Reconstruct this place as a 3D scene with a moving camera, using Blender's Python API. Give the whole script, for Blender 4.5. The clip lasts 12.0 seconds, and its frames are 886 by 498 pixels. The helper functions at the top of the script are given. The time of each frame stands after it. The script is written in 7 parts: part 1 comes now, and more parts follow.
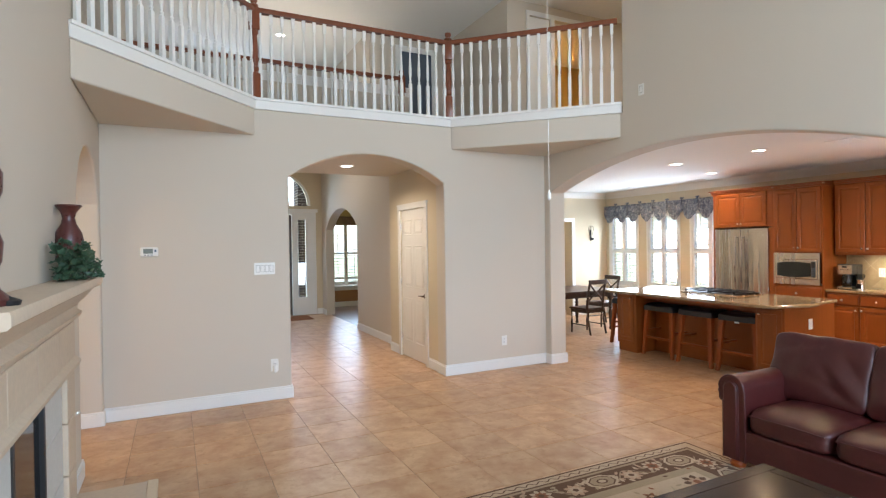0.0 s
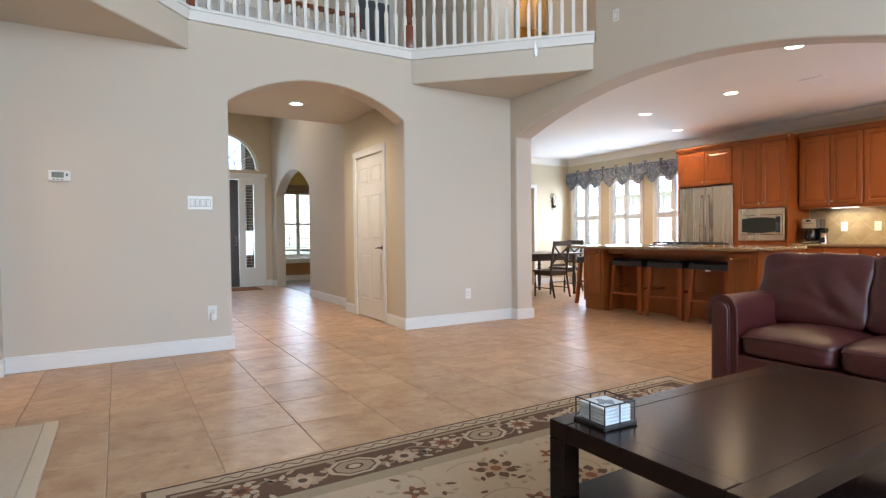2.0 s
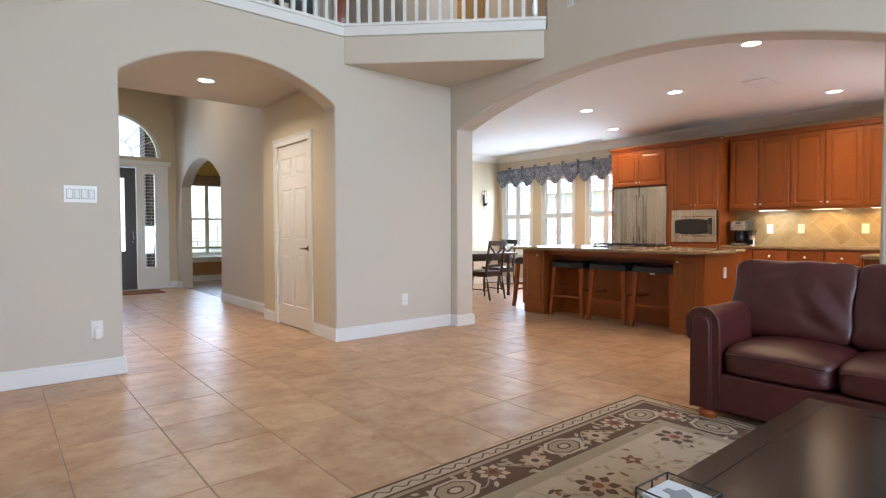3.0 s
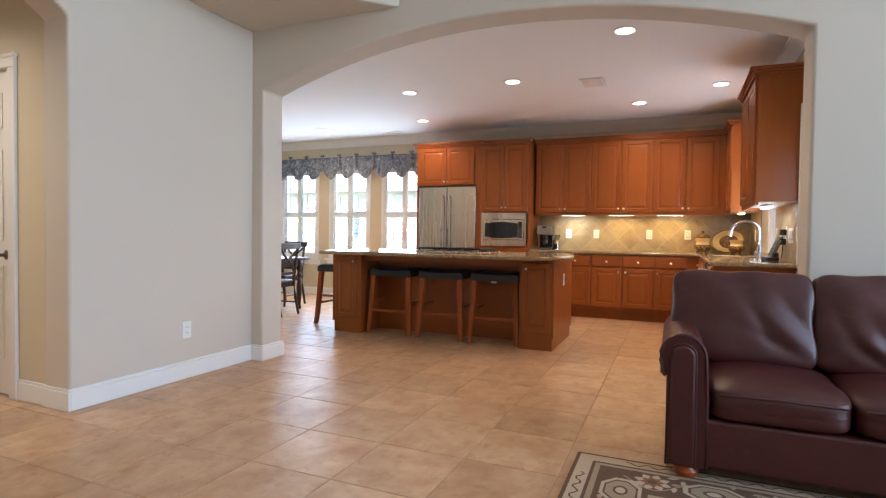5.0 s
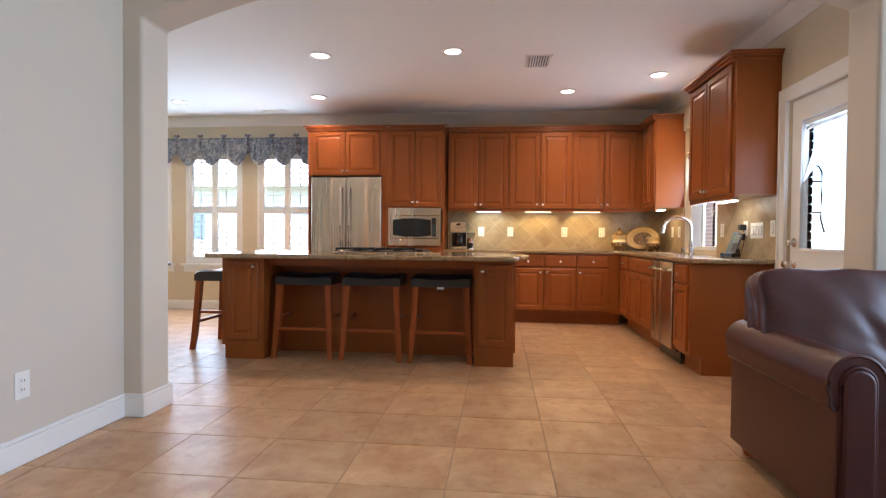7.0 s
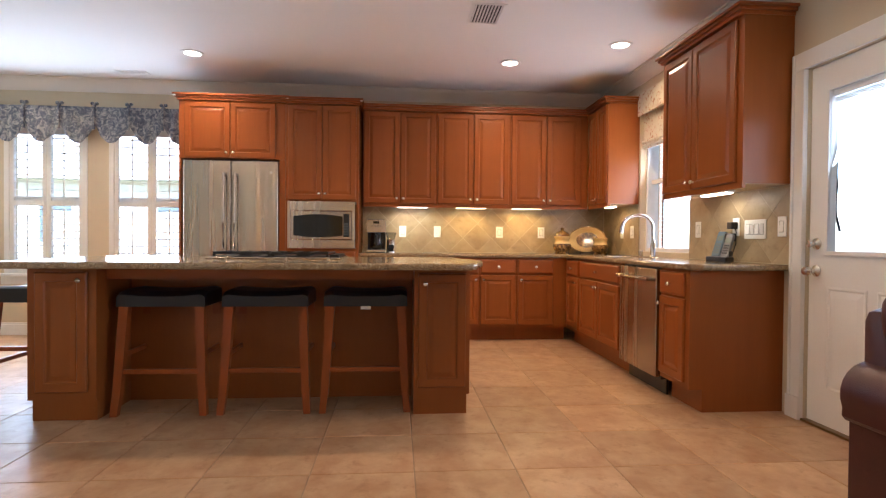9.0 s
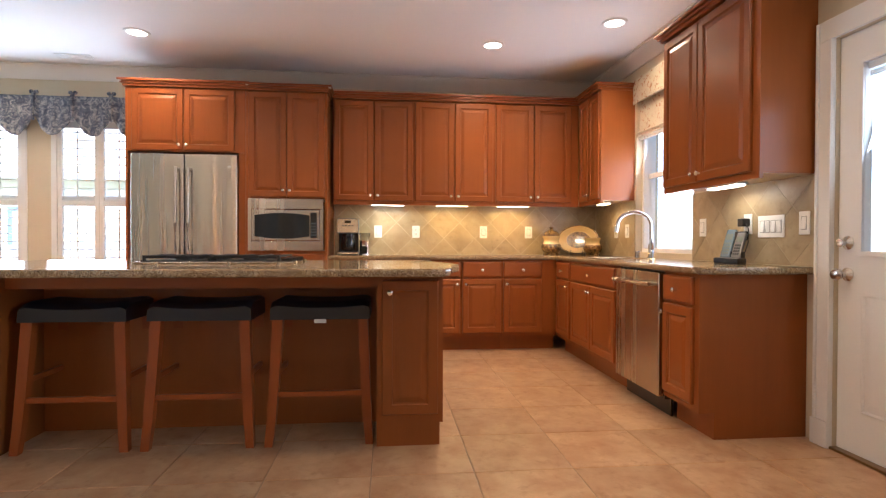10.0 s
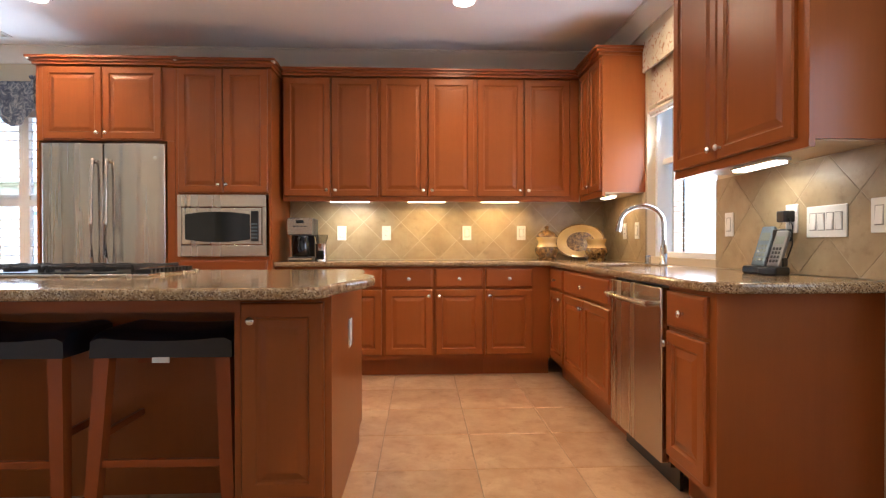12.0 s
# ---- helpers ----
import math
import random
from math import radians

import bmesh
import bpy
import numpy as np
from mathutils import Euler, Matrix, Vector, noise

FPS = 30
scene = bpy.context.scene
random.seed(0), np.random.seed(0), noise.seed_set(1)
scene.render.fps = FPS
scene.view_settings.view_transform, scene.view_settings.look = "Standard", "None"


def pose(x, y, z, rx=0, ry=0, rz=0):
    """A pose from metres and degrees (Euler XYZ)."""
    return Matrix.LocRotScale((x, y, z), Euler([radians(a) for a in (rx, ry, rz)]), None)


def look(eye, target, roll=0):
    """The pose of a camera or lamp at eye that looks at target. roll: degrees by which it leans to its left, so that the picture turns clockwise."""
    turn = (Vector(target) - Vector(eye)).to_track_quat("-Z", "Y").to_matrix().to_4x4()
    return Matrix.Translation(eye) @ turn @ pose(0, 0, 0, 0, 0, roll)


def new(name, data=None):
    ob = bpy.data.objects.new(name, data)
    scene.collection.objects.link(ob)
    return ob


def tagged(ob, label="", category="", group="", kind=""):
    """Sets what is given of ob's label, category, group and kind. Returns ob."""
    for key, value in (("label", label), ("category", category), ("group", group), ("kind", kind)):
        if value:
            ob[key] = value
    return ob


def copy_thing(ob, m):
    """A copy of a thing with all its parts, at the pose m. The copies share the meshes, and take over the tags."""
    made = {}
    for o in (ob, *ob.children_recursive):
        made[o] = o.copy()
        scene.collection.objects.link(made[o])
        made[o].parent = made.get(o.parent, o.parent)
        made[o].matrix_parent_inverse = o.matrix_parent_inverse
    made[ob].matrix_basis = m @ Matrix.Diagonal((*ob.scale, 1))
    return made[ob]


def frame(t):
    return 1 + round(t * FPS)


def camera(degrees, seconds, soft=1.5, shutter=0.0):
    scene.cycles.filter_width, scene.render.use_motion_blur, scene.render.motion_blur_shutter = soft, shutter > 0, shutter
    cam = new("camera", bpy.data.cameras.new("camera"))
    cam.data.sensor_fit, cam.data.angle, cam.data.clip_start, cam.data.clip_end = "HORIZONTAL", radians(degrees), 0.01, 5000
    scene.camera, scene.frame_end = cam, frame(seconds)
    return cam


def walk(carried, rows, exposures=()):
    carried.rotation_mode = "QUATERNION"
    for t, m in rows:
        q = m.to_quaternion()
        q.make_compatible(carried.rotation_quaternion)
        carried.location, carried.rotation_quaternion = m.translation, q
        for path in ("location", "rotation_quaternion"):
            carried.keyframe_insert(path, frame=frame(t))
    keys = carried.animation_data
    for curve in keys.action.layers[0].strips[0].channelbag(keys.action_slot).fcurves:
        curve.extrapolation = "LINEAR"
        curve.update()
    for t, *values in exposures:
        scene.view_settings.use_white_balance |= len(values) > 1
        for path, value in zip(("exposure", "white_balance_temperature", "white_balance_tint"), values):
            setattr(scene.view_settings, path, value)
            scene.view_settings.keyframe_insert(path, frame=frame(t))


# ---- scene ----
cam = camera(78.9, 12.0, soft=1.25)
PATH = [
    (0, (0.558, 0.448, 1.638), (1.449, 2.238, 1.618), -0.8),
    (0.5, (0.575, 0.544, 1.375), (1.486, 2.324, 1.341), -0.7),
    (1, (0.591, 0.59, 1.15), (1.532, 2.355, 1.112), -0.7),
    (1.5, (0.596, 0.669, 1.087), (1.56, 2.421, 1.044), -0.6),
    (2, (0.741, 0.915, 1.062), (1.774, 2.628, 1.016), -0.6),
    (2.5, (0.829, 1.214, 1.07), (1.919, 2.891, 1.018), -0.5),
    (3, (0.903, 1.526, 1.113), (2.181, 3.063, 1.049), -0.1),
    (3.2, (0.981, 1.639, 1.108), (2.364, 3.083, 1.044), 0.0),
    (4.8, (1.394, 2.89, 1.096), (3.167, 3.813, 1.042), 0.6),
    (5, (1.452, 3.042, 1.1), (3.289, 3.83, 1.048), 0.8),
    (5.5, (1.528, 3.363, 1.063), (3.433, 3.971, 1.017), 0.6),
    (6, (1.626, 3.685, 1.052), (3.581, 4.106, 1.008), 0.6),
    (6.5, (1.895, 3.963, 1.06), (3.87, 4.278, 1.017), 0.6),
    (7, (2.153, 4.219, 1.051), (4.142, 4.426, 1.011), 0.5),
    (7.2, (2.241, 4.305, 1.054), (4.237, 4.432, 1.02), 0.5),
    (8.8, (3.253, 4.499, 1.049), (5.25, 4.39, 1.02), 0.4),
    (9, (3.357, 4.515, 1.036), (5.35, 4.347, 1.008), 0.5),
    (9.5, (3.626, 4.418, 1.05), (5.615, 4.209, 1.022), 0.1),
    (10, (3.837, 4.362, 1.035), (5.827, 4.157, 1.011), 0.2),
    (10.5, (4.062, 4.307, 1.058), (6.053, 4.126, 1.034), 0.1),
    (11, (4.247, 4.176, 1.039), (6.239, 4.004, 1.016), -0.1),
    (11.5, (4.444, 3.958, 1.054), (6.44, 3.845, 1.033), -0.1),
    (12, (4.665, 3.767, 1.045), (6.663, 3.685, 1.028), -0.1),
]
EXPOSURES = [(0, 2.09, 5750, 11), (3, 2.03, 5600, 11), (7, 1.93, 5400, 12), (9.0, 1.93, 5500, 14), (9.5, 2.09, 5500, 14), (12, 2.07, 5400, 13)]
walk(cam, [(t, look(eye, target, roll)) for t, eye, target, roll in PATH], EXPOSURES)

# ---- world, sun and lamps ----
world = bpy.data.worlds.new("world")
scene.world = world
world.use_nodes = True
wn = world.node_tree.nodes
sky = wn.new("ShaderNodeTexSky")
sky.sky_type = "NISHITA"
sky.sun_disc = False
sky.sun_elevation, sky.sun_rotation = radians(50), radians(270)
wn["Background"].inputs[1].default_value = 0.15
world.node_tree.links.new(sky.outputs[0], wn["Background"].inputs[0])
sun = new("sun", bpy.data.lights.new("sun", "SUN"))
sun.data.energy, sun.data.angle, sun.data.color = 5.0, radians(0.6), (1.0, 0.95, 0.87)
sun.matrix_world = look((-17, 2, 20), (0, 0, 0))


def area_lamp(name, eye, target, sx, sy, watts, color, spread=180):
    lamp = new(name, bpy.data.lights.new(name, "AREA"))
    lamp.data.shape, lamp.data.size, lamp.data.size_y = "RECTANGLE", sx, sy
    lamp.data.energy, lamp.data.color, lamp.data.spread = watts * 0.30, color, radians(spread)
    lamp.matrix_world = look(eye, target)
    return lamp


DAY, WARM, WARMER = (0.78, 0.90, 1.0), (1.0, 0.80, 0.56), (1.0, 0.66, 0.30)
# daylight of the tall living-room windows, the nook windows and the front rooms
area_lamp("living_window_light", (2.6, -3.0, 2.5), (2.9, 4, 0.9), 3.8, 3.8, 268, DAY)
for yc in (9.31, 8.24, 7.17):
    area_lamp("nook_window_light", (9.36, yc, 1.32), (5, yc - 0.6, 1.6), 0.8, 1.2, 24, (0.80, 0.92, 1.0))
area_lamp("back_door_light", (5.90, 2.155, 1.45), (6.4, 5.0, 2.2), 0.56, 0.88, 4, DAY)
area_lamp("sink_window_light", (8.05, 2.10, 1.45), (7.7, 5.0, 2.3), 0.82, 0.85, 12, (0.95, 0.97, 1.0))
area_lamp("dining_window_light", (4.65, 14.3, 1.4), (4.4, 11, 0.4), 0.9, 1.5, 20, DAY)
area_lamp("front_door_light", (2.6, 13.1, 1.9), (2.6, 9, 0.3), 1.5, 2.6, 15, DAY)
# fill added to brighten the loft; its wall has no window there
area_lamp("loft_fill_light", (1.6, 12.2, 4.6), (2.6, 8, 3.9), 2.2, 1.6, 15, DAY)
# unseen fill added over the upper hall, which has no fixture here
area_lamp("upper_hall_fill", (7.0, 6.2, 5.45), (7.0, 6.2, 3), 0.3, 0.3, 20, (1.0, 0.86, 0.70))
area_lamp("utility_lamp", (8.0, 10.6, 2.7), (8.0, 10.6, 0), 0.3, 0.3, 8, WARM)
# added to brighten the foyer; stands in for the chandelier, set apart from it
area_lamp("foyer_lamp", (2.6, 10.6, 3.86), (2.6, 10.6, 0), 0.5, 0.5, 18, WARM)
area_lamp("bedroom_lamp", (7.2, 9.8, 5.2), (7.2, 9.8, 3.0), 0.5, 0.5, 60, WARMER)
area_lamp("side_room_lamp", (-1.7, 5.7, 2.6), (-1.5, 5.7, 0), 0.4, 0.4, 26, (1.0, 0.72, 0.36))
CANS = [(5.95, 3.435), (7.01, 4.65), (7.03, 5.88), (7.853, 2.625), (8.415, 3.465), (8.56, 8.22), (8.46, 6.39)]
for cx, cy in CANS:
    area_lamp("recessed_lamp", (cx, cy, 2.70), (cx, cy, 0), 0.11, 0.11, 11.5, (1.0, 0.66, 0.35), 150)
area_lamp("hall_lamp", (2.62, 7.43, 2.66), (2.62, 7.43, 0), 0.11, 0.11, 20, WARM, 150)
area_lamp("loft_lamp", (2.3, 9.6, 5.2), (2.3, 9.6, 0), 0.12, 0.12, 20, WARM, 150)
for cy, col in ((4.36, (1.0, 0.86, 0.58)), (3.72, (1.0, 0.64, 0.22)), (3.10, (1.0, 0.62, 0.18))):
    area_lamp("under_cabinet_lamp", (9.24, cy, 1.375), (9.27, cy, 0), 0.3, 0.05, 2.8, col)
area_lamp("under_cabinet_lamp", (8.80, 2.28, 1.365), (8.80, 2.26, 0), 0.16, 0.05, 1.2, WARMER)
area_lamp("under_cabinet_lamp", (6.95, 2.27, 1.345), (6.95, 2.25, 0), 0.28, 0.06, 1.0, (1.0, 0.84, 0.58))

# ---- materials ----
def nodes_of(name):
    m = bpy.data.materials.new(name)
    m.use_nodes = True
    nt = m.node_tree
    return m, nt, nt.nodes["Principled BSDF"]


def link(nt, a, b):
    nt.links.new(a, b)


def coords(nt, scale=(1, 1, 1)):
    tc, mp = nt.nodes.new("ShaderNodeTexCoord"), nt.nodes.new("ShaderNodeMapping")
    mp.inputs["Scale"].default_value = scale
    link(nt, tc.outputs["Object"], mp.inputs[0])
    return mp.outputs[0]


def noise_tex(nt, vec, scale, detail=4.0, rough=0.55, distort=0.0):
    n = nt.nodes.new("ShaderNodeTexNoise")
    n.inputs["Scale"].default_value, n.inputs["Detail"].default_value = scale, detail
    n.inputs["Roughness"].default_value, n.inputs["Distortion"].default_value = rough, distort
    link(nt, vec, n.inputs["Vector"])
    return n.outputs["Fac"]


def ramp(nt, fac, stops):
    r = nt.nodes.new("ShaderNodeValToRGB")
    el = r.color_ramp.elements
    while len(el) < len(stops):
        el.new(0.5)
    for e, (p, c) in zip(el, stops):
        e.position, e.color = p, (*c, 1) if len(c) == 3 else c
    link(nt, fac, r.inputs[0])
    return r.outputs[0]


def mix(nt, fac, a, b, mode="MIX"):
    m = nt.nodes.new("ShaderNodeMix")
    m.data_type, m.blend_type = "RGBA", mode
    for sock, v in ((m.inputs[0], fac), (m.inputs[6], a), (m.inputs[7], b)):
        if isinstance(v, (int, float)):
            sock.default_value = v
        elif isinstance(v, tuple):
            sock.default_value = (*v, 1)
        else:
            link(nt, v, sock)
    return m.outputs[2]


def bump(nt, p, height, strength, dist=0.002):
    b = nt.nodes.new("ShaderNodeBump")
    b.inputs["Strength"].default_value, b.inputs["Distance"].default_value = strength, dist
    link(nt, height, b.inputs["Height"])
    link(nt, b.outputs[0], p.inputs["Normal"])


def shade(c, k):
    return tuple(min(1, v * k) for v in c)


def plain(name, base, rough=0.5, metal=0.0, var=0.12, scale=3.0, grain=60.0, relief=0.15, coat=0.0, stretch=(1, 1, 1), rvar=0.1):
    """A surface with mottling at two scales, varied gloss and a fine relief."""
    m, nt, p = nodes_of(name)
    vec = coords(nt, stretch)
    big, fine = noise_tex(nt, vec, scale, 3), noise_tex(nt, vec, grain, 5)
    c = mix(nt, big, shade(base, 1 - var), shade(base, 1 + var))
    c = mix(nt, 0.35, c, ramp(nt, fine, [(0.3, shade(base, 1 - var)), (0.7, shade(base, 1 + var))]))
    link(nt, c, p.inputs["Base Color"])
    p.inputs["Metallic"].default_value = metal
    r = nt.nodes.new("ShaderNodeMapRange")
    r.inputs["To Min"].default_value, r.inputs["To Max"].default_value = max(0.02, rough - rvar), min(1, rough + rvar)
    link(nt, big, r.inputs[0])
    link(nt, r.outputs[0], p.inputs["Roughness"])
    p.inputs["Coat Weight"].default_value = coat
    if relief:
        bump(nt, p, fine, relief)
    return m


def wood(name, dark, light, rough=0.35, grain_axis=2, coat=0.06, grain=14.0):
    m, nt, p = nodes_of(name)
    st = [1.0, 1.0, 1.0]
    st[grain_axis] = 0.06
    vec = coords(nt, tuple(st))
    a = noise_tex(nt, vec, grain, 6, 0.6, 0.6)
    b = noise_tex(nt, vec, grain * 9, 3, 0.6)
    blot = noise_tex(nt, coords(nt), 4.5, 3)
    c = ramp(nt, a, [(0.25, dark), (0.75, light)])
    c = mix(nt, 0.16, c, ramp(nt, b, [(0.35, shade(dark, 0.8)), (0.65, light)]))
    c = mix(nt, 0.5, c, mix(nt, blot, shade(c_mid(dark, light), 0.78), shade(c_mid(dark, light), 1.16)))
    info = nt.nodes.new("ShaderNodeObjectInfo")
    h = nt.nodes.new("ShaderNodeHueSaturation")
    mr = nt.nodes.new("ShaderNodeMapRange")
    mr.inputs["To Min"].default_value, mr.inputs["To Max"].default_value = 0.88, 1.1
    link(nt, info.outputs["Random"], mr.inputs[0])
    link(nt, mr.outputs[0], h.inputs["Value"])
    link(nt, c, h.inputs["Color"])
    link(nt, h.outputs[0], p.inputs["Base Color"])
    p.inputs["Roughness"].default_value = rough
    p.inputs["Coat Weight"].default_value, p.inputs["Coat Roughness"].default_value = coat, 0.22
    bump(nt, p, b, 0.06)
    return m


def c_mid(a, b):
    return tuple((u + v) / 2 for u, v in zip(a, b))


def glow(name, color, strength):
    m, nt, p = nodes_of(name)
    p.inputs["Base Color"].default_value = (*color, 1)
    p.inputs["Emission Color"].default_value = (*color, 1)
    p.inputs["Emission Strength"].default_value = strength
    return m


def glass(name, tint=(1, 1, 1), rough=0.0):
    m, nt, p = nodes_of(name)
    p.inputs["Base Color"].default_value = (*tint, 1)
    p.inputs["Transmission Weight"].default_value, p.inputs["Roughness"].default_value = 1.0, rough
    p.inputs["IOR"].default_value = 1.08
    return m


PAINT = plain("wall_paint", (0.61, 0.545, 0.455), 0.75, var=0.025, scale=1.2, grain=160, relief=0.22)
PAINT_YELLOW = plain("kitchen_paint", (0.62, 0.53, 0.37), 0.75, var=0.03, scale=1.2, grain=160, relief=0.2)
PAINT_GOLD = plain("gold_paint", (0.66, 0.47, 0.16), 0.75, var=0.03, scale=1.2, grain=160, relief=0.2)
PAINT_BROWN = plain("brown_paint", (0.36, 0.19, 0.09), 0.7, var=0.04, scale=1.5, grain=160, relief=0.2)
CEIL = plain("ceiling_paint", (0.82, 0.81, 0.785), 0.85, var=0.02, scale=1.0, grain=120, relief=0.3)
TRIM = plain("white_trim", (0.80, 0.79, 0.76), 0.38, var=0.03, scale=4, grain=90, relief=0.05)
CREAM = plain("cream_door_paint", (0.74, 0.70, 0.63), 0.4, var=0.03, scale=4, grain=90, relief=0.06)
SWITCHGAP = plain("rocker_gap_grey", (0.36, 0.35, 0.33), 0.5, var=0.03, relief=0.0)
PLATE = plain("white_plastic", (0.80, 0.79, 0.75), 0.3, var=0.02, relief=0.0)
GROUT = plain("grout", (0.33, 0.25, 0.175), 0.9, var=0.2, scale=8, relief=0.4)
CHERRY = wood("cherry_wood", (0.226, 0.060, 0.0095), (0.315, 0.093, 0.0165), 0.33, grain=6)
CHERRY_H = wood("cherry_wood_level", (0.225, 0.058, 0.0105), (0.312, 0.090, 0.019), 0.33, grain_axis=0, grain=6)
MAPLE = wood("pale_maple", (0.50, 0.34, 0.17), (0.60, 0.43, 0.24), 0.5, grain_axis=0, coat=0.05)
RAILWOOD = wood("rail_wood", (0.14, 0.035, 0.012), (0.27, 0.08, 0.03), 0.28)
STOOLWOOD = wood("stool_wood", (0.23, 0.045, 0.006), (0.34, 0.080, 0.013), 0.3)
DARKWOOD = wood("espresso_wood", (0.009, 0.005, 0.0038), (0.020, 0.0105, 0.0072), 0.20, grain_axis=0, coat=0.0)
DARKWOOD.node_tree.nodes["Principled BSDF"].inputs["Specular IOR Level"].default_value = 0.14
for wood_of_units in (CHERRY, CHERRY_H, STOOLWOOD):
    wood_of_units.node_tree.nodes["Principled BSDF"].inputs["Specular IOR Level"].default_value = 0.32
CHAIRWOOD = wood("dark_chair_wood", (0.030, 0.016, 0.010), (0.062, 0.034, 0.02), 0.35)
PLANKS = wood("plank_floor", (0.06, 0.025, 0.012), (0.13, 0.06, 0.03), 0.25, grain_axis=1, coat=0.4)
KNOB = plain("brushed_nickel", (0.74, 0.72, 0.68), 0.25, metal=1.0, var=0.05, relief=0.0)
CHROME = plain("chrome", (0.52, 0.51, 0.49), 0.2, metal=1.0, var=0.03, relief=0.0, rvar=0.04)
BLACK = plain("black_plastic", (0.012, 0.012, 0.013), 0.32, var=0.1, relief=0.04)
IRON = plain("black_iron", (0.015, 0.014, 0.014), 0.5, var=0.15, relief=0.2)
SEATHIDE = plain("navy_seat_leather", (0.010, 0.011, 0.017), 0.38, var=0.2, scale=6, grain=140, relief=0.25)
DARKGLASS = plain("dark_glass", (0.008, 0.009, 0.010), 0.08, var=0.05, relief=0.0, rvar=0.02)
STONE = plain("limestone", (0.57, 0.465, 0.345), 0.72, var=0.13, scale=2.2, grain=34, relief=0.5)
STONE_GREY = plain("pale_firebox_stone", (0.56, 0.56, 0.53), 0.7, var=0.12, scale=3, grain=40, relief=0.4)
SOOT = plain("firebox_black", (0.02, 0.02, 0.02), 0.7, var=0.2)
IVORY = plain("ivory_glaze", (0.58, 0.40, 0.15), 0.18, var=0.08, scale=9, relief=0.03, coat=0.4)


def mottled_glaze():
    m, nt, p = nodes_of("amber_glaze")
    a = noise_tex(nt, coords(nt), 38, 4, 0.6, 0.8)
    link(nt, ramp(nt, a, [(0.36, (0.04, 0.019, 0.006)), (0.5, (0.135, 0.07, 0.017)), (0.68, (0.34, 0.19, 0.045))]), p.inputs["Base Color"])
    p.inputs["Roughness"].default_value, p.inputs["Coat Weight"].default_value = 0.18, 0.4
    return m


GOLDBROWN = mottled_glaze()
CROCKBROWN = plain("brown_stoneware", (0.055, 0.028, 0.016), 0.2, var=0.2, scale=8, relief=0.05, coat=0.5)
CROCKWHITE = plain("white_stoneware", (0.60, 0.58, 0.53), 0.25, var=0.06, scale=8, relief=0.05, coat=0.4)
VASERED = plain("dark_red_pottery", (0.085, 0.022, 0.018), 0.3, var=0.45, scale=20, grain=50, relief=0.5)
FOLIAGE = plain("ivy_leaf", (0.045, 0.090, 0.048), 0.42, var=0.5, scale=30, grain=90, relief=0.1)
PHONEGREY = plain("grey_blue_plastic", (0.105, 0.145, 0.175), 0.35, var=0.05, relief=0.0)
SCREEN = plain("display", (0.18, 0.20, 0.17), 0.2, var=0.05, relief=0.0)
BRONZE = plain("dark_bronze", (0.16, 0.12, 0.085), 0.35, metal=1.0, var=0.1, relief=0.0)
BRASS = plain("aged_brass", (0.30, 0.20, 0.09), 0.3, metal=1.0, var=0.1, relief=0.0)
PANE = glass("window_glass")
GRASS = plain("lawn", (0.17, 0.185, 0.10), 0.9, var=0.4, scale=1.5, grain=40, relief=0.8)
FENCE = wood("fence_wood", (0.50, 0.47, 0.42), (0.62, 0.58, 0.52), 0.8, coat=0)
BRICK = plain("red_brick", (0.42, 0.26, 0.20), 0.85, var=0.25, scale=7, grain=60, relief=0.6)
# porch copy of the brick: the porch's shade is put into the colour
BRICK_SHADED = plain("shaded_brick", (0.13, 0.10, 0.095), 0.85, var=0.25, scale=7, grain=60, relief=0.6)
MORTAR = plain("mortar", (0.62, 0.59, 0.54), 0.9, var=0.1)
CAN_GLOW = glow("lit_lamp_lens", (1.0, 0.90, 0.74), 2.5)
TUBE_GLOW = glow("lit_tube_lens", (1.0, 0.90, 0.70), 3.0)
TUBE_GLOW_WARM = glow("lit_warm_tube_lens", (1.0, 0.78, 0.40), 3.0)


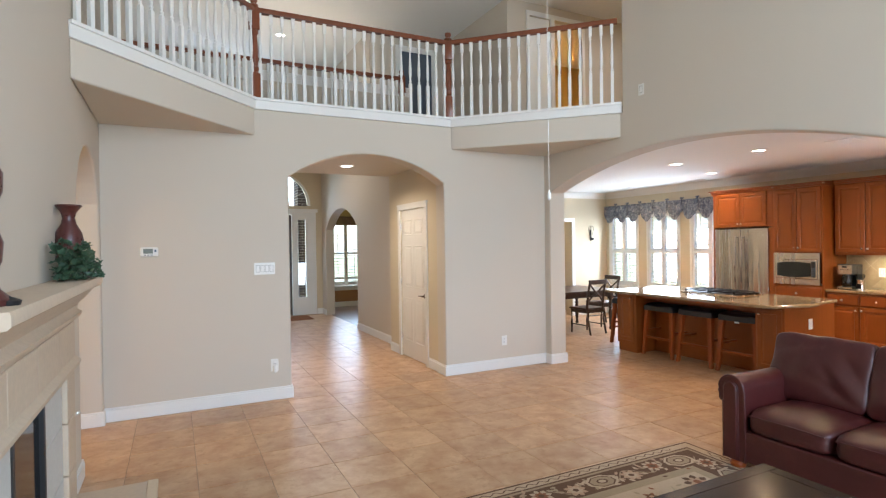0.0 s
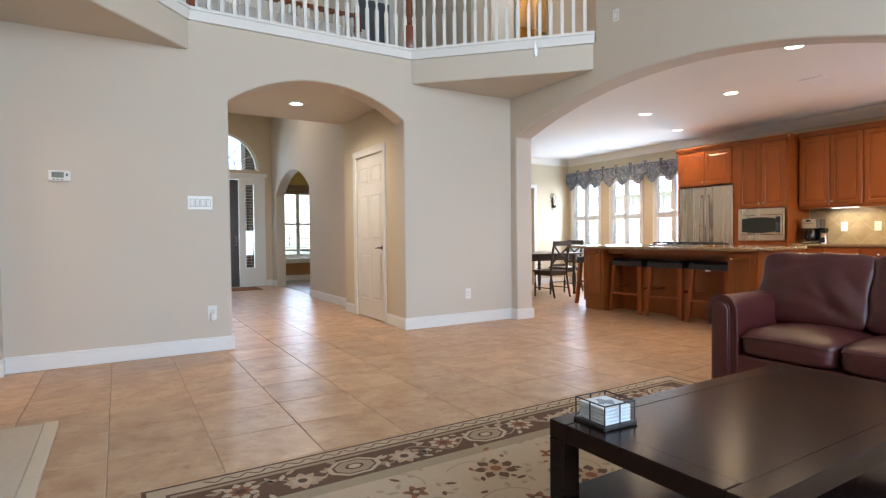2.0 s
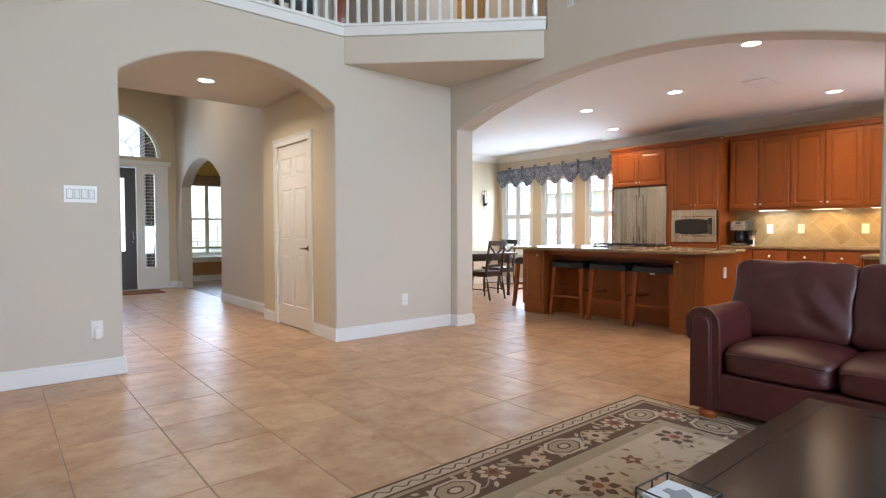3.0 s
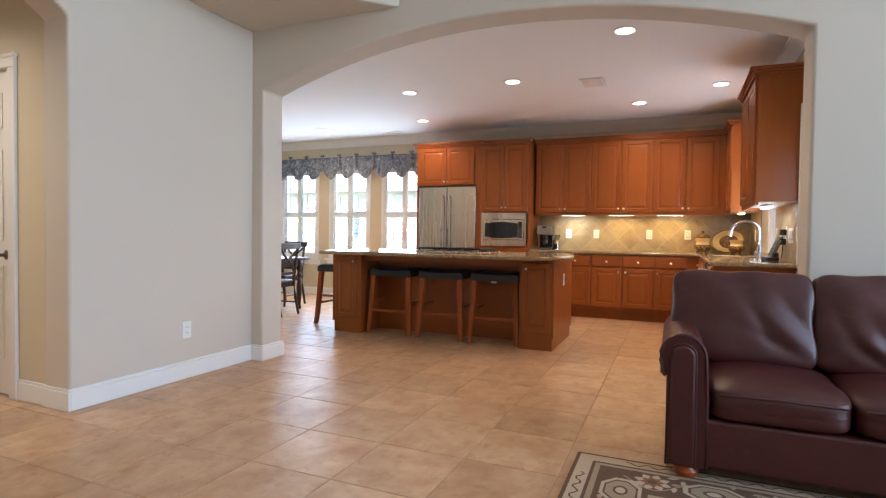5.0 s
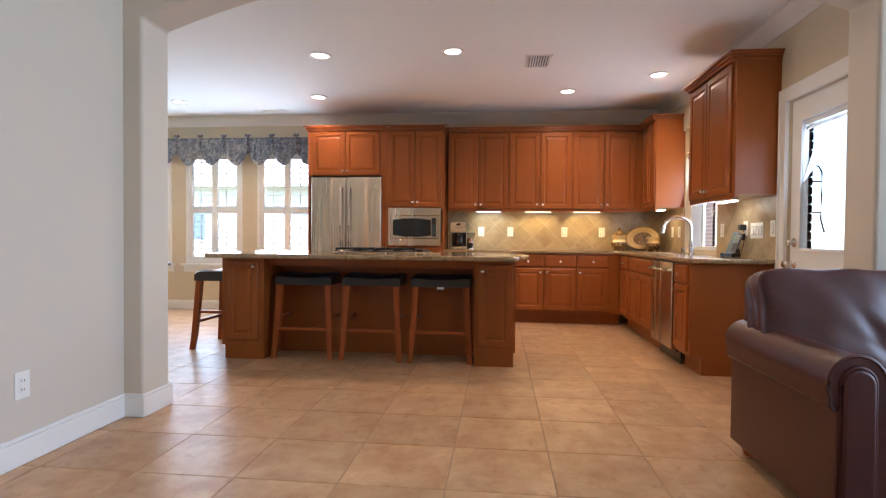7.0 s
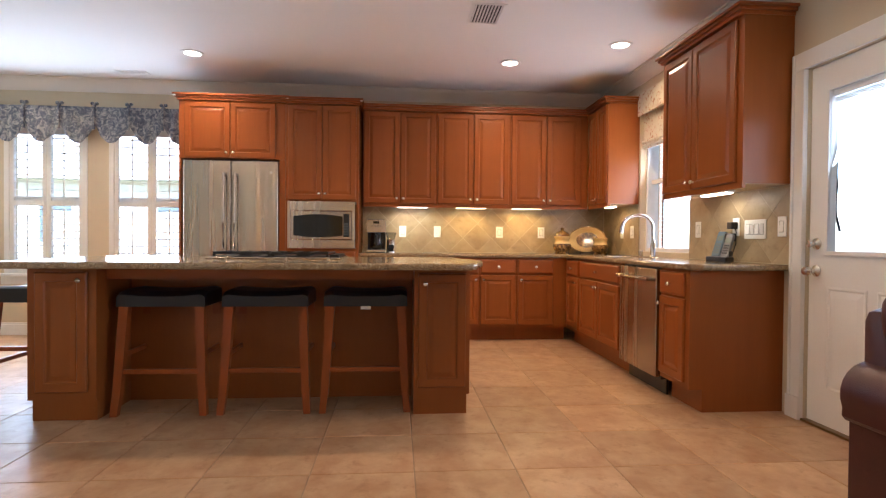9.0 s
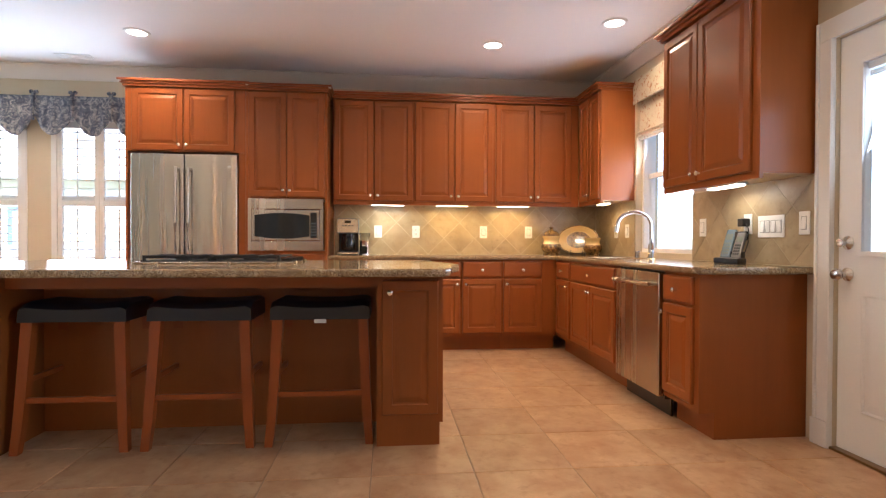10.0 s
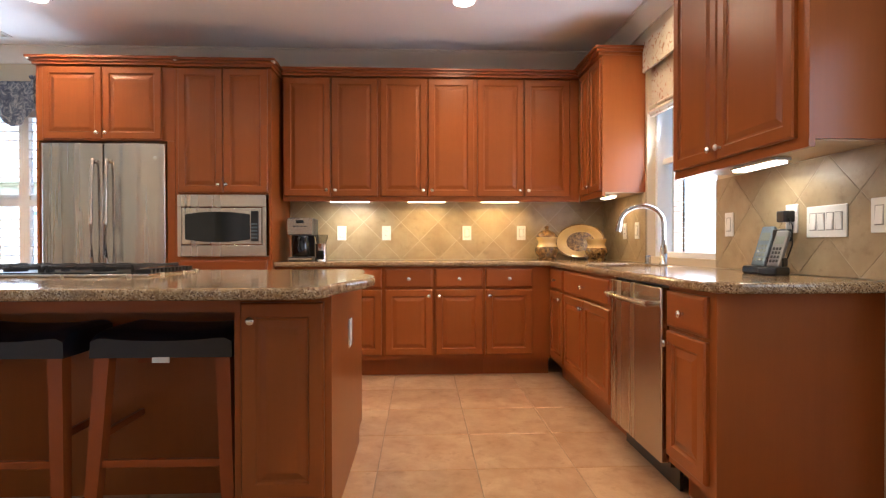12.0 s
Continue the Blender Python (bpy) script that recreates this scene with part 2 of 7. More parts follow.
def tile_material(name, dark, light, stain, spread=0.1):
    m, nt, p = nodes_of(name)
    tc, info = nt.nodes.new("ShaderNodeTexCoord"), nt.nodes.new("ShaderNodeObjectInfo")
    geo = nt.nodes.new("ShaderNodeNewGeometry")
    add = nt.nodes.new("ShaderNodeVectorMath")
    add.operation = "MULTIPLY_ADD"
    link(nt, info.outputs["Random"], add.inputs[0])
    add.inputs[1].default_value = (37, 91, 13)
    link(nt, geo.outputs["Position"], add.inputs[2])
    vec = add.outputs[0]
    a, b, f = noise_tex(nt, vec, 5.0, 6, 0.62, 0.25), noise_tex(nt, vec, 14.0, 6, 0.68, 0.15), noise_tex(nt, vec, 70, 4)
    c = ramp(nt, a, [(0.30, dark), (0.52, c_mid(dark, light)), (0.72, light)])
    c = mix(nt, ramp(nt, b, [(0.55, (0, 0, 0)), (0.78, (0.8, 0.8, 0.8))]), c, stain)
    h, mr = nt.nodes.new("ShaderNodeHueSaturation"), nt.nodes.new("ShaderNodeMapRange")
    mr.inputs["To Min"].default_value, mr.inputs["To Max"].default_value = 1 - spread, 1 + spread
    link(nt, info.outputs["Random"], mr.inputs[0])
    link(nt, mr.outputs[0], h.inputs["Value"])
    link(nt, c, h.inputs["Color"])
    link(nt, h.outputs[0], p.inputs["Base Color"])
    r = nt.nodes.new("ShaderNodeMapRange")
    r.inputs["To Min"].default_value, r.inputs["To Max"].default_value = 0.24, 0.46
    link(nt, b, r.inputs[0])
    link(nt, r.outputs[0], p.inputs["Roughness"])
    bump(nt, p, mix(nt, 0.3, a, f), 0.12, 0.004)
    return m


TILE = tile_material("ceramic_floor_tile", (0.38, 0.205, 0.098), (0.59, 0.40, 0.235), (0.29, 0.145, 0.066))
SPLASH = tile_material("backsplash_tile", (0.30, 0.22, 0.12), (0.44, 0.345, 0.205), (0.22, 0.15, 0.075), 0.045)
SPLASH_GROUT = plain("backsplash_grout", (0.47, 0.38, 0.255), 0.85, var=0.2, scale=9, relief=0.3)


def granite():
    m, nt, p = nodes_of("granite")
    vec = coords(nt)
    v = nt.nodes.new("ShaderNodeTexVoronoi")
    v.inputs["Scale"].default_value = 240
    link(nt, vec, v.inputs["Vector"])
    sep = nt.nodes.new("ShaderNodeSeparateColor")
    link(nt, v.outputs["Color"], sep.inputs[0])
    c = ramp(nt, sep.outputs[0], [(0.0, (0.07, 0.04, 0.022)), (0.16, (0.155, 0.092, 0.043)), (0.32, (0.29, 0.195, 0.095)), (0.7, (0.38, 0.275, 0.15)), (1.0, (0.52, 0.42, 0.28))])
    big = noise_tex(nt, vec, 26, 5, 0.65, 0.6)
    c = mix(nt, ramp(nt, big, [(0.46, (0, 0, 0)), (0.70, (0.8, 0.8, 0.8))]), c, (0.16, 0.092, 0.045))
    link(nt, c, p.inputs["Base Color"])
    p.inputs["Roughness"].default_value = 0.11
    p.inputs["Coat Weight"].default_value = 0.1
    return m


GRANITE = granite()


def brushed():
    m, nt, p = nodes_of("brushed_steel")
    f = noise_tex(nt, coords(nt, (1.5, 1.5, 160)), 3.0, 4)
    big = noise_tex(nt, coords(nt, (5, 5, 0.15)), 2.2, 3, 0.6)
    c = mix(nt, f, (0.46, 0.41, 0.355), (0.60, 0.54, 0.47))
    # upright bands mixed into the colour imitate streaks of reflection
    link(nt, mix(nt, 0.3, c, mix(nt, big, (0.40, 0.355, 0.31), (0.66, 0.595, 0.52))), p.inputs["Base Color"])
    p.inputs["Metallic"].default_value = 1.0
    r = nt.nodes.new("ShaderNodeMapRange")
    r.inputs["To Min"].default_value, r.inputs["To Max"].default_value = 0.2, 0.32
    link(nt, big, r.inputs[0])
    link(nt, r.outputs[0], p.inputs["Roughness"])
    p.inputs["Anisotropic"].default_value = 0.85
    p.inputs["Anisotropic Rotation"].default_value = 0.25
    tg = nt.nodes.new("ShaderNodeTangent")
    tg.direction_type, tg.axis = "RADIAL", "Z"
    link(nt, tg.outputs[0], p.inputs["Tangent"])
    bump(nt, p, f, 0.05, 0.001)
    return m


STEEL = brushed()


def leather():
    m, nt, p = nodes_of("oxblood_leather")
    vec = coords(nt)
    v = nt.nodes.new("ShaderNodeTexVoronoi")
    v.feature = "DISTANCE_TO_EDGE"
    v.inputs["Scale"].default_value = 210
    link(nt, vec, v.inputs["Vector"])
    big, mid = noise_tex(nt, vec, 3.2, 4, 0.5, 0.8), noise_tex(nt, vec, 13, 5, 0.6, 1.2)
    c = mix(nt, big, (0.042, 0.0075, 0.0075), (0.078, 0.0145, 0.0125))
    c = mix(nt, ramp(nt, mid, [(0.55, (0, 0, 0)), (0.8, (0.5, 0.5, 0.5))]), c, (0.11, 0.028, 0.023))
    link(nt, c, p.inputs["Base Color"])
    p.inputs["Roughness"].default_value = 0.36
    p.inputs["Coat Weight"].default_value, p.inputs["Coat Roughness"].default_value = 0.06, 0.25
    fold = noise_tex(nt, coords(nt, (1, 1, 2.2)), 8, 3, 0.5, 2.0)
    bump(nt, p, mix(nt, 0.35, mix(nt, 0.5, v.outputs["Distance"], mid), fold), 0.35, 0.007)
    return m


LEATHER = leather()


def toile():
    m, nt, p = nodes_of("blue_toile_fabric")
    vec = coords(nt)
    a, b = noise_tex(nt, vec, 17, 6, 0.72, 1.5), noise_tex(nt, vec, 5, 3)
    c = ramp(nt, a, [(0.40, (0.05, 0.06, 0.09)), (0.50, (0.15, 0.165, 0.20)), (0.57, (0.40, 0.40, 0.38)), (0.8, (0.52, 0.51, 0.47))])
    link(nt, mix(nt, mix(nt, b, (0, 0, 0), (0.35, 0.35, 0.35)), c, (0.14, 0.17, 0.24)), p.inputs["Base Color"])
    p.inputs["Roughness"].default_value = 0.9
    bump(nt, p, noise_tex(nt, vec, 300, 2), 0.3)
    return m


TOILE = toile()


def floral_shade():
    m, nt, p = nodes_of("cream_floral_fabric")
    vec = coords(nt)
    a = noise_tex(nt, vec, 26, 4, 0.6, 1.0)
    link(nt, ramp(nt, a, [(0.56, (0.66, 0.60, 0.46)), (0.62, (0.50, 0.25, 0.12)), (0.7, (0.30, 0.20, 0.12))]), p.inputs["Base Color"])
    p.inputs["Roughness"].default_value = 0.9
    p.inputs["Transmission Weight"].default_value = 0.15
    return m


SHADECLOTH = floral_shade()
SHADEBROWN = plain("tan_brown_cloth", (0.30, 0.20, 0.12), 0.9, var=0.25, scale=14, grain=200, relief=0.4)


def rug_field(name, a, b):
    m, nt, p = nodes_of(name)
    vec = coords(nt)
    big, fine = noise_tex(nt, vec, 5, 4), noise_tex(nt, vec, 260, 3, 0.7)
    c = mix(nt, big, a, b)
    link(nt, mix(nt, 0.4, c, ramp(nt, fine, [(0.3, shade(a, 0.7)), (0.7, shade(b, 1.15))])), p.inputs["Base Color"])
    p.inputs["Roughness"].default_value = 1.0
    bump(nt, p, fine, 0.6, 0.004)
    return m


RUG_CREAM = rug_field("rug_cream_wool", (0.43, 0.32, 0.21), (0.53, 0.405, 0.28))
RUG_BROWN = rug_field("rug_brown_wool", (0.10, 0.050, 0.025), (0.145, 0.075, 0.038))
RUG_TAN = rug_field("rug_tan_wool", (0.30, 0.215, 0.13), (0.38, 0.28, 0.18))
RUG_RUST = rug_field("rug_rust_wool", (0.20, 0.075, 0.030), (0.27, 0.11, 0.048))
RUG_SAGE = rug_field("rug_sage_wool", (0.30, 0.225, 0.135), (0.38, 0.30, 0.19))
RUG_ROSE = rug_field("rug_rose_wool", (0.40, 0.25, 0.15), (0.48, 0.33, 0.22))

# ---- building helpers ----
def thing(name, m, label, category, group="", kind=""):
    """An empty at a thing's base, which carries its parts."""
    ob = new(name)
    ob.empty_display_size = 0.05
    ob.matrix_basis = m
    return tagged(ob, label, category, group, kind)


def solid(name, bm, material, smooth=False):
    me = bpy.data.meshes.new(name)
    bmesh.ops.recalc_face_normals(bm, faces=bm.faces)
    bm.to_mesh(me)
    bm.free()
    for mt in material if isinstance(material, (list, tuple)) else (material,):
        me.materials.append(mt)
    if smooth:
        for p in me.polygons:
            p.use_smooth = True
        me.set_sharp_from_angle(angle=radians(38))
    return new(name, me)


def part(name, bm, material, parent, label="", smooth=False):
    ob = solid(name, bm, material, smooth)
    ob.parent = parent
    return tagged(ob, label)


def setting(name, bm, material, label, category="", smooth=False):
    return tagged(solid(name, bm, material, smooth), label, category, "", "structure")


def box(bm, x0, y0, z0, x1, y1, z1, r=0.0, mat=0):
    b = bmesh.ops.create_cube(bm, size=1, matrix=Matrix.Translation(((x0 + x1) / 2, (y0 + y1) / 2, (z0 + z1) / 2)) @ Matrix.Diagonal((abs(x1 - x0), abs(y1 - y0), abs(z1 - z0), 1)))
    vs = b["verts"]
    fs = {f for v in vs for f in v.link_faces}
    for f in fs:
        f.material_index = mat
    if r:
        es = {e for v in vs for e in v.link_edges}
        out = bmesh.ops.bevel(bm, geom=list(es), offset=r, segments=2, affect="EDGES", profile=0.5)
        for f in out["faces"]:
            f.material_index = mat
    return bm


def boxes(*rows, r=0.0):
    bm = bmesh.new()
    for row in rows:
        box(bm, *row, r=r)
    return bm


def prism(bm, pts, a, b, axis="z", mat=0):
    """Extrudes a flat outline between two heights along an axis. pts: (x, y) for z, (y, z) for x, (x, z) for y."""
    def place(p, h):
        return {"z": (p[0], p[1], h), "x": (h, p[0], p[1]), "y": (p[0], h, p[1])}[axis]
    lo, hi = [bm.verts.new(place(p, a)) for p in pts], [bm.verts.new(place(p, b)) for p in pts]
    n = len(pts)
    fs = [bm.faces.new(lo), bm.faces.new(hi[::-1])] + [bm.faces.new((lo[i], hi[i], hi[(i + 1) % n], lo[(i + 1) % n])) for i in range(n)]
    for f in fs:
        f.material_index = mat
    return bm


def lathe(bm, profile, seg=16, cx=0.0, cy=0.0, mat=0, m=None):
    rings = []
    for r, z in profile:
        ring = []
        for i in range(seg):
            a = 2 * math.pi * i / seg
            v = Vector((cx + r * math.cos(a), cy + r * math.sin(a), z))
            ring.append(bm.verts.new(m @ v if m else v))
        rings.append(ring)
    for r0, r1 in zip(rings, rings[1:]):
        for i in range(seg):
            bm.faces.new((r0[i], r0[(i + 1) % seg], r1[(i + 1) % seg], r1[i])).material_index = mat
    for ring in (rings[0], rings[-1]):
        bm.faces.new(ring).material_index = mat
    return bm


def tube(bm, pts, r, seg=8, mat=0):
    """A round bar along points."""
    pts = [Vector(p) for p in pts]
    rings = []
    for i, p in enumerate(pts):
        d = (pts[min(i + 1, len(pts) - 1)] - pts[max(i - 1, 0)]).normalized()
        q = d.to_track_quat("Z", "Y")
        rr = r[i] if isinstance(r, (list, tuple)) else r
        rings.append([bm.verts.new(p + q @ Vector((rr * math.cos(2 * math.pi * k / seg), rr * math.sin(2 * math.pi * k / seg), 0))) for k in range(seg)])
    for r0, r1 in zip(rings, rings[1:]):
        for k in range(seg):
            bm.faces.new((r0[k], r0[(k + 1) % seg], r1[(k + 1) % seg], r1[k])).material_index = mat
    bm.faces.new(rings[0]).material_index = mat
    bm.faces.new(rings[-1]).material_index = mat
    return bm


def ring_panel(bm, x0, z0, w, h, rings, y=0.0):
    """Nested rectangles facing -y: (inset, height towards the viewer), the last one capped."""
    loops = []
    for ins, d in rings:
        loops.append([bm.verts.new((x0 + u, y - d, z0 + v)) for u, v in ((ins, ins), (w - ins, ins), (w - ins, h - ins), (ins, h - ins))])
    for a, b in zip(loops, loops[1:]):
        for i in range(4):
            bm.faces.new((a[i], a[(i + 1) % 4], b[(i + 1) % 4], b[i]))
    bm.faces.new(loops[-1])
    bm.faces.new(loops[0][::-1])
    return bm


RAISED = [(0.0, 0.0), (0.0, 0.014), (0.006, 0.020), (0.050, 0.020), (0.056, 0.012), (0.064, 0.011), (0.088, 0.018), (0.094, 0.0185)]
FLATFRONT = [(0.0, 0.0), (0.0, 0.012), (0.004, 0.016), (0.012, 0.020), (0.018, 0.0205)]


def soften(ob, width, seg=3, angle=50):
    b = ob.modifiers.new("bevel", "BEVEL")
    b.width, b.segments, b.limit_method, b.angle_limit = width, seg, "ANGLE", radians(angle)
    return ob


def arc(u0, u1, z, rise, n=22):
    """Points of a flat arch from (u0, z) to (u1, z)."""
    half = abs(u1 - u0) / 2
    rad = (half * half + rise * rise) / (2 * rise)
    c, out = (u0 + u1) / 2, []
    a = math.asin(min(1, half / rad))
    for i in range(n + 1):
        t = -a + 2 * a * i / n
        s = 1 if u1 > u0 else -1
        out.append((c + s * rad * math.sin(t), z + rad * math.cos(t) - (rad - rise)))
    return out


# ---- the setting: plan in metres, kitchen towards +x, hall towards +y ----
KX, SY, HY, AX, WX, KC = 9.44, 2.125, 6.38, 5.06, -0.062, 2.735
setting("ground", boxes((-60, -60, -0.5, 70, 80, -0.16)), GRASS, "mown green lawn around the house", "ground")
setting("floor", boxes((-2.6, -3.4, -0.15, 9.64, 13.5, -0.004)), GROUT, "tan ceramic tile floor with thin grout lines", "floor")

bm = prism(bmesh.new(), [(WX - 0.04, 0), (1.665, 0), *arc(1.665, 3.535, 2.38, 0.30), (3.535, 0), (AX + 0.04, 0), (AX + 0.04, 3.08), (WX - 0.04, 3.08)], HY, HY + 0.24, "y")
soften(setting("wall_hall", bm, PAINT, "beige textured wall with a wide arched opening", "wall"), 0.018)
bm = prism(bmesh.new(), [(-3.4, 0), (2.35, 0), *arc(2.35, 6.262, 2.30, 0.345), (6.262, 0), (HY + 0.03, 0), (HY + 0.03, 3.08), (4.95, 3.08), (4.95, 5.7), (-3.4, 5.7)], AX, AX + 0.25, "x")
soften(setting("wall_kitchen_arch", bm, PAINT, "tall beige textured wall with a broad flat arch", "wall"), 0.018)
bm = prism(bmesh.new(), [(-3.4, 0), (5.03, 0), *arc(5.03, 6.28, 2.04, 0.42), (6.28, 0), (HY + 0.24, 0), (HY + 0.24, 5.7), (-3.4, 5.7)], WX - 0.23, WX, "x")
soften(setting("wall_west", bm, PAINT, "tall beige textured wall with a narrow arched opening", "wall"), 0.018)
bm = boxes((WX - 0.23, -3.4, 0, 0.7, -3.2, 5.7), (4.5, -3.4, 0, AX + 0.25, -3.2, 5.7), (0.7, -3.4, 0, 4.5, -3.2, 0.3), (0.7, -3.4, 4.6, 4.5, -3.2, 5.7))
setting("wall_south", bm, PAINT, "beige wall with tall windows", "wall")
setting("ceiling_living", boxes((WX - 0.23, -3.4, 5.7, AX + 0.25, 6.62, 5.85)), CEIL, "white painted ceiling", "ceiling")
# soffits and floor of the upper landing
soften(setting("landing_soffit_west", prism(bmesh.new(), [(WX, 4.86), (1.33, HY), (WX, HY)], 2.80, 3.08), PAINT, "beige triangular soffit below the landing", "soffit"), 0.015)
soften(setting("landing_soffit_east", prism(bmesh.new(), [(3.64, HY), (AX, 4.97), (AX, HY)], 2.80, 3.08), PAINT, "beige triangular soffit below the landing", "soffit"), 0.015)
LINE = [(WX, 4.86), (1.33, HY), (3.64, HY), (AX, 4.97)]
setting("landing_floor", prism(bmesh.new(), [(WX, 4.90), (1.31, HY + 0.03), (3.66, HY + 0.03), (AX, 5.0), (9.64, 5.0), (9.64, 10.6), (3.75, 10.6), (3.75, 7.95), (WX, 7.95)], 3.084, 3.17), plain("carpet", (0.42, 0.36, 0.29), 0.95, var=0.1, relief=0.6), "beige carpeted landing floor", "floor")
bm = bmesh.new()
for (x0, y0), (x1, y1) in zip(LINE, LINE[1:]):
    d = Vector((x1 - x0, y1 - y0, 0)).normalized()
    n = Vector((d.y, -d.x, 0))
    e0, e1 = Vector((x0, y0, 0)) - d * 0.01, Vector((x1, y1, 0)) + d * 0.01
    for off, z0, z1 in ((0.022, 3.075, 3.175), (0.040, 3.165, 3.195)):
        q = [e0 + n * off, e1 + n * off, e1 - n * 0.09, e0 - n * 0.09]
        prism(bm, [(v.x, v.y) for v in q], z0, z1)
soften(setting("trim", bm, TRIM, "white painted skirt along the landing edge", "trim"), 0.006)

# hall and foyer
setting("hall_ceiling", boxes((1.60, HY + 0.24, 2.69, 3.55, 8.28, 2.80)), PAINT, "beige hall ceiling", "ceiling")
setting("wall_hall_east", boxes((3.55, HY + 0.24, 0, 3.74, 6.98, 2.69), (3.55, 7.85, 0, 3.74, 8.30, 2.69), (3.55, 6.98, 2.13, 3.74, 7.85, 2.69), (3.69, 6.98, 0, 3.74, 7.85, 2.13)), PAINT_YELLOW, "warm beige hall wall with a door", "wall")
bm = prism(bmesh.new(), [(8.30, 0), (10.55, 0), *arc(10.55, 12.95, 2.0, 0.42), (12.95, 0), (13.5, 0), (13.5, 4.1), (8.30, 4.1)], 3.72, 3.92, "x")
soften(setting("wall_foyer_east", bm, PAINT, "beige foyer wall with an arched doorway", "wall"), 0.018)
setting("wall_foyer_step", boxes((1.60, 8.282, 2.69, 3.72, 8.32, 3.95)), PAINT, "beige wall corner", "wall")
setting("wall_hall_west", boxes((1.35, HY + 0.24, 0, 1.60, 8.5, 3.0), (0.1, 8.4, 0, 1.60, 8.5, 4.1), (0.0, 8.4, 0, 0.1, 13.5, 4.1)), PAINT, "beige hall wall", "wall")
setting("foyer_ceiling", boxes((0.0, 8.3, 3.95, 3.92, 13.5, 4.1)), CEIL, "white foyer ceiling", "ceiling")
bm = boxes((0.0, 13.30, 0, 1.72, 13.5, 2.57), (3.58, 13.30, 0, 3.92, 13.5, 2.57), (1.72, 13.30, 2.42, 3.58, 13.5, 2.57))
prism(bm, [(0.0, 2.57), *arc(1.84, 3.46, 2.571, 0.80), (3.92, 2.57), (3.92, 4.1), (0.0, 4.1)], 13.30, 13.5, "y")
setting("wall_front", bm, PAINT_YELLOW, "beige front wall with door and half-round transom", "wall")
# dining room behind the foyer arch
setting("wall_dining", boxes((3.92, 14.5, 0, 4.15, 14.7, 2.75), (5.15, 14.5, 0, 7.2, 14.7, 2.75), (4.15, 14.5, 2.27, 5.15, 14.7, 2.75), (7.0, 10.3, 0, 7.2, 14.5, 2.75), (3.92, 10.3, 0, 7.0, 10.4, 2.75), (3.72, 13.5, 0, 3.92, 14.7, 2.75)), PAINT_GOLD, "gold painted dining room wall", "wall")
setting("wall_dining_lower", boxes((4.15, 14.5, 0, 5.15, 14.7, 0.55)), PAINT_BROWN, "brown painted wall under the window", "wall")
setting("ceiling_dining", boxes((3.92, 10.3, 2.75, 7.2, 14.7, 2.85)), CEIL, "white dining room ceiling", "ceiling")
setting("plank_floor", boxes((3.83, 10.4, -0.15, 7.2, 14.7, 0.003)), PLANKS, "dark polished wood floor", "floor")
setting("dining_baseboard", boxes((3.93, 14.482, 0.003, 7.0, 14.5, 0.13)), TRIM, "white baseboard", "baseboard")
# side room west of the arch
setting("wall_side_room", boxes((-2.6, 4.2, 0, -2.5, 7.4, 2.75), (-2.6, 4.1, 0, -0.31, 4.2, 2.75), (-2.6, 7.3, 0, -0.31, 7.4, 2.75)), PAINT_GOLD, "gold painted wall of a side room", "wall")
setting("ceiling_side_room", boxes((-2.6, 4.1, 2.75, -0.31, 7.4, 2.85)), CEIL, "white ceiling", "ceiling")

# kitchen and nook
WINS = [(8.89, 9.76), (7.83, 8.67), (6.74, 7.61)]
rows = [(KX, SY - 0.2, 0, KX + 0.2, WINS[2][0], KC), (KX, 9.76, 0, KX + 0.2, 10.05, KC)]
rows += [(KX, WINS[1][1], 0, KX + 0.2, WINS[0][0], KC), (KX, WINS[2][1], 0, KX + 0.2, WINS[1][0], KC)]
for a, b in WINS:
    rows += [(KX, a, 0, KX + 0.2, b, 0.66), (KX, a, 2.25, KX + 0.2, b, KC)]
setting("wall_kitchen_east", boxes(*rows), PAINT_YELLOW, "cream yellow kitchen wall with three windows", "wall")
setting("wall_kitchen_south", boxes((AX + 0.25, SY - 0.2, 0, 5.47, SY, KC), (6.33, SY - 0.075, 0, 6.50, SY, KC), (6.50, SY - 0.2, 0, 7.59, SY, KC), (8.51, SY - 0.2, 0, KX, SY, KC), (5.47, SY - 0.2, 2.065, 6.33, SY, KC), (7.59, SY - 0.2, 0, 8.51, SY, 0.955), (7.59, SY - 0.2, 2.35, 8.51, SY, KC)), PAINT_YELLOW, "cream yellow kitchen wall with door and window", "wall")
setting("wall_nook_north", boxes((AX + 0.25, 9.85, 0, 7.66, 10.05, KC), (8.42, 9.85, 0, KX, 10.05, KC), (7.66, 9.85, 2.08, 8.42, 10.05, KC), (7.3, 11.2, 0, 8.9, 11.3, KC), (7.2, 10.05, 0, 7.3, 11.3, KC), (8.9, 10.05, 0, 9.0, 11.3, KC)), PAINT_YELLOW, "cream yellow nook wall with a doorway", "wall")
setting("wall_nook_west", boxes((AX, HY + 0.24, 0, AX + 0.25, 10.05, KC)), PAINT_YELLOW, "cream yellow nook wall", "wall")
setting("ceiling_kitchen", boxes((AX + 0.24, SY - 0.2, KC, KX + 0.2, 11.3, 3.0)), CEIL, "white painted kitchen ceiling", "ceiling")


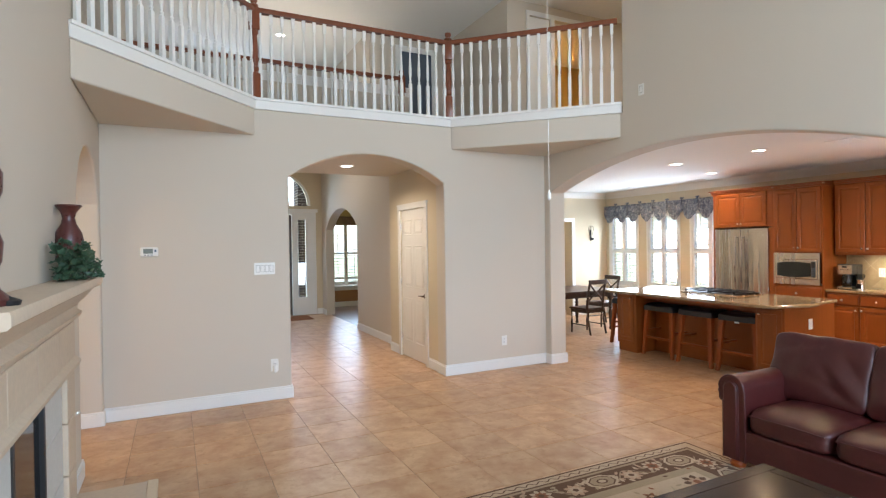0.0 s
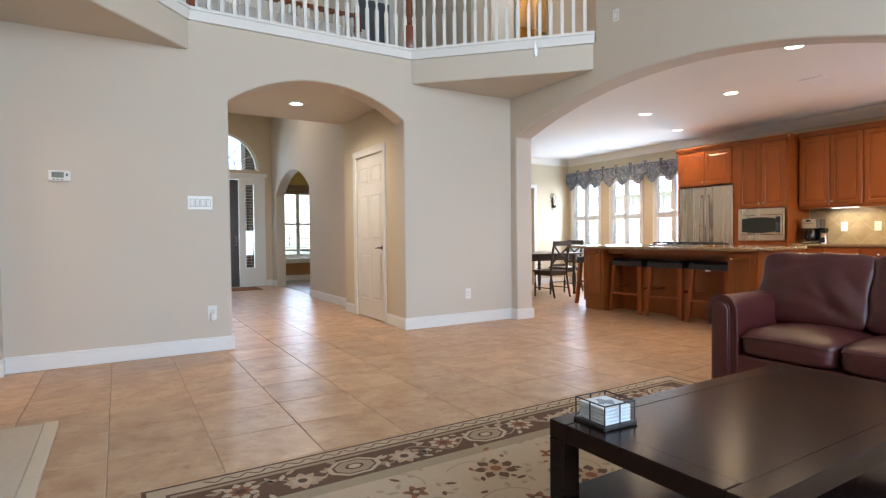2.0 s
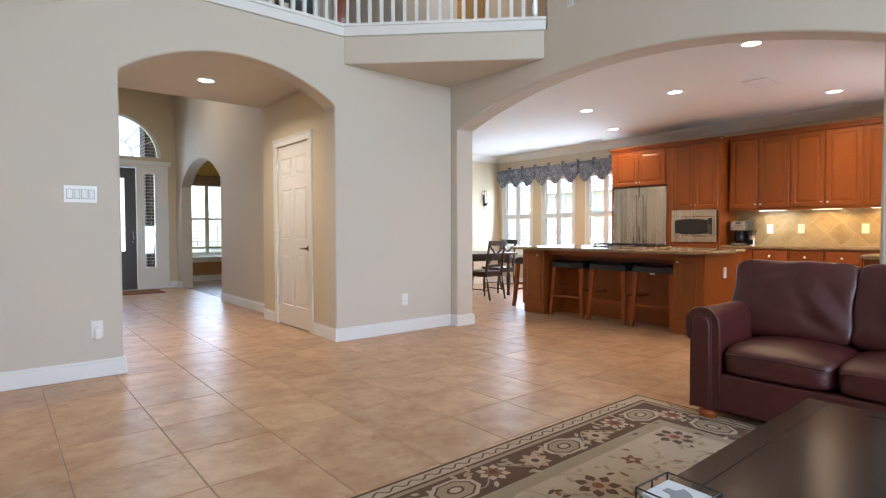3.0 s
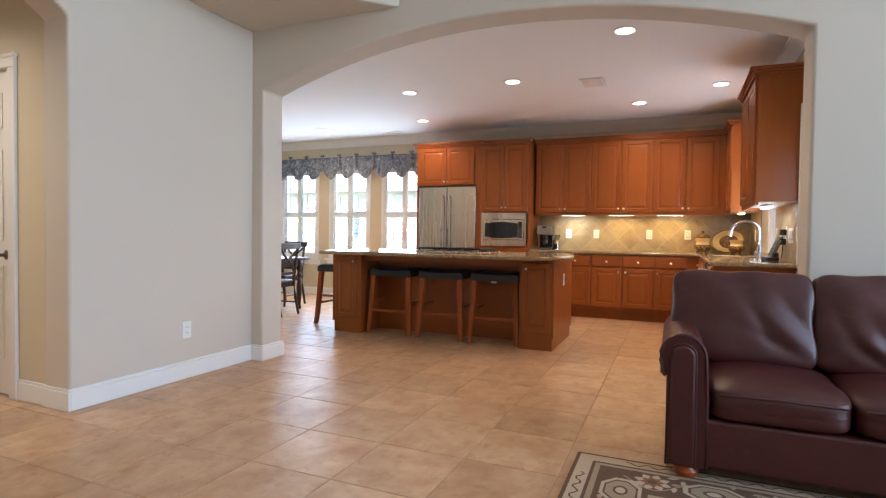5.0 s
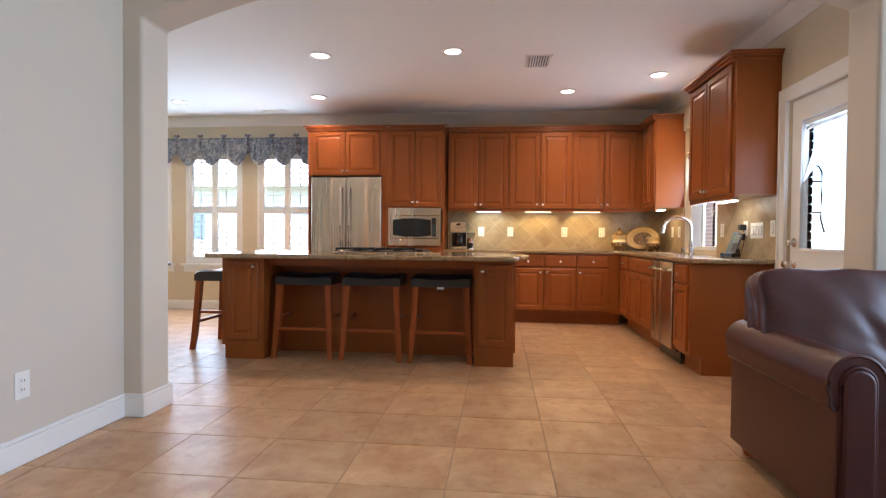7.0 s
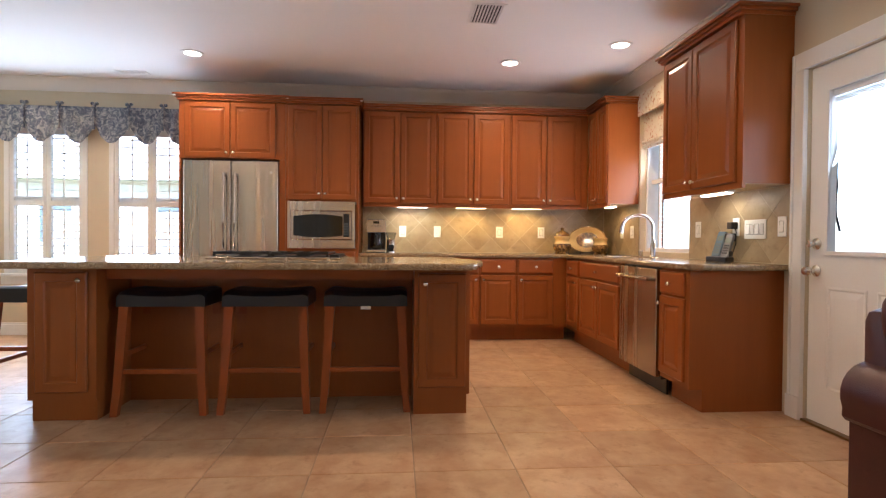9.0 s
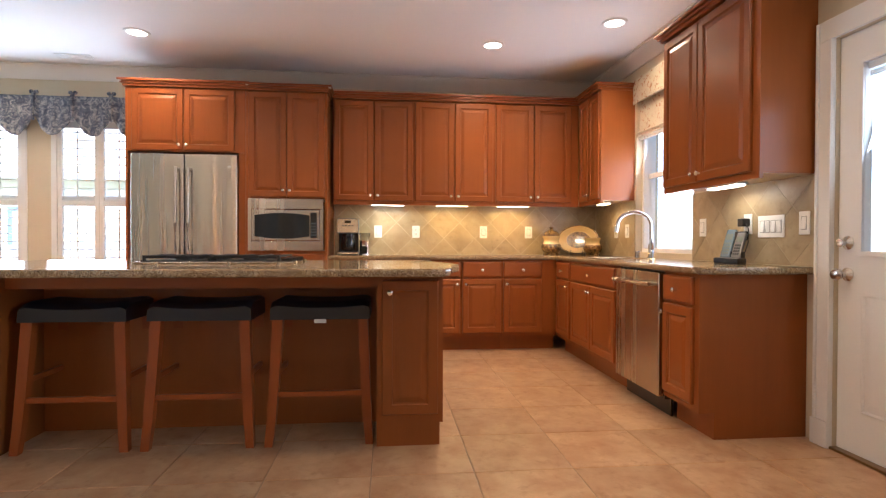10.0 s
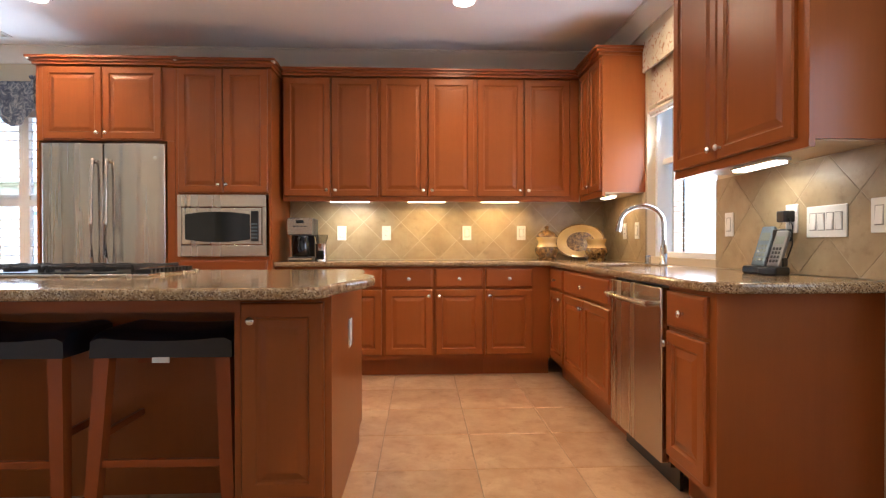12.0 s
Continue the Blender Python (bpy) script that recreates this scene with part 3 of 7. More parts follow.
def crown(bm, pts):
    """A stepped cornice along points below the kitchen ceiling; the room lies to the left of the way."""
    prof = [(0.0, -0.135), (0.012, -0.135), (0.018, -0.115), (0.03, -0.10), (0.055, -0.055), (0.075, -0.035), (0.08, -0.015), (0.095, -0.012), (0.095, 0.0), (0.0, 0.0)]
    for (x0, y0), (x1, y1) in zip(pts, pts[1:]):
        d = Vector((x1 - x0, y1 - y0, 0)).normalized()
        n = Vector((-d.y, d.x, 0))
        a = [bm.verts.new(Vector((x0, y0, KC)) + n * u + Vector((0, 0, v))) for u, v in prof]
        b = [bm.verts.new(Vector((x1, y1, KC)) + n * u + Vector((0, 0, v))) for u, v in prof]
        for i in range(len(prof)):
            j = (i + 1) % len(prof)
            bm.faces.new((a[i], a[j], b[j], b[i]))
    return bm


setting("crown_trim", crown(bmesh.new(), [(AX + 0.25, SY), (KX, SY), (KX, 9.85), (AX + 0.25, 9.85)]), CREAM, "cream crown moulding under the kitchen ceiling", "trim", True)


def baseboard(name, pts, h=0.135):
    """A baseboard along points; the room lies to the right of the way."""
    bm = bmesh.new()
    for (x0, y0), (x1, y1) in zip(pts, pts[1:]):
        d = Vector((x1 - x0, y1 - y0, 0)).normalized()
        n = Vector((d.y, -d.x, 0))
        for t, z0, z1 in ((0.016, 0.001, h - 0.02), (0.010, h - 0.02, h)):
            q = [Vector((x0, y0, 0)) - d * 0.0, Vector((x1, y1, 0)) + d * t, Vector((x1, y1, 0)) + n * t + d * t, Vector((x0, y0, 0)) + n * t]
            prism(bm, [(v.x, v.y) for v in q], z0, z1)
    return soften(setting(name, bm, TRIM, "white painted baseboard", "baseboard"), 0.004, 2)


baseboard("baseboard_hall_west", [(WX + 0.001, HY), (1.665, HY), (1.665, HY + 0.24)])
baseboard("baseboard_hall_east", [(3.535, HY + 0.24), (3.535, HY), (AX - 0.016, HY)])
baseboard("baseboard_pier", [(AX, HY), (AX, 6.262), (AX + 0.25, 6.262)])
baseboard("baseboard_west_jamb", [(WX - 0.23, 6.28), (WX, 6.28), (WX, HY)])
baseboard("baseboard_west", [(WX, 4.70), (WX, 5.03), (WX - 0.23, 5.03)])
baseboard("baseboard_hall", [(3.55, 8.30), (3.55, 7.93)])
baseboard("baseboard_hall_front", [(3.55, 6.90), (3.55, HY + 0.24)])
baseboard("baseboard_foyer", [(3.72, 10.55), (3.72, 8.30)])
baseboard("baseboard_front", [(3.58, 13.3), (3.72, 13.3), (3.72, 12.95)])
baseboard("baseboard_nook", [(KX, 9.85), (KX, 6.66)])
baseboard("baseboard_nook_north", [(8.50, 9.85), (KX, 9.85)])
baseboard("baseboard_arch_end", [(5.31, 2.35), (AX, 2.35), (AX, -3.2)])

# upper rooms behind the landing
setting("wall_loft_west", boxes((WX - 0.2, 6.62, 3.17, WX, 12.5, 5.5)), PAINT, "beige upper wall", "wall")
setting("wall_loft_north", boxes((WX, 12.3, 4.1, 3.85, 12.5, 5.5), (3.85, 9.7, 3.17, 5.30, 9.85, 5.5), (3.75, 9.7, 3.17, 3.85, 12.3, 5.5)), PAINT, "beige upper wall", "wall")
setting("wall_loft_east", boxes((5.30, 7.6, 3.17, 5.40, 12.5, 5.5)), PAINT, "beige upper wall", "wall")
setting("wall_upper_doorway", prism(bmesh.new(), [(5.40, 3.17), (5.72, 3.17), (5.72, 5.30), (6.14, 5.30), (6.14, 3.17), (6.22, 3.17), (6.22, 5.30), (6.86, 5.30), (6.86, 3.17), (9.64, 3.17), (9.64, 5.6), (5.40, 5.6)], 7.6, 7.7, "y"), PAINT, "beige upper wall with a doorway", "wall")
setting("wall_upper_room", boxes((5.4, 9.9, 3.17, 9.64, 10.0, 5.6), (9.54, 5.0, 3.17, 9.64, 10.0, 5.6), (AX + 0.25, 4.86, 3.17, 9.54, 4.94, 5.5)), PAINT_GOLD, "gold painted upper room wall", "wall")
setting("ceiling_loft", boxes((WX - 0.2, 6.62, 5.5, 9.64, 12.5, 5.65), (AX + 0.25, 4.86, 5.5, 9.64, 6.62, 5.65)), CEIL, "white painted upper ceiling", "ceiling")

# ---- doors and windows ----
def panel_door(name, m, w, h, material, label, rows, handle_x, lever, metal):
    """A panelled door leaf facing -y, hinged in its frame, with casing."""
    t = tagged(thing(name, m, label, "door"), kind="structure")
    bm = boxes((-0.075, -0.022, 0, 0.0, 0.0, h), (w, -0.022, 0, w + 0.075, 0.0, h), (-0.075, -0.022, h, w + 0.075, 0.0, h + 0.075), r=0.004)
    box(bm, -0.085, -0.028, h + 0.065, w + 0.085, 0.0, h + 0.085)
    part("casing", bm, material, t)
    bm = boxes((0.004, 0.012, 0.012, w - 0.004, 0.045, h - 0.004))
    st = 0.105
    xs = [(st, w / 2 - 0.045), (w / 2 + 0.045, w - st)] if len(rows[0]) == 2 else [(st, w - st)]
    for z0, z1 in rows:
        for a, b in xs:
            ring_panel(bm, a, z0, b - a, z1 - z0, [(0, -0.001), (0.0, 0.004), (0.010, 0.006), (0.018, -0.0005), (0.026, 0.0), (0.052, 0.006), (0.056, 0.0065)], 0.0115)
    leaf = part("leaf", bm, material, t)
    bm = bmesh.new()
    ry = Matrix.Rotation(radians(90), 4, "X")
    lathe(bm, [(0.0, 0), (0.03, 0), (0.032, 0.006), (0.02, 0.012), (0.011, 0.02), (0.011, 0.045)], 14, m=Matrix.Translation((handle_x, 0.012, 0.93)) @ ry)
    if lever:
        s = -1 if handle_x > w / 2 else 1
        tube(bm, [(handle_x, -0.032, 0.93), (handle_x + s * 0.03, -0.036, 0.932), (handle_x + s * 0.11, -0.034, 0.925)], [0.011, 0.009, 0.007])
    else:
        lathe(bm, [(0.011, 0.045), (0.026, 0.055), (0.029, 0.068), (0.022, 0.08), (0.0, 0.084)], 14, m=Matrix.Translation((handle_x, 0.012, 0.93)) @ ry)
    part("door_handle", bm, metal, leaf, "dark bronze lever handle", True)
    return t, leaf


SIX = [(0.24, 0.86), (1.02, 1.62), (1.76, 1.99)]
d1, leaf = panel_door("door_1", pose(3.55, 7.85, 0, 0, 0, -90), 0.87, 2.13, CREAM, "cream six-panel closet door, closed, with a lever", SIX, 0.80, True, BRONZE)
bm = bmesh.new()
for z in (0.25, 1.05, 1.85):
    lathe(bm, [(0.009, z), (0.009, z + 0.09)], 10, -0.004, 0.004)
part("hinge", bm, KNOB, leaf)

# back door with a glazed upper half, facing the kitchen
t = tagged(thing("door_2", pose(6.33, SY, 0, 0, 0, 180), "white outside door with a glazed upper half and raised blind", "door"), kind="structure")
part("casing", boxes((-0.10, -0.022, 0, 0.0, 0.0, 2.065), (0.86, -0.022, 0, 0.96, 0.0, 2.065), (-0.10, -0.022, 2.065, 0.96, 0.0, 2.17), (-0.095, -0.034, 0, -0.08, -0.02, 2.165), (-0.015, -0.030, 0, 0.0, -0.02, 2.065), r=0.004), TRIM, t)
part("plinth", boxes((-0.105, -0.038, 0.001, 0.0, -0.0225, 0.135), r=0.004), TRIM, t)
bm = boxes((0.004, 0.02, 0.015, 0.145, 0.06, 2.06), (0.715, 0.02, 0.015, 0.856, 0.06, 2.06), (0.145, 0.02, 0.015, 0.715, 0.06, 1.0), (0.145, 0.02, 1.90, 0.715, 0.06, 2.06))
box(bm, 0.135, 0.008, 0.975, 0.725, 0.02, 1.0, 0.003)
box(bm, 0.135, 0.008, 1.90, 0.725, 0.02, 1.925, 0.003)
box(bm, 0.125, 0.008, 0.975, 0.145, 0.02, 1.925, 0.003)
box(bm, 0.715, 0.008, 0.975, 0.735, 0.02, 1.925, 0.003)
for a, b in ((0.14, 0.40), (0.46, 0.72)):
    ring_panel(bm, a, 0.22, b - a, 0.58, [(0, -0.001), (0.0, 0.004), (0.010, 0.006), (0.020, -0.0005), (0.055, 0.006)], 0.0195)
leaf = part("leaf", bm, TRIM, t)
ob = part("pane", boxes((0.146, 0.023, 1.001, 0.714, 0.027, 1.899)), PANE, leaf)
ob.visible_shadow = False
part("blind", boxes((0.15, 0.032, 1.865, 0.71, 0.046, 1.898), *[(0.155, 0.0335, 1.832 + i * 0.009, 0.705, 0.044, 1.837 + i * 0.009) for i in range(3)]), TRIM, leaf, "raised white mini blind")
ry = Matrix.Rotation(radians(90), 4, "X")
for z, big in ((0.885, True), (1.04, False)):
    bm = lathe(bmesh.new(), [(0.0, 0), (0.033, 0), (0.034, 0.006), (0.02, 0.014), (0.012, 0.02), (0.012, 0.04), *([(0.027, 0.052), (0.031, 0.066), (0.022, 0.08), (0.0, 0.084)] if big else [(0.02, 0.042), (0.02, 0.05), (0.0, 0.052)])], 16, m=Matrix.Translation((0.062, 0.02, z)) @ ry)
    part("door_knob" if big else "deadbolt", bm, KNOB, leaf, "brushed nickel", True)
part("threshold", boxes((0.0, -0.02, 0.001, 0.86, 0.06, 0.014), r=0.003), BRASS, t)


def shutter_window(name, m, w, h, label, rail=0.47):
    """A window facing -y with white plantation shutters, louvres turned open."""
    t = tagged(thing(name, m, label, "window"), kind="structure")
    part("window_frame", boxes((0, -0.012, 0, 0.05, 0.10, h), (w - 0.05, -0.012, 0, w, 0.10, h), (0.05, -0.012, h - 0.05, w - 0.05, 0.10, h), (0.05, -0.012, 0, w - 0.05, 0.10, 0.045)), TRIM, t)
    part("window_sill", boxes((-0.05, -0.07, -0.03, w + 0.05, 0.0, 0.0), (-0.03, -0.02, -0.12, w + 0.03, 0.0, -0.03), r=0.004), TRIM, t)
    mid = h * rail
    for i, (a, b) in enumerate(((0.05, w / 2), (w / 2, w - 0.05))):
        s = part("shutter", boxes((a, 0.0, 0.045, a + 0.042, 0.03, h - 0.05), (b - 0.042, 0.0, 0.045, b, 0.03, h - 0.05), (a + 0.042, 0.0, 0.045, b - 0.042, 0.03, 0.10), (a + 0.042, 0.0, mid - 0.028, b - 0.042, 0.03, mid + 0.028), (a + 0.042, 0.0, h - 0.11, b - 0.042, 0.03, h - 0.05), r=0.003), TRIM, t)
        for z0, z1 in ((0.10, mid - 0.028), (mid + 0.028, h - 0.11)):
            n = max(3, int((z1 - z0) / 0.075))
            for k in range(n):
                zc = z0 + (k + 0.5) * (z1 - z0) / n
                bm = bmesh.new()
                box(bm, a + 0.044, -0.028, -0.0035, b - 0.044, 0.028, 0.0035)
                bmesh.ops.transform(bm, matrix=Matrix.Translation((0, 0.02, zc)) @ Matrix.Rotation(radians(4), 4, "X"), verts=bm.verts)
                part("louvre", bm, TRIM, s)
            part("tilt_rod", boxes(((a + b) / 2 - 0.005, -0.018, z0 + 0.02, (a + b) / 2 + 0.005, -0.009, z1 - 0.02)), TRIM, s)
    for k, (z0, z1) in enumerate(((0.045, h / 2), (h / 2, h - 0.05))):
        ob = part("pane", boxes((0.05, 0.085, z0, w - 0.05, 0.091, z1)), PANE, t)
        ob.visible_shadow = False
    part("sash_bar", boxes((0.05, 0.075, h / 2 - 0.02, w - 0.05, 0.10, h / 2 + 0.02), (w / 2 - 0.012, 0.08, 0.05, w / 2 + 0.012, 0.10, h - 0.05)), TRIM, t)
    return t


for i, (a, b) in enumerate(WINS):
    shutter_window("window_%d" % (i + 1), pose(KX, b, 0.66, 0, 0, -90), b - a, 1.59, "white window with open plantation shutters")
shutter_window("window_4", pose(4.15, 14.5, 0.55, 0, 0, 0), 1.0, 1.72, "white dining room window with plantation shutters", 0.12)
bm = bmesh.new()
for k in range(4):
    tube(bm, [(4.13, 14.455 - 0.008 * (k % 2), 2.20 + k * 0.055), (5.17, 14.455 - 0.008 * (k % 2), 2.20 + k * 0.055)], 0.032, 10)
tagged(solid("roman_shade", bm, SHADEBROWN, True), "raised tan and brown folded shade over the dining window", "shade")
# sink window
t = tagged(thing("window_5", pose(8.52, SY, 0.955, 0, 0, 180), "white sash window over the sink counter", "window"), kind="structure")
part("window_frame", boxes((0, 0.06, 0, 0.04, 0.17, 1.395), (0.90, 0.06, 0, 0.94, 0.17, 1.395), (0.04, 0.06, 1.355, 0.90, 0.17, 1.395), (0.04, 0.06, 0, 0.90, 0.17, 0.035), (0.04, 0.10, 0.66, 0.90, 0.15, 0.70), r=0.003), TRIM, t)
ob = part("pane", boxes((0.04, 0.12, 0.035, 0.90, 0.126, 1.355)), PANE, t)
ob.visible_shadow = False
bm = bmesh.new()
for k in range(4):
    tube(bm, [(0.02, 0.03 - 0.012 * (k % 2), 1.02 + k * 0.018), (0.47, 0.022 - 0.012 * (k % 2), 1.008 + k * 0.018), (0.92, 0.03 - 0.012 * (k % 2), 1.02 + k * 0.018)], 0.016, 8)
box(bm, 0.015, 0.028, 1.07, 0.925, 0.034, 1.38)
sh = tagged(part("roman_shade", bm, SHADECLOTH, None, "", True), "cream floral roman shade, half raised", "shade")
sh.matrix_basis = pose(8.52, SY, 0.955, 0, 0, 180)
bm = boxes((-0.01, -0.03, 1.33, 0.95, -0.012, 1.55), r=0.006)
vl = tagged(part("window_valance", bm, SHADECLOTH, None), "cream floral fabric valance over the sink window", "valance")
vl.matrix_basis = pose(8.52, SY, 0.955, 0, 0, 180)

# front door with sidelights and transom
t = tagged(thing("door_front", pose(1.72, 13.30, 0), "dark wooden front door with glass, white sidelights", "door"), kind="structure")
part("frame", boxes((0.10, 0.02, 0, 0.32, 0.12, 0.42), (0.0, 0.02, 0, 0.10, 0.12, 2.42), (0.32, 0.02, 0, 0.42, 0.12, 2.42), (0.10, 0.02, 2.25, 0.32, 0.12, 2.42), (1.43, 0.02, 0, 1.62, 0.12, 0.42), (1.30, 0.02, 0, 1.43, 0.12, 2.42), (1.62, 0.02, 0, 1.86, 0.12, 2.42), (1.43, 0.02, 2.25, 1.62, 0.12, 2.42), (0.42, 0.02, 2.36, 1.30, 0.12, 2.42), (-0.04, -0.02, 2.42, 1.90, 0.02, 2.50)), TRIM, t)
leaf = part("leaf", boxes((0.43, 0.04, 0.01, 0.60, 0.09, 2.35), (1.10, 0.04, 0.01, 1.29, 0.09, 2.35), (0.60, 0.04, 0.01, 1.10, 0.09, 0.75), (0.60, 0.04, 2.15, 1.10, 0.09, 2.35), r=0.004), CHAIRWOOD, t)
part("door_handle", tube(bmesh.new(), [(1.23, 0.035, 0.92), (1.23, -0.01, 1.0), (1.23, 0.035, 1.12)], 0.012), KNOB, leaf)
for a, b, z0, z1 in ((0.60, 1.10, 0.75, 2.15), (0.10, 0.32, 0.42, 2.25), (1.43, 1.62, 0.42, 2.25)):
    ob = part("pane", boxes((a, 0.06, z0, b, 0.066, z1)), PANE, t)
    ob.visible_shadow = False
bm = bmesh.new()
lo, hi = arc(0.12, 1.74, 2.571, 0.80), arc(0.19, 1.67, 2.60, 0.73)
prism(bm, lo + hi[::-1], 0.02, 0.10, "y")
for k in (25, 52, 90, 128, 155):
    a = radians(k)
    tube(bm, [(0.93 + 0.3 * math.cos(a), 0.06, 2.58 + 0.3 * math.sin(a)), (0.93 + 0.76 * math.cos(a), 0.06, 2.58 + 0.76 * math.sin(a))], 0.010, 6)
tube(bm, [(0.93 + 0.32 * math.cos(radians(10 * k)), 0.06, 2.58 + 0.32 * math.sin(radians(10 * k))) for k in range(19)], 0.010, 6)
part("transom", bm, TRIM, t, "white half-round transom bars")
ob = part("pane", prism(bmesh.new(), arc(0.15, 1.71, 2.58, 0.77), 0.055, 0.060, "y"), PANE, t)
ob.visible_shadow = False
mat_rug = tagged(solid("door_mat", boxes((2.0, 12.4, 0.001, 3.3, 13.1, 0.012), r=0.004), RUG_RUST), "small patterned mat inside the front door", "mat")
# nook doorway casing and loft doors
tagged(solid("nook_door_casing", boxes((8.42, 9.825, 0, 8.50, 9.85, 2.16), (7.58, 9.825, 0, 7.66, 9.85, 2.16), (7.66, 9.825, 2.08, 8.42, 9.85, 2.16), r=0.004), TRIM), "white door casing in the nook", "casing", kind="structure")
t = tagged(thing("door_4", pose(5.72, 7.60, 3.17), "white upper door standing ajar", "door"), kind="structure")
part("casing", boxes((-0.06, -0.02, 0, 0, 0, 2.13), (0.42, -0.02, 0, 0.50, 0, 2.13), (1.08, -0.02, 0, 1.14, 0, 2.13), (-0.06, -0.02, 2.13, 1.14, 0, 2.2)), TRIM, t)
part("leaf", boxes((0.0, 0.02, 0.01, 0.42, 0.06, 2.12), r=0.004), TRIM, t)
t = tagged(thing("door_5", pose(4.34, 9.70, 3.17), "dark blue-grey upper door in a white casing", "door"), kind="structure")
part("casing", boxes((-0.10, -0.03, 0, 0, 0, 2.03), (0.62, -0.03, 0, 0.72, 0, 2.03), (-0.10, -0.03, 2.03, 0.72, 0, 2.13)), TRIM, t)
part("leaf", boxes((0.0, -0.012, 0.01, 0.62, 0.0, 2.03)), plain("slate_paint", (0.10, 0.12, 0.15), 0.5), t)


# ---- landing railing ----
def baluster_mesh():
    bm = bmesh.new()
    box(bm, -0.017, -0.017, 0, 0.017, 0.017, 0.36)
    lathe(bm, [(0.019, 0.36), (0.012, 0.375), (0.018, 0.39), (0.010, 0.405), (0.019, 0.47), (0.018, 0.55), (0.011, 0.68), (0.010, 0.74), (0.017, 0.755), (0.010, 0.77), (0.016, 0.785)], 8)
    box(bm, -0.017, -0.017, 0.785, 0.017, 0.017, 0.90)
    me = bpy.data.meshes.new("baluster")
    bm.to_mesh(me)
    bm.free()
    me.materials.append(TRIM)
    return me


BALUSTER = baluster_mesh()


def newel_bm(h=1.02):
    bm = bmesh.new()
    box(bm, -0.043, -0.043, 0, 0.043, 0.043, 0.26, 0.005)
    lathe(bm, [(0.042, 0.26), (0.03, 0.28), (0.045, 0.30), (0.045, 0.32), (0.03, 0.335), (0.036, 0.40), (0.040, 0.50), (0.030, 0.62), (0.027, 0.66), (0.042, 0.68), (0.042, 0.70), (0.03, 0.715)], 14)
    box(bm, -0.043, -0.043, 0.715, 0.043, 0.043, h - 0.07, 0.005)
    lathe(bm, [(0.03, h - 0.07), (0.048, h - 0.06), (0.048, h - 0.045), (0.025, h - 0.03), (0.04, h), (0.036, h + 0.025), (0.0, h + 0.04)], 14)
    return bm


def railing(name, pts, z, label, n_each, posts, rail_mat, base=True):
    t = tagged(thing(name, pose(0, 0, z), label, "railing"), kind="structure")
    for (x0, y0), (x1, y1), n in zip(pts, pts[1:], n_each):
        a, b = Vector((x0, y0, 0)), Vector((x1, y1, 0))
        ang = math.degrees(math.atan2(y1 - y0, x1 - x0))
        ln = (b - a).length
        bm = bmesh.new()
        prism(bm, [(-0.030, 0.895), (0.030, 0.895), (0.034, 0.92), (0.026, 0.948), (0.0, 0.956), (-0.026, 0.948), (-0.034, 0.92)], 0, ln, "x")
        r = part("handrail", bm, rail_mat, t, "polished red-brown wooden handrail", True)
        r.matrix_basis = pose(x0, y0, 0, 0, 0, ang)
        for k in range(n):
            p = a.lerp(b, (k + 0.5) / n)
            o = new("baluster", BALUSTER)
            o.parent = t
            o.matrix_basis = pose(p.x, p.y, 0, 0, 0, ang)
    for x, y, ang in posts:
        o = part("newel", newel_bm(), rail_mat, t, "turned red-brown wooden newel post", True)
        o.matrix_basis = pose(x, y, 0, 0, 0, ang)
    return t


railing("landing_railing", [(WX, 4.90), (1.34, HY + 0.02), (3.63, HY + 0.02), (AX, 5.01)], 3.195, "white turned balusters under a red-brown wooden handrail", (19, 20, 17), [(1.34, HY + 0.02, 22), (3.63, HY + 0.02, -22)], RAILWOOD)
railing("stair_railing", [(WX, 7.9), (3.60, 7.9)], 3.17, "white balusters under a dark handrail over the foyer", (30,), [(3.62, 7.9, 0)], RAILWOOD)


# ---- ceiling fixtures ----
def can_light(x, y, z):
    t = thing("recessed_light", pose(x, y, z), "round recessed ceiling light, lit, white rim", "ceiling light", "recessed lights in the ceiling")
    bm = bmesh.new()
    lathe(bm, [(0.072, -0.001), (0.074, -0.010), (0.098, -0.007), (0.100, 0.0), (0.073, 0.012)], 24)
    part("rim", bm, TRIM, t, "", True)
    part("lens", lathe(bmesh.new(), [(0.0, -0.004), (0.071, -0.004), (0.071, 0.0), (0.0, 0.0)], 24), CAN_GLOW, t, "glowing lens")
    return t


first = can_light(*CANS[0], KC)
for cx, cy in CANS[1:]:
    copy_thing(first, pose(cx, cy, KC))
copy_thing(first, pose(2.62, 7.43, 2.69))
copy_thing(first, pose(2.35, 10.6, 5.5))


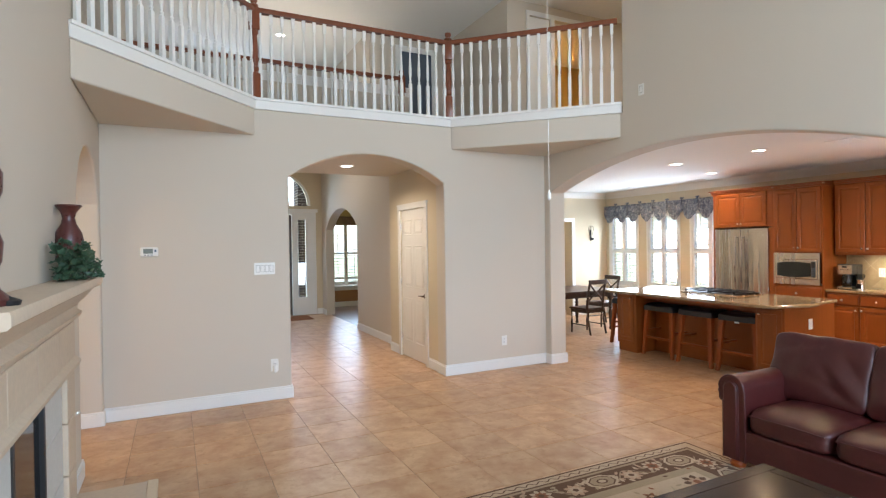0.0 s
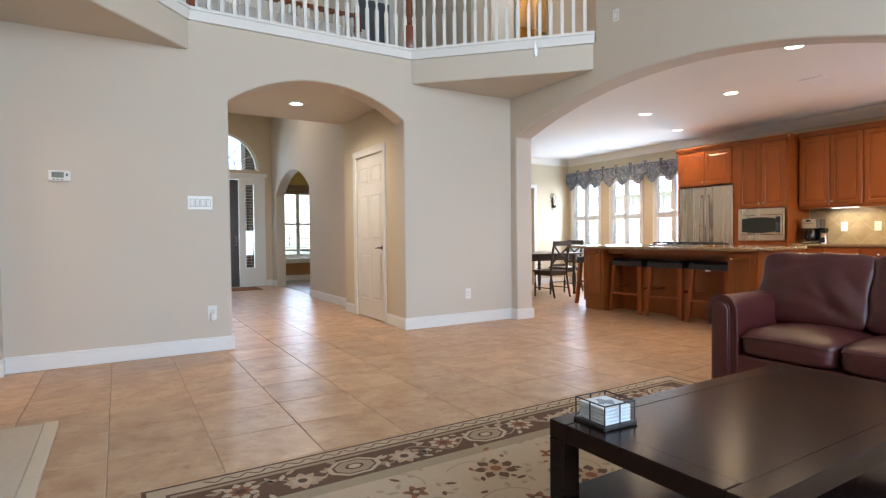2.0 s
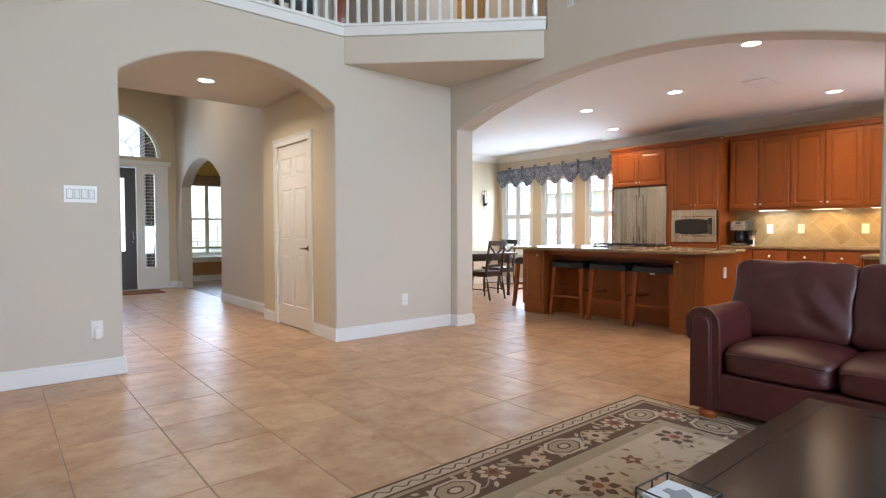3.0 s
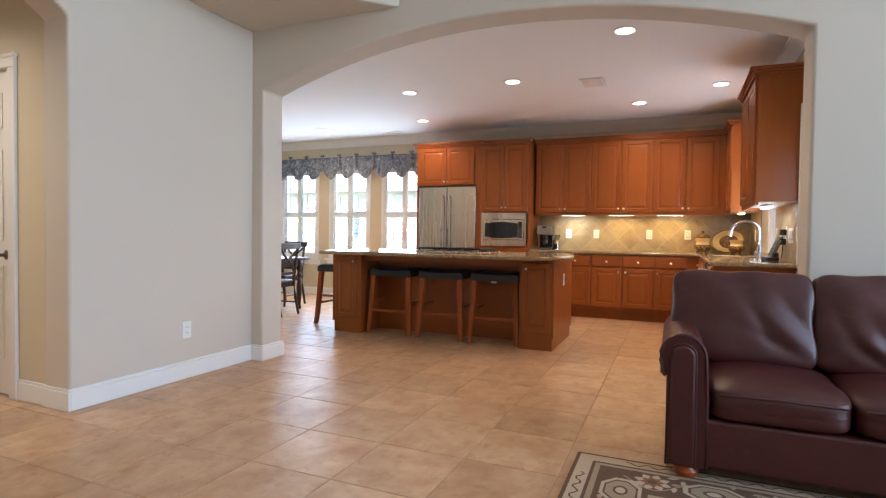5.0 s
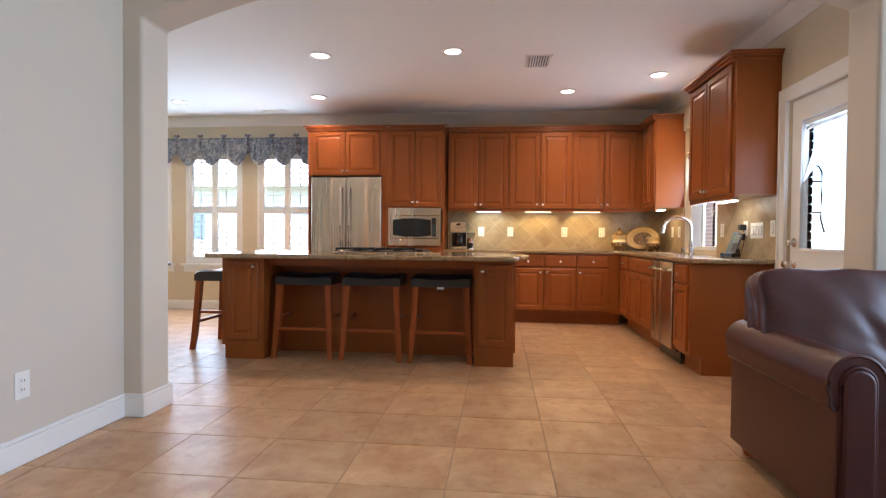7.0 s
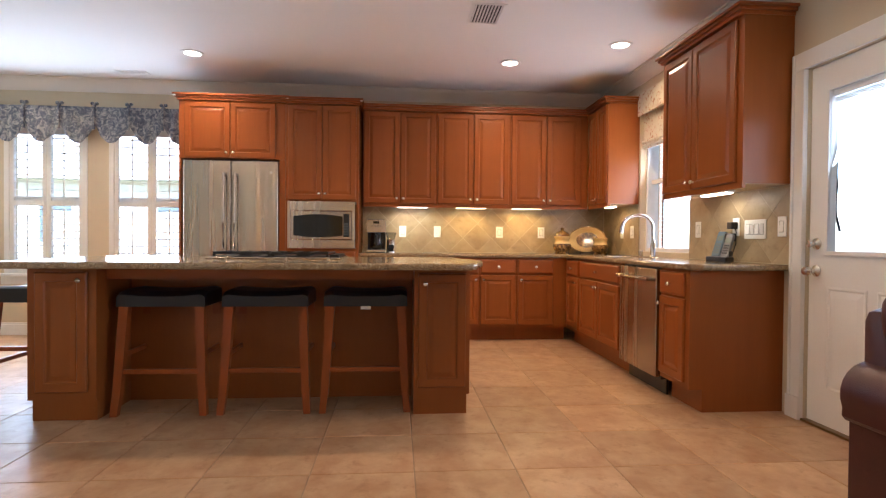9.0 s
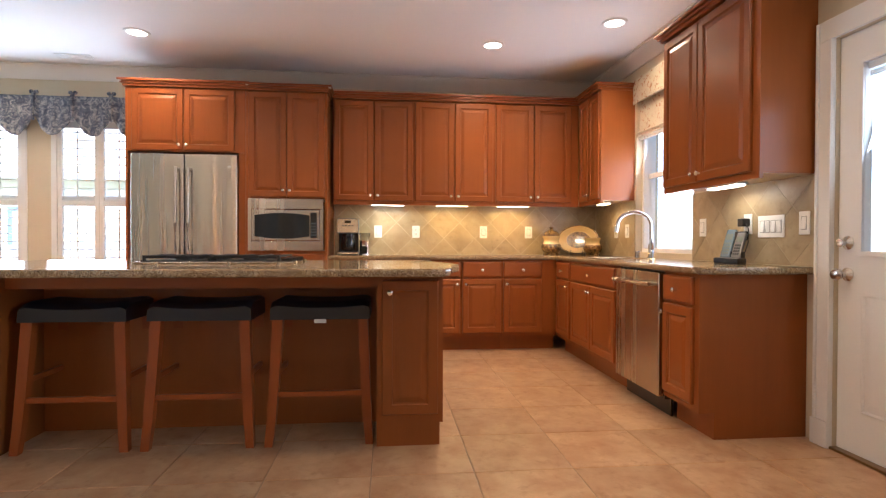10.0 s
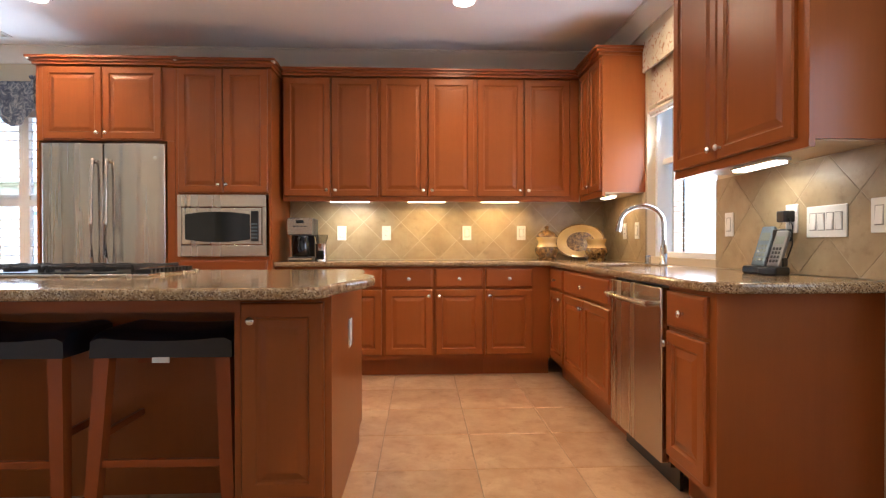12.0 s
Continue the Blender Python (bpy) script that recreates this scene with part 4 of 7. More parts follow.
def ceiling_vent(x, y, rz, sx=0.32, sy=0.17):
    t = thing("ceiling_vent", pose(x, y, KC, 0, 0, rz), "white metal ceiling vent with slats", "vent", "ceiling vents")
    part("frame", boxes((-sx / 2, -sy / 2, -0.008, sx / 2, -sy / 2 + 0.022, 0), (-sx / 2, sy / 2 - 0.022, -0.008, sx / 2, sy / 2, 0), (-sx / 2, -sy / 2 + 0.022, -0.008, -sx / 2 + 0.022, sy / 2 - 0.022, 0), (sx / 2 - 0.022, -sy / 2 + 0.022, -0.008, sx / 2, sy / 2 - 0.022, 0), r=0.002), TRIM, t)
    # black sheet in place of the unlit duct behind the slats
    part("backing", boxes((-sx / 2 + 0.02, -sy / 2 + 0.02, -0.0015, sx / 2 - 0.02, sy / 2 - 0.02, 0)), BLACK, t)
    n = 9
    for k in range(n):
        xx = -sx / 2 + 0.03 + (sx - 0.06) * k / (n - 1)
        bm = boxes((-0.010, -sy / 2 + 0.022, -0.001, 0.010, sy / 2 - 0.022, 0.001))
        bmesh.ops.transform(bm, matrix=Matrix.Translation((xx, 0, -0.006)) @ Matrix.Rotation(radians(35), 4, "Y"), verts=bm.verts)
        part("slat", bm, TRIM, t)


ceiling_vent(7.35, 3.87, 90, 0.25, 0.36)
ceiling_vent(9.12, 7.22, 90, 0.30, 0.13)


# ---- kitchen cabinets; each is built facing -y and turned ----
def knob(parent, x, z, y=-0.02):
    bm = lathe(bmesh.new(), [(0.0, 0), (0.007, 0), (0.006, 0.012), (0.013, 0.018), (0.0145, 0.024), (0.010, 0.029), (0.0, 0.031)], 12, m=Matrix.Translation((x, y, z)) @ Matrix.Rotation(radians(90), 4, "X"))
    return part("knob", bm, KNOB, parent, "small brushed nickel knob", True)


def front(t, x, z, w, h, kind="door", kx=None, kz=None):
    bm = ring_panel(bmesh.new(), x, z, w, h, RAISED if kind == "door" else FLATFRONT)
    d = part(kind, bm, CHERRY if kind == "door" else CHERRY_H, t)
    if kx is not None:
        knob(d, kx, kz)
    return d


def wall_cabinet(m, w, h, depth, doors, label, crown_top=True, left_end=False, right_end=False):
    """doors: (x, width, knob side)."""
    t = thing("wall_cabinet", m, label, "cabinet", "wall cabinets of the kitchen")
    part("body", boxes((0, 0, 0, w, depth, h), (0, -0.002, -0.028, w, 0.02, 0.0)), CHERRY, t)
    part("underside", boxes((0.02, 0.022, -0.004, w - 0.02, depth - 0.004, 0.0)), MAPLE, t, "pale unstained underside")
    for x, dw, side in doors:
        front(t, x, 0.012, dw, h - 0.024, "door", x + (dw - 0.03 if side > 0 else 0.03), 0.06)
    if crown_top:
        bm = bmesh.new()
        x0, x1 = (-0.045 if left_end else 0), (w + 0.045 if right_end else w)
        for a, b, e in ((0.0, 0.022, 0.012), (0.022, 0.042, 0.028), (0.042, 0.060, 0.045)):
            box(bm, -e if left_end else 0, -e - 0.02, h + a, w + e if right_end else w, depth, h + b, 0.003)
        part("crown", bm, CHERRY_H, t)
    return t


EAST = -90
# over the refrigerator, then the tall microwave unit, then the row over the counter
t = thing("refrigerator_cabinet", pose(8.85, 6.64, 0, 0, 0, EAST), "cherry wood cabinet framing the refrigerator", "cabinet")
part("body", boxes((0, 0, 1.835, 1.005, 0.59, 2.40)), CHERRY, t)
part("side_panel", boxes((0.945, 0.0, 0, 1.005, 0.59, 1.833)), CHERRY, t)
part("side_panel", boxes((-0.02, 0.0, 0, -0.001, 0.59, 2.40)), CHERRY, t)
front(t, 0.035, 1.845, 0.435, 0.545, "door", 0.44, 1.89)
front(t, 0.475, 1.845, 0.435, 0.545, "door", 0.505, 1.89)
bm = bmesh.new()
for a, b, e in ((0.0, 0.022, 0.012), (0.022, 0.042, 0.028), (0.042, 0.062, 0.045)):
    box(bm, -0.02 - e, -e - 0.02, 2.40 + a, 1.005 + e, 0.58, 2.40 + b, 0.003)
part("crown", bm, CHERRY_H, t)
for x in (-0.045, 1.03):
    part("crown_corner", boxes((x - 0.012, -0.060, 2.43, x + 0.012, -0.02, 2.455), r=0.004), CREAM, t, "small pale cream crown corner")

t = thing("microwave_cabinet", pose(8.85, 5.632, 0, 0, 0, EAST), "tall cherry wood cabinet around a microwave", "cabinet")
part("body", boxes((0, 0, 1.43, 0.72, 0.59, 2.40), (0, 0, 0.0, 0.72, 0.59, 0.955), (0, 0.0, 0.955, 0.022, 0.59, 1.43), (0.70, 0.0, 0.955, 0.72, 0.59, 1.43), (0.022, 0.45, 0.955, 0.70, 0.47, 1.43)), CHERRY, t)
front(t, 0.025, 1.442, 0.333, 0.945, "door", 0.33, 1.50)
front(t, 0.362, 1.442, 0.333, 0.945, "door", 0.39, 1.50)
front(t, 0.03, 0.72, 0.66, 0.21, "drawer", 0.36, 0.825)
front(t, 0.03, 0.14, 0.325, 0.56, "door", 0.325, 0.64)
front(t, 0.365, 0.14, 0.325, 0.56, "door", 0.395, 0.64)
bm = bmesh.new()
for a, b, e in ((0.0, 0.022, 0.012), (0.022, 0.042, 0.028), (0.042, 0.060, 0.045)):
    box(bm, 0, -e - 0.02, 2.395 + a, 0.72 + e, 0.58, 2.395 + b, 0.003)
part("crown", bm, CHERRY_H, t)
part("crown_corner", boxes((0.735, -0.060, 2.425, 0.76, -0.02, 2.45), r=0.004), CREAM, t, "small pale cream crown corner")

YS = [4.885, 4.107, 3.313, 2.455]
for y0, y1 in zip(YS, YS[1:]):
    w = min(y0 - y1, 0.79)
    wall_cabinet(pose(9.09, y0, 1.425, 0, 0, EAST), y0 - y1, 0.985, 0.345, [(0.012, w / 2 - 0.016, 1), (w / 2 + 0.006, w / 2 - 0.018, -1)], "cherry wood wall cabinet with two raised-panel doors", True)
# corner unit and the unit beside the back door, facing the room from the sink wall
wall_cabinet(pose(9.085, SY + 0.32, 1.425, 0, 0, 180), 0.545, 0.995, 0.318, [(0.03, 0.235, 1), (0.285, 0.245, -1)], "cherry wood corner wall cabinet", True, False, True)
wall_cabinet(pose(7.415, SY + 0.32, 1.405, 0, 0, 180), 0.967, 1.015, 0.318, [(0.014, 0.405, 1), (0.425, 0.485, -1)], "cherry wood wall cabinet beside the back door", True, True, True)


def base_cabinet(m, w, depth, cells, label, end=None):
    """cells: (x, width, with drawer, knob side, door count); end: a finished side."""
    t = thing("base_cabinet", m, label, "cabinet", "base cabinets of the kitchen")
    bm = boxes((0, 0, 0.14, w, depth, 0.872), (0, 0.085, 0.0, w, depth, 0.14))
    part("body", bm, CHERRY, t)
    for x, cw, side, n in cells:
        front(t, x, 0.707, cw, 0.148, "drawer", x + cw / 2, 0.775)
        for k in range(n):
            dw = cw / n
            s = side if n == 1 else (1 if k == 0 else -1)
            front(t, x + k * dw + 0.001, 0.175, dw - 0.002, 0.515, "door", x + k * dw + (dw - 0.03 if s > 0 else 0.03), 0.64)
    return t


BX, BY = 8.905, 2.735
base_cabinet(pose(BX, 4.905, 0, 0, 0, EAST), 0.845, 0.53, [(0.015, 0.40, 1, 1), (0.43, 0.40, -1, 1)], "cherry wood base cabinet with drawers")
base_cabinet(pose(BX, 4.06, 0, 0, 0, EAST), 0.395, 0.53, [(0.012, 0.372, 1, 1)], "cherry wood base cabinet with one drawer")
base_cabinet(pose(BX, 3.665, 0, 0, 0, EAST), 0.395, 0.53, [(0.012, 0.372, -1, 1)], "cherry wood base cabinet with one drawer")
base_cabinet(pose(BX, 3.27, 0, 0, 0, EAST), 0.535, 0.53, [(0.012, 0.372, -1, 1)], "cherry wood corner base cabinet with one drawer")
base_cabinet(pose(BX - 0.02, BY, 0, 0, 0, 180), 0.41, 0.608, [(0.02, 0.375, 1, 1)], "cherry wood base cabinet with one drawer")
base_cabinet(pose(8.475, BY, 0, 0, 0, 180), 0.995, 0.608, [(0.022, 0.925, 1, 2)], "cherry wood sink base cabinet")
t = base_cabinet(pose(6.862, BY, 0, 0, 0, 180), 0.345, 0.608, [(0.010, 0.305, -1, 1)], "cherry wood base cabinet with a finished end panel")
part("end_panel", boxes((0.345, 0.0, 0.14, 0.361, 0.608, 0.872), (0.345, 0.085, 0.0, 0.361, 0.608, 0.14)), CHERRY, t)

# dishwasher
t = thing("dishwasher", pose(7.478, BY, 0, 0, 0, 180), "stainless steel dishwasher with a bar handle", "dishwasher")
part("body", boxes((0.0, 0.01, 0.11, 0.61, 0.60, 0.868)), BLACK, t)
part("door", boxes((0.006, -0.03, 0.125, 0.604, 0.01, 0.862), r=0.006), STEEL, t, "brushed steel front")
part("toe_plate", boxes((0.01, 0.055, 0.004, 0.60, 0.07, 0.12)), BLACK, t)
bm = tube(bmesh.new(), [(0.05, -0.068, 0.79), (0.15, -0.078, 0.79), (0.305, -0.082, 0.79), (0.46, -0.078, 0.79), (0.56, -0.068, 0.79)], 0.0135, 10)
for x in (0.06, 0.55):
    tube(bm, [(x, -0.028, 0.79), (x, -0.07, 0.79)], 0.012, 8)
part("handle", bm, STEEL, t, "", True)

def rippled(a, b, y, crown_up=0.0):
    """The face of a pressed steel sheet seen from above: rounded ends and slight waves."""
    pts = [(a, y + 0.012), (a + 0.003, y + 0.005), (a + 0.009, y + 0.001)]
    for k in range(57):
        u = k / 56
        x = a + 0.014 + (b - a - 0.028) * u
        wave = 0.0026 * math.sin(x * 29 + 0.8) + 0.0011 * math.sin(x * 71 + 2.2)
        pts.append((x, y - crown_up * 4 * u * (1 - u) - wave * min(1, 8 * u, 8 * (1 - u))))
    return pts + [(b - 0.009, y + 0.001), (b - 0.003, y + 0.005), (b, y + 0.012)]


# refrigerator with two upper doors
t = thing("refrigerator", pose(8.865, 6.615, 0, 0, 0, EAST), "stainless steel french-door refrigerator with bar handles", "refrigerator")
part("body", boxes((0.0, 0.03, 0.02, 0.915, 0.56, 1.80), r=0.004), plain("grey_cabinet_metal", (0.10, 0.10, 0.10), 0.4), t)
for a, b in ((0.002, 0.455), (0.460, 0.913)):
    bm = prism(bmesh.new(), [(a, 0.03), *rippled(a, b, -0.04, 0.008), (b, 0.03)], 0.70, 1.81)
    d = part("door", bm, STEEL, t, "brushed steel door", True)
    hx = b - 0.05 if a < 0.2 else a + 0.05
    bm = tube(bmesh.new(), [(hx, -0.085, 0.78), (hx, -0.102, 0.95), (hx, -0.106, 1.2), (hx, -0.102, 1.5), (hx, -0.085, 1.69)], 0.014, 10)
    for z in (0.80, 1.67):
        tube(bm, [(hx, -0.04, z), (hx, -0.09, z)], 0.013, 8)
    part("handle", bm, STEEL, d, "", True)
part("badge", lathe(bmesh.new(), [(0.0, 0), (0.017, 0), (0.016, 0.004), (0.0, 0.005)], 16, m=Matrix.Translation((0.845, -0.041, 1.70)) @ ry), KNOB, t, "round metal badge")
part("freezer_drawer", prism(bmesh.new(), [(0.002, 0.03), *rippled(0.002, 0.913, -0.045), (0.913, 0.03)], 0.06, 0.69), STEEL, t, "", True)

# microwave built into the tall unit
t = thing("microwave", pose(8.85, 5.61, 0.957, 0, 0, EAST), "built-in stainless steel microwave with dark window", "microwave")
part("trim_kit", boxes((0.0, -0.03, 0.0, 0.665, 0.0, 0.085), (0.0, -0.03, 0.375, 0.665, 0.0, 0.468), (0.0, -0.03, 0.085, 0.03, 0.0, 0.375), (0.635, -0.03, 0.085, 0.665, 0.0, 0.375), r=0.004), STEEL, t)
d = part("door", boxes((0.033, -0.036, 0.09, 0.632, 0.0, 0.37), r=0.006), STEEL, t)
bm = prism(bmesh.new(), [(0.062, 0.15), *[(p[0], p[1]) for p in arc(0.062, 0.545, 0.318, 0.022, 10)], *[(p[0], 0.13 - (p[1] - 0.13)) for p in arc(0.545, 0.062, 0.13, 0.022, 10)]], -0.041, -0.034, "y")
part("window", bm, DARKGLASS, d, "dark glass window")
part("control_panel", boxes((0.552, -0.041, 0.115, 0.61, -0.034, 0.345), r=0.004), BLACK, d, "black control panel")
bm = bmesh.new()
for r in range(5):
    for c in range(3):
        box(bm, 0.558 + c * 0.016, -0.0425, 0.135 + r * 0.026, 0.570 + c * 0.016, -0.0405, 0.148 + r * 0.026)
part("keypad", bm, PHONEGREY, d)


# ---- worktops ----
def slab(name, pts, z0, z1, label, material=GRANITE):
    ob = tagged(solid(name, prism(bmesh.new(), pts, z0, z1), material), label, "worktop")
    return soften(ob, 0.013, 3, 40)


CT = 0.912
slab("worktop", [(BX - 0.035, 4.905), (BX - 0.035, BY + 0.07), (BX - 0.07, BY + 0.035), (6.52, BY + 0.035), (6.44, BY - 0.045), (6.435, SY + 0.002), (7.82, SY + 0.002), (7.82, SY + 0.13), (7.82, SY + 0.50), (8.42, SY + 0.50), (8.42, SY + 0.13), (7.822, SY + 0.128), (7.822, SY + 0.002), (KX - 0.002, SY + 0.002), (KX - 0.002, 4.905)], 0.874, CT, "speckled tan granite worktop, L-shaped, with a sink")
ISLAND = [(6.33, 6.62), (6.33, 4.16), (6.345, 4.09), (6.40, 4.06), (6.47, 4.055), (6.60, 4.03), (6.74, 3.975), (6.88, 3.955), (7.02, 3.97), (7.15, 4.02), (7.27, 4.055), (7.50, 4.06), (7.57, 4.07), (7.60, 4.12), (7.60, 6.62)]
slab("island_worktop", ISLAND, 0.874, CT, "speckled tan granite island worktop with shaped end")
# sink bowl
bm = bmesh.new()
box(bm, 7.80, SY + 0.11, 0.70, 7.818, SY + 0.52, 0.873)
box(bm, 8.422, SY + 0.11, 0.70, 8.44, SY + 0.52, 0.873)
box(bm, 7.818, SY + 0.11, 0.70, 8.422, SY + 0.128, 0.873)
box(bm, 7.818, SY + 0.502, 0.70, 8.422, SY + 0.52, 0.873)
box(bm, 7.818, SY + 0.128, 0.70, 8.422, SY + 0.502, 0.715)
tagged(solid("sink", bm, STEEL), "undermount stainless steel sink in the worktop", "sink")
t = thing("faucet", pose(8.06, SY + 0.085, CT), "tall chrome gooseneck kitchen faucet", "faucet")
part("base", lathe(bmesh.new(), [(0.0, 0), (0.028, 0), (0.028, 0.012), (0.022, 0.02), (0.022, 0.10), (0.018, 0.12), (0.0, 0.12)], 18), CHROME, t, "", True)
pts = [(0, 0, 0.10), (0, 0, 0.27)] + [((0.13 - 0.13 * math.cos(radians(a))) * 0.25, 0.13 - 0.13 * math.cos(radians(a)), 0.27 + 0.11 * math.sin(radians(a))) for a in range(15, 166, 15)] + [(0.066, 0.262, 0.27)]
part("spout", tube(bmesh.new(), pts, 0.014, 12), CHROME, t, "", True)
part("spray_head", tube(bmesh.new(), [(0.065, 0.259, 0.285), (0.067, 0.266, 0.25), (0.068, 0.272, 0.215)], [0.015, 0.02, 0.018], 12), CHROME, t, "", True)
part("lever", tube(bmesh.new(), [(0, 0, 0.07), (-0.03, 0.0, 0.08), (-0.045, 0.01, 0.16)], [0.012, 0.01, 0.006], 8), CHROME, t, "", True)
tagged(solid("soap_dispenser", lathe(bmesh.new(), [(0.0, CT), (0.02, CT), (0.02, CT + 0.05), (0.016, CT + 0.055), (0.0, CT + 0.056)], 16, 8.30, SY + 0.085), CHROME, True), "short chrome soap dispenser cap by the faucet", "dispenser")

# ---- island ----
t = thing("kitchen_island", pose(6.56, 6.585, 0, 0, 0, EAST), "cherry wood kitchen island with end cabinets and knee space", "island")
for x0, x1, k0, k1 in ((0.0, 0.37, 0.02, 0.37), (2.17, 2.505, 2.17, 2.49)):
    part("end_cabinet", boxes((x0, 0.0, 0.12, x1, 0.96, 0.873), (k0, 0.012, 0.0, k1, 0.96, 0.12)), CHERRY, t)
part("back_panel", boxes((0.37, 0.40, 0.0, 2.17, 0.96, 0.873)), CHERRY, t)
part("apron", boxes((0.37, 0.10, 0.80, 2.17, 0.40, 0.873)), CHERRY_H, t)
front(t, 0.045, 0.165, 0.28, 0.68, "door", 0.29, 0.80)
front(t, 2.195, 0.165, 0.285, 0.68, "door", 2.235, 0.785)
part("outlet_plate", boxes((2.505, 0.44, 0.60, 2.511, 0.515, 0.72), r=0.002), PLATE, t, "white outlet plate")

# cooktop
t = thing("cooktop", pose(6.93, 5.75, CT, 0, 0, EAST), "black and steel gas cooktop set in the granite", "cooktop")
part("tray", boxes((0, 0, 0.0, 0.86, 0.52, 0.012), r=0.004), STEEL, t)
part("well", boxes((0.03, 0.04, 0.012, 0.78, 0.48, 0.018)), BLACK, t)
for x0, x1 in ((0.04, 0.39), (0.42, 0.77)):
    bm = bmesh.new()
    for k in range(4):
        xx = x0 + (x1 - x0) * k / 3
        box(bm, xx - 0.006, 0.05, 0.034, xx + 0.006, 0.47, 0.046)
    for yy in (0.06, 0.26, 0.46):
        box(bm, x0, yy - 0.006, 0.030, x1, yy + 0.006, 0.042)
    for xx in (x0, x1):
        for yy in (0.06, 0.46):
            box(bm, xx - 0.007, yy - 0.007, 0.018, xx + 0.007, yy + 0.007, 0.034)
    part("grate", bm, IRON, t)
for x in (0.215, 0.595):
    for y in (0.16, 0.36):
        part("burner", lathe(bmesh.new(), [(0.0, 0.018), (0.045, 0.018), (0.045, 0.028), (0.03, 0.032), (0.0, 0.032)], 16, x, y), IRON, t)
bm = bmesh.new()
for k in range(12):
    box(bm, 0.785, 0.05 + k * 0.036, 0.013, 0.845, 0.068 + k * 0.036, 0.030)
part("side_vent", bm, BLACK, t)
for k in range(4):
    part("control_knob", lathe(bmesh.new(), [(0.0, 0.018), (0.018, 0.018), (0.016, 0.036), (0.0, 0.037)], 12, 0.40, 0.10 + k * 0.1), BLACK, t)


# ---- stools ----
def bar_stool(m):
    """A saddle stool; long side along x."""
    t = thing("bar_stool", m, "backless bar stool, dark padded saddle seat, red-brown legs", "stool", "bar stools at the island")
    w, d = 0.25, 0.185
    bm = bmesh.new()
    nx, ny = 16, 10
    grid = {}
    for i in range(nx + 1):
        for j in range(ny + 1):
            u, v = 2 * i / nx - 1, 2 * j / ny - 1
            ru = math.copysign(abs(u) ** 0.8, u)
            z = 0.726 + 0.018 * u * u - 0.028 * max(0, abs(v) - 0.75) / 0.25 - 0.02 * max(0, abs(u) - 0.85) / 0.15
            grid[i, j] = bm.verts.new((ru * w, v * d, z))
    for i in range(nx):
        for j in range(ny):
            bm.faces.new((grid[i, j], grid[i + 1, j], grid[i + 1, j + 1], grid[i, j + 1]))
    rim = [grid[i, 0] for i in range(nx)] + [grid[nx, j] for j in range(ny)] + [grid[i, ny] for i in range(nx, 0, -1)] + [grid[0, j] for j in range(ny, 0, -1)]
    low = [bm.verts.new((v.co.x * 1.01, v.co.y * 1.01, 0.638)) for v in rim]
    n = len(rim)
    for k in range(n):
        bm.faces.new((rim[k], rim[(k + 1) % n], low[(k + 1) % n], low[k]))
    bm.faces.new(low)
    part("seat", bm, SEATHIDE, t, "dark navy padded leather seat", True)
    for sx in (-1, 1):
        for sy in (-1, 1):
            bm = bmesh.new()
            prev = None
            for z, off, r in ((0.638, 0.0, 0.026), (0.30, 0.022, 0.024), (0.12, 0.036, 0.022), (0.0, 0.05, 0.020)):
                x, y = sx * (0.215 + off * 0.75), sy * (0.150 + off)
                ring = [bm.verts.new((x + a * r, y + b * r, z)) for a, b in ((-1, -1), (1, -1), (1, 1), (-1, 1))]
                if prev:
                    for k in range(4):
                        bm.faces.new((prev[k], prev[(k + 1) % 4], ring[(k + 1) % 4], ring[k]))
                else:
                    bm.faces.new(ring)
                prev = ring
            bm.faces.new(prev)
            part("leg", bm, STOOLWOOD, t)
    for sy, z in ((-1, 0.255), (1, 0.255)):
        part("stretcher", boxes((-0.235, sy * 0.176 - 0.010, z - 0.014, 0.235, sy * 0.176 + 0.010, z + 0.014), r=0.003), STOOLWOOD, t)
    for sx in (-1, 1):
        part("stretcher", boxes((sx * 0.227 - 0.010, -0.165, 0.335, sx * 0.227 + 0.010, 0.165, 0.362), r=0.003), STOOLWOOD, t)
    return t


stool = bar_stool(pose(6.83, 5.90, 0, 0, 0, -90))
for sx, sy, rz in ((6.83, 5.30, -90), (7.12, 6.84, 0)):
    copy_thing(stool, pose(sx, sy, 0, 0, 0, rz))
tagstool = copy_thing(stool, pose(6.83, 4.705, 0, 0, 0, -90))
part("label_tag", boxes((-0.03, -0.189, 0.620, 0.03, -0.183, 0.640)), PLATE, tagstool, "small white tag")

# ---- under-cabinet lights ----
def strip_light(m, w, warm):
    t = thing("under_cabinet_light", m, "slim under-cabinet light, lit", "lamp", "lights under the wall cabinets")
    part("housing", boxes((-w / 2, -0.035, -0.012, w / 2, 0.035, 0.0), r=0.002), TRIM, t)
    part("lens", boxes((-w / 2 + 0.012, -0.028, -0.022, w / 2 - 0.012, 0.028, -0.012), r=0.003), TUBE_GLOW_WARM if warm else TUBE_GLOW, t, "glowing lens")


for cy, warm in ((4.36, False), (3.72, True), (3.10, True)):
    strip_light(pose(9.20, cy, 1.42, 0, 0, EAST), 0.34, warm)
strip_light(pose(8.80, 2.31, 1.42, 0, 0, 180), 0.2, True)
strip_light(pose(6.95, 2.30, 1.396, 0, 0, 180), 0.32, False)


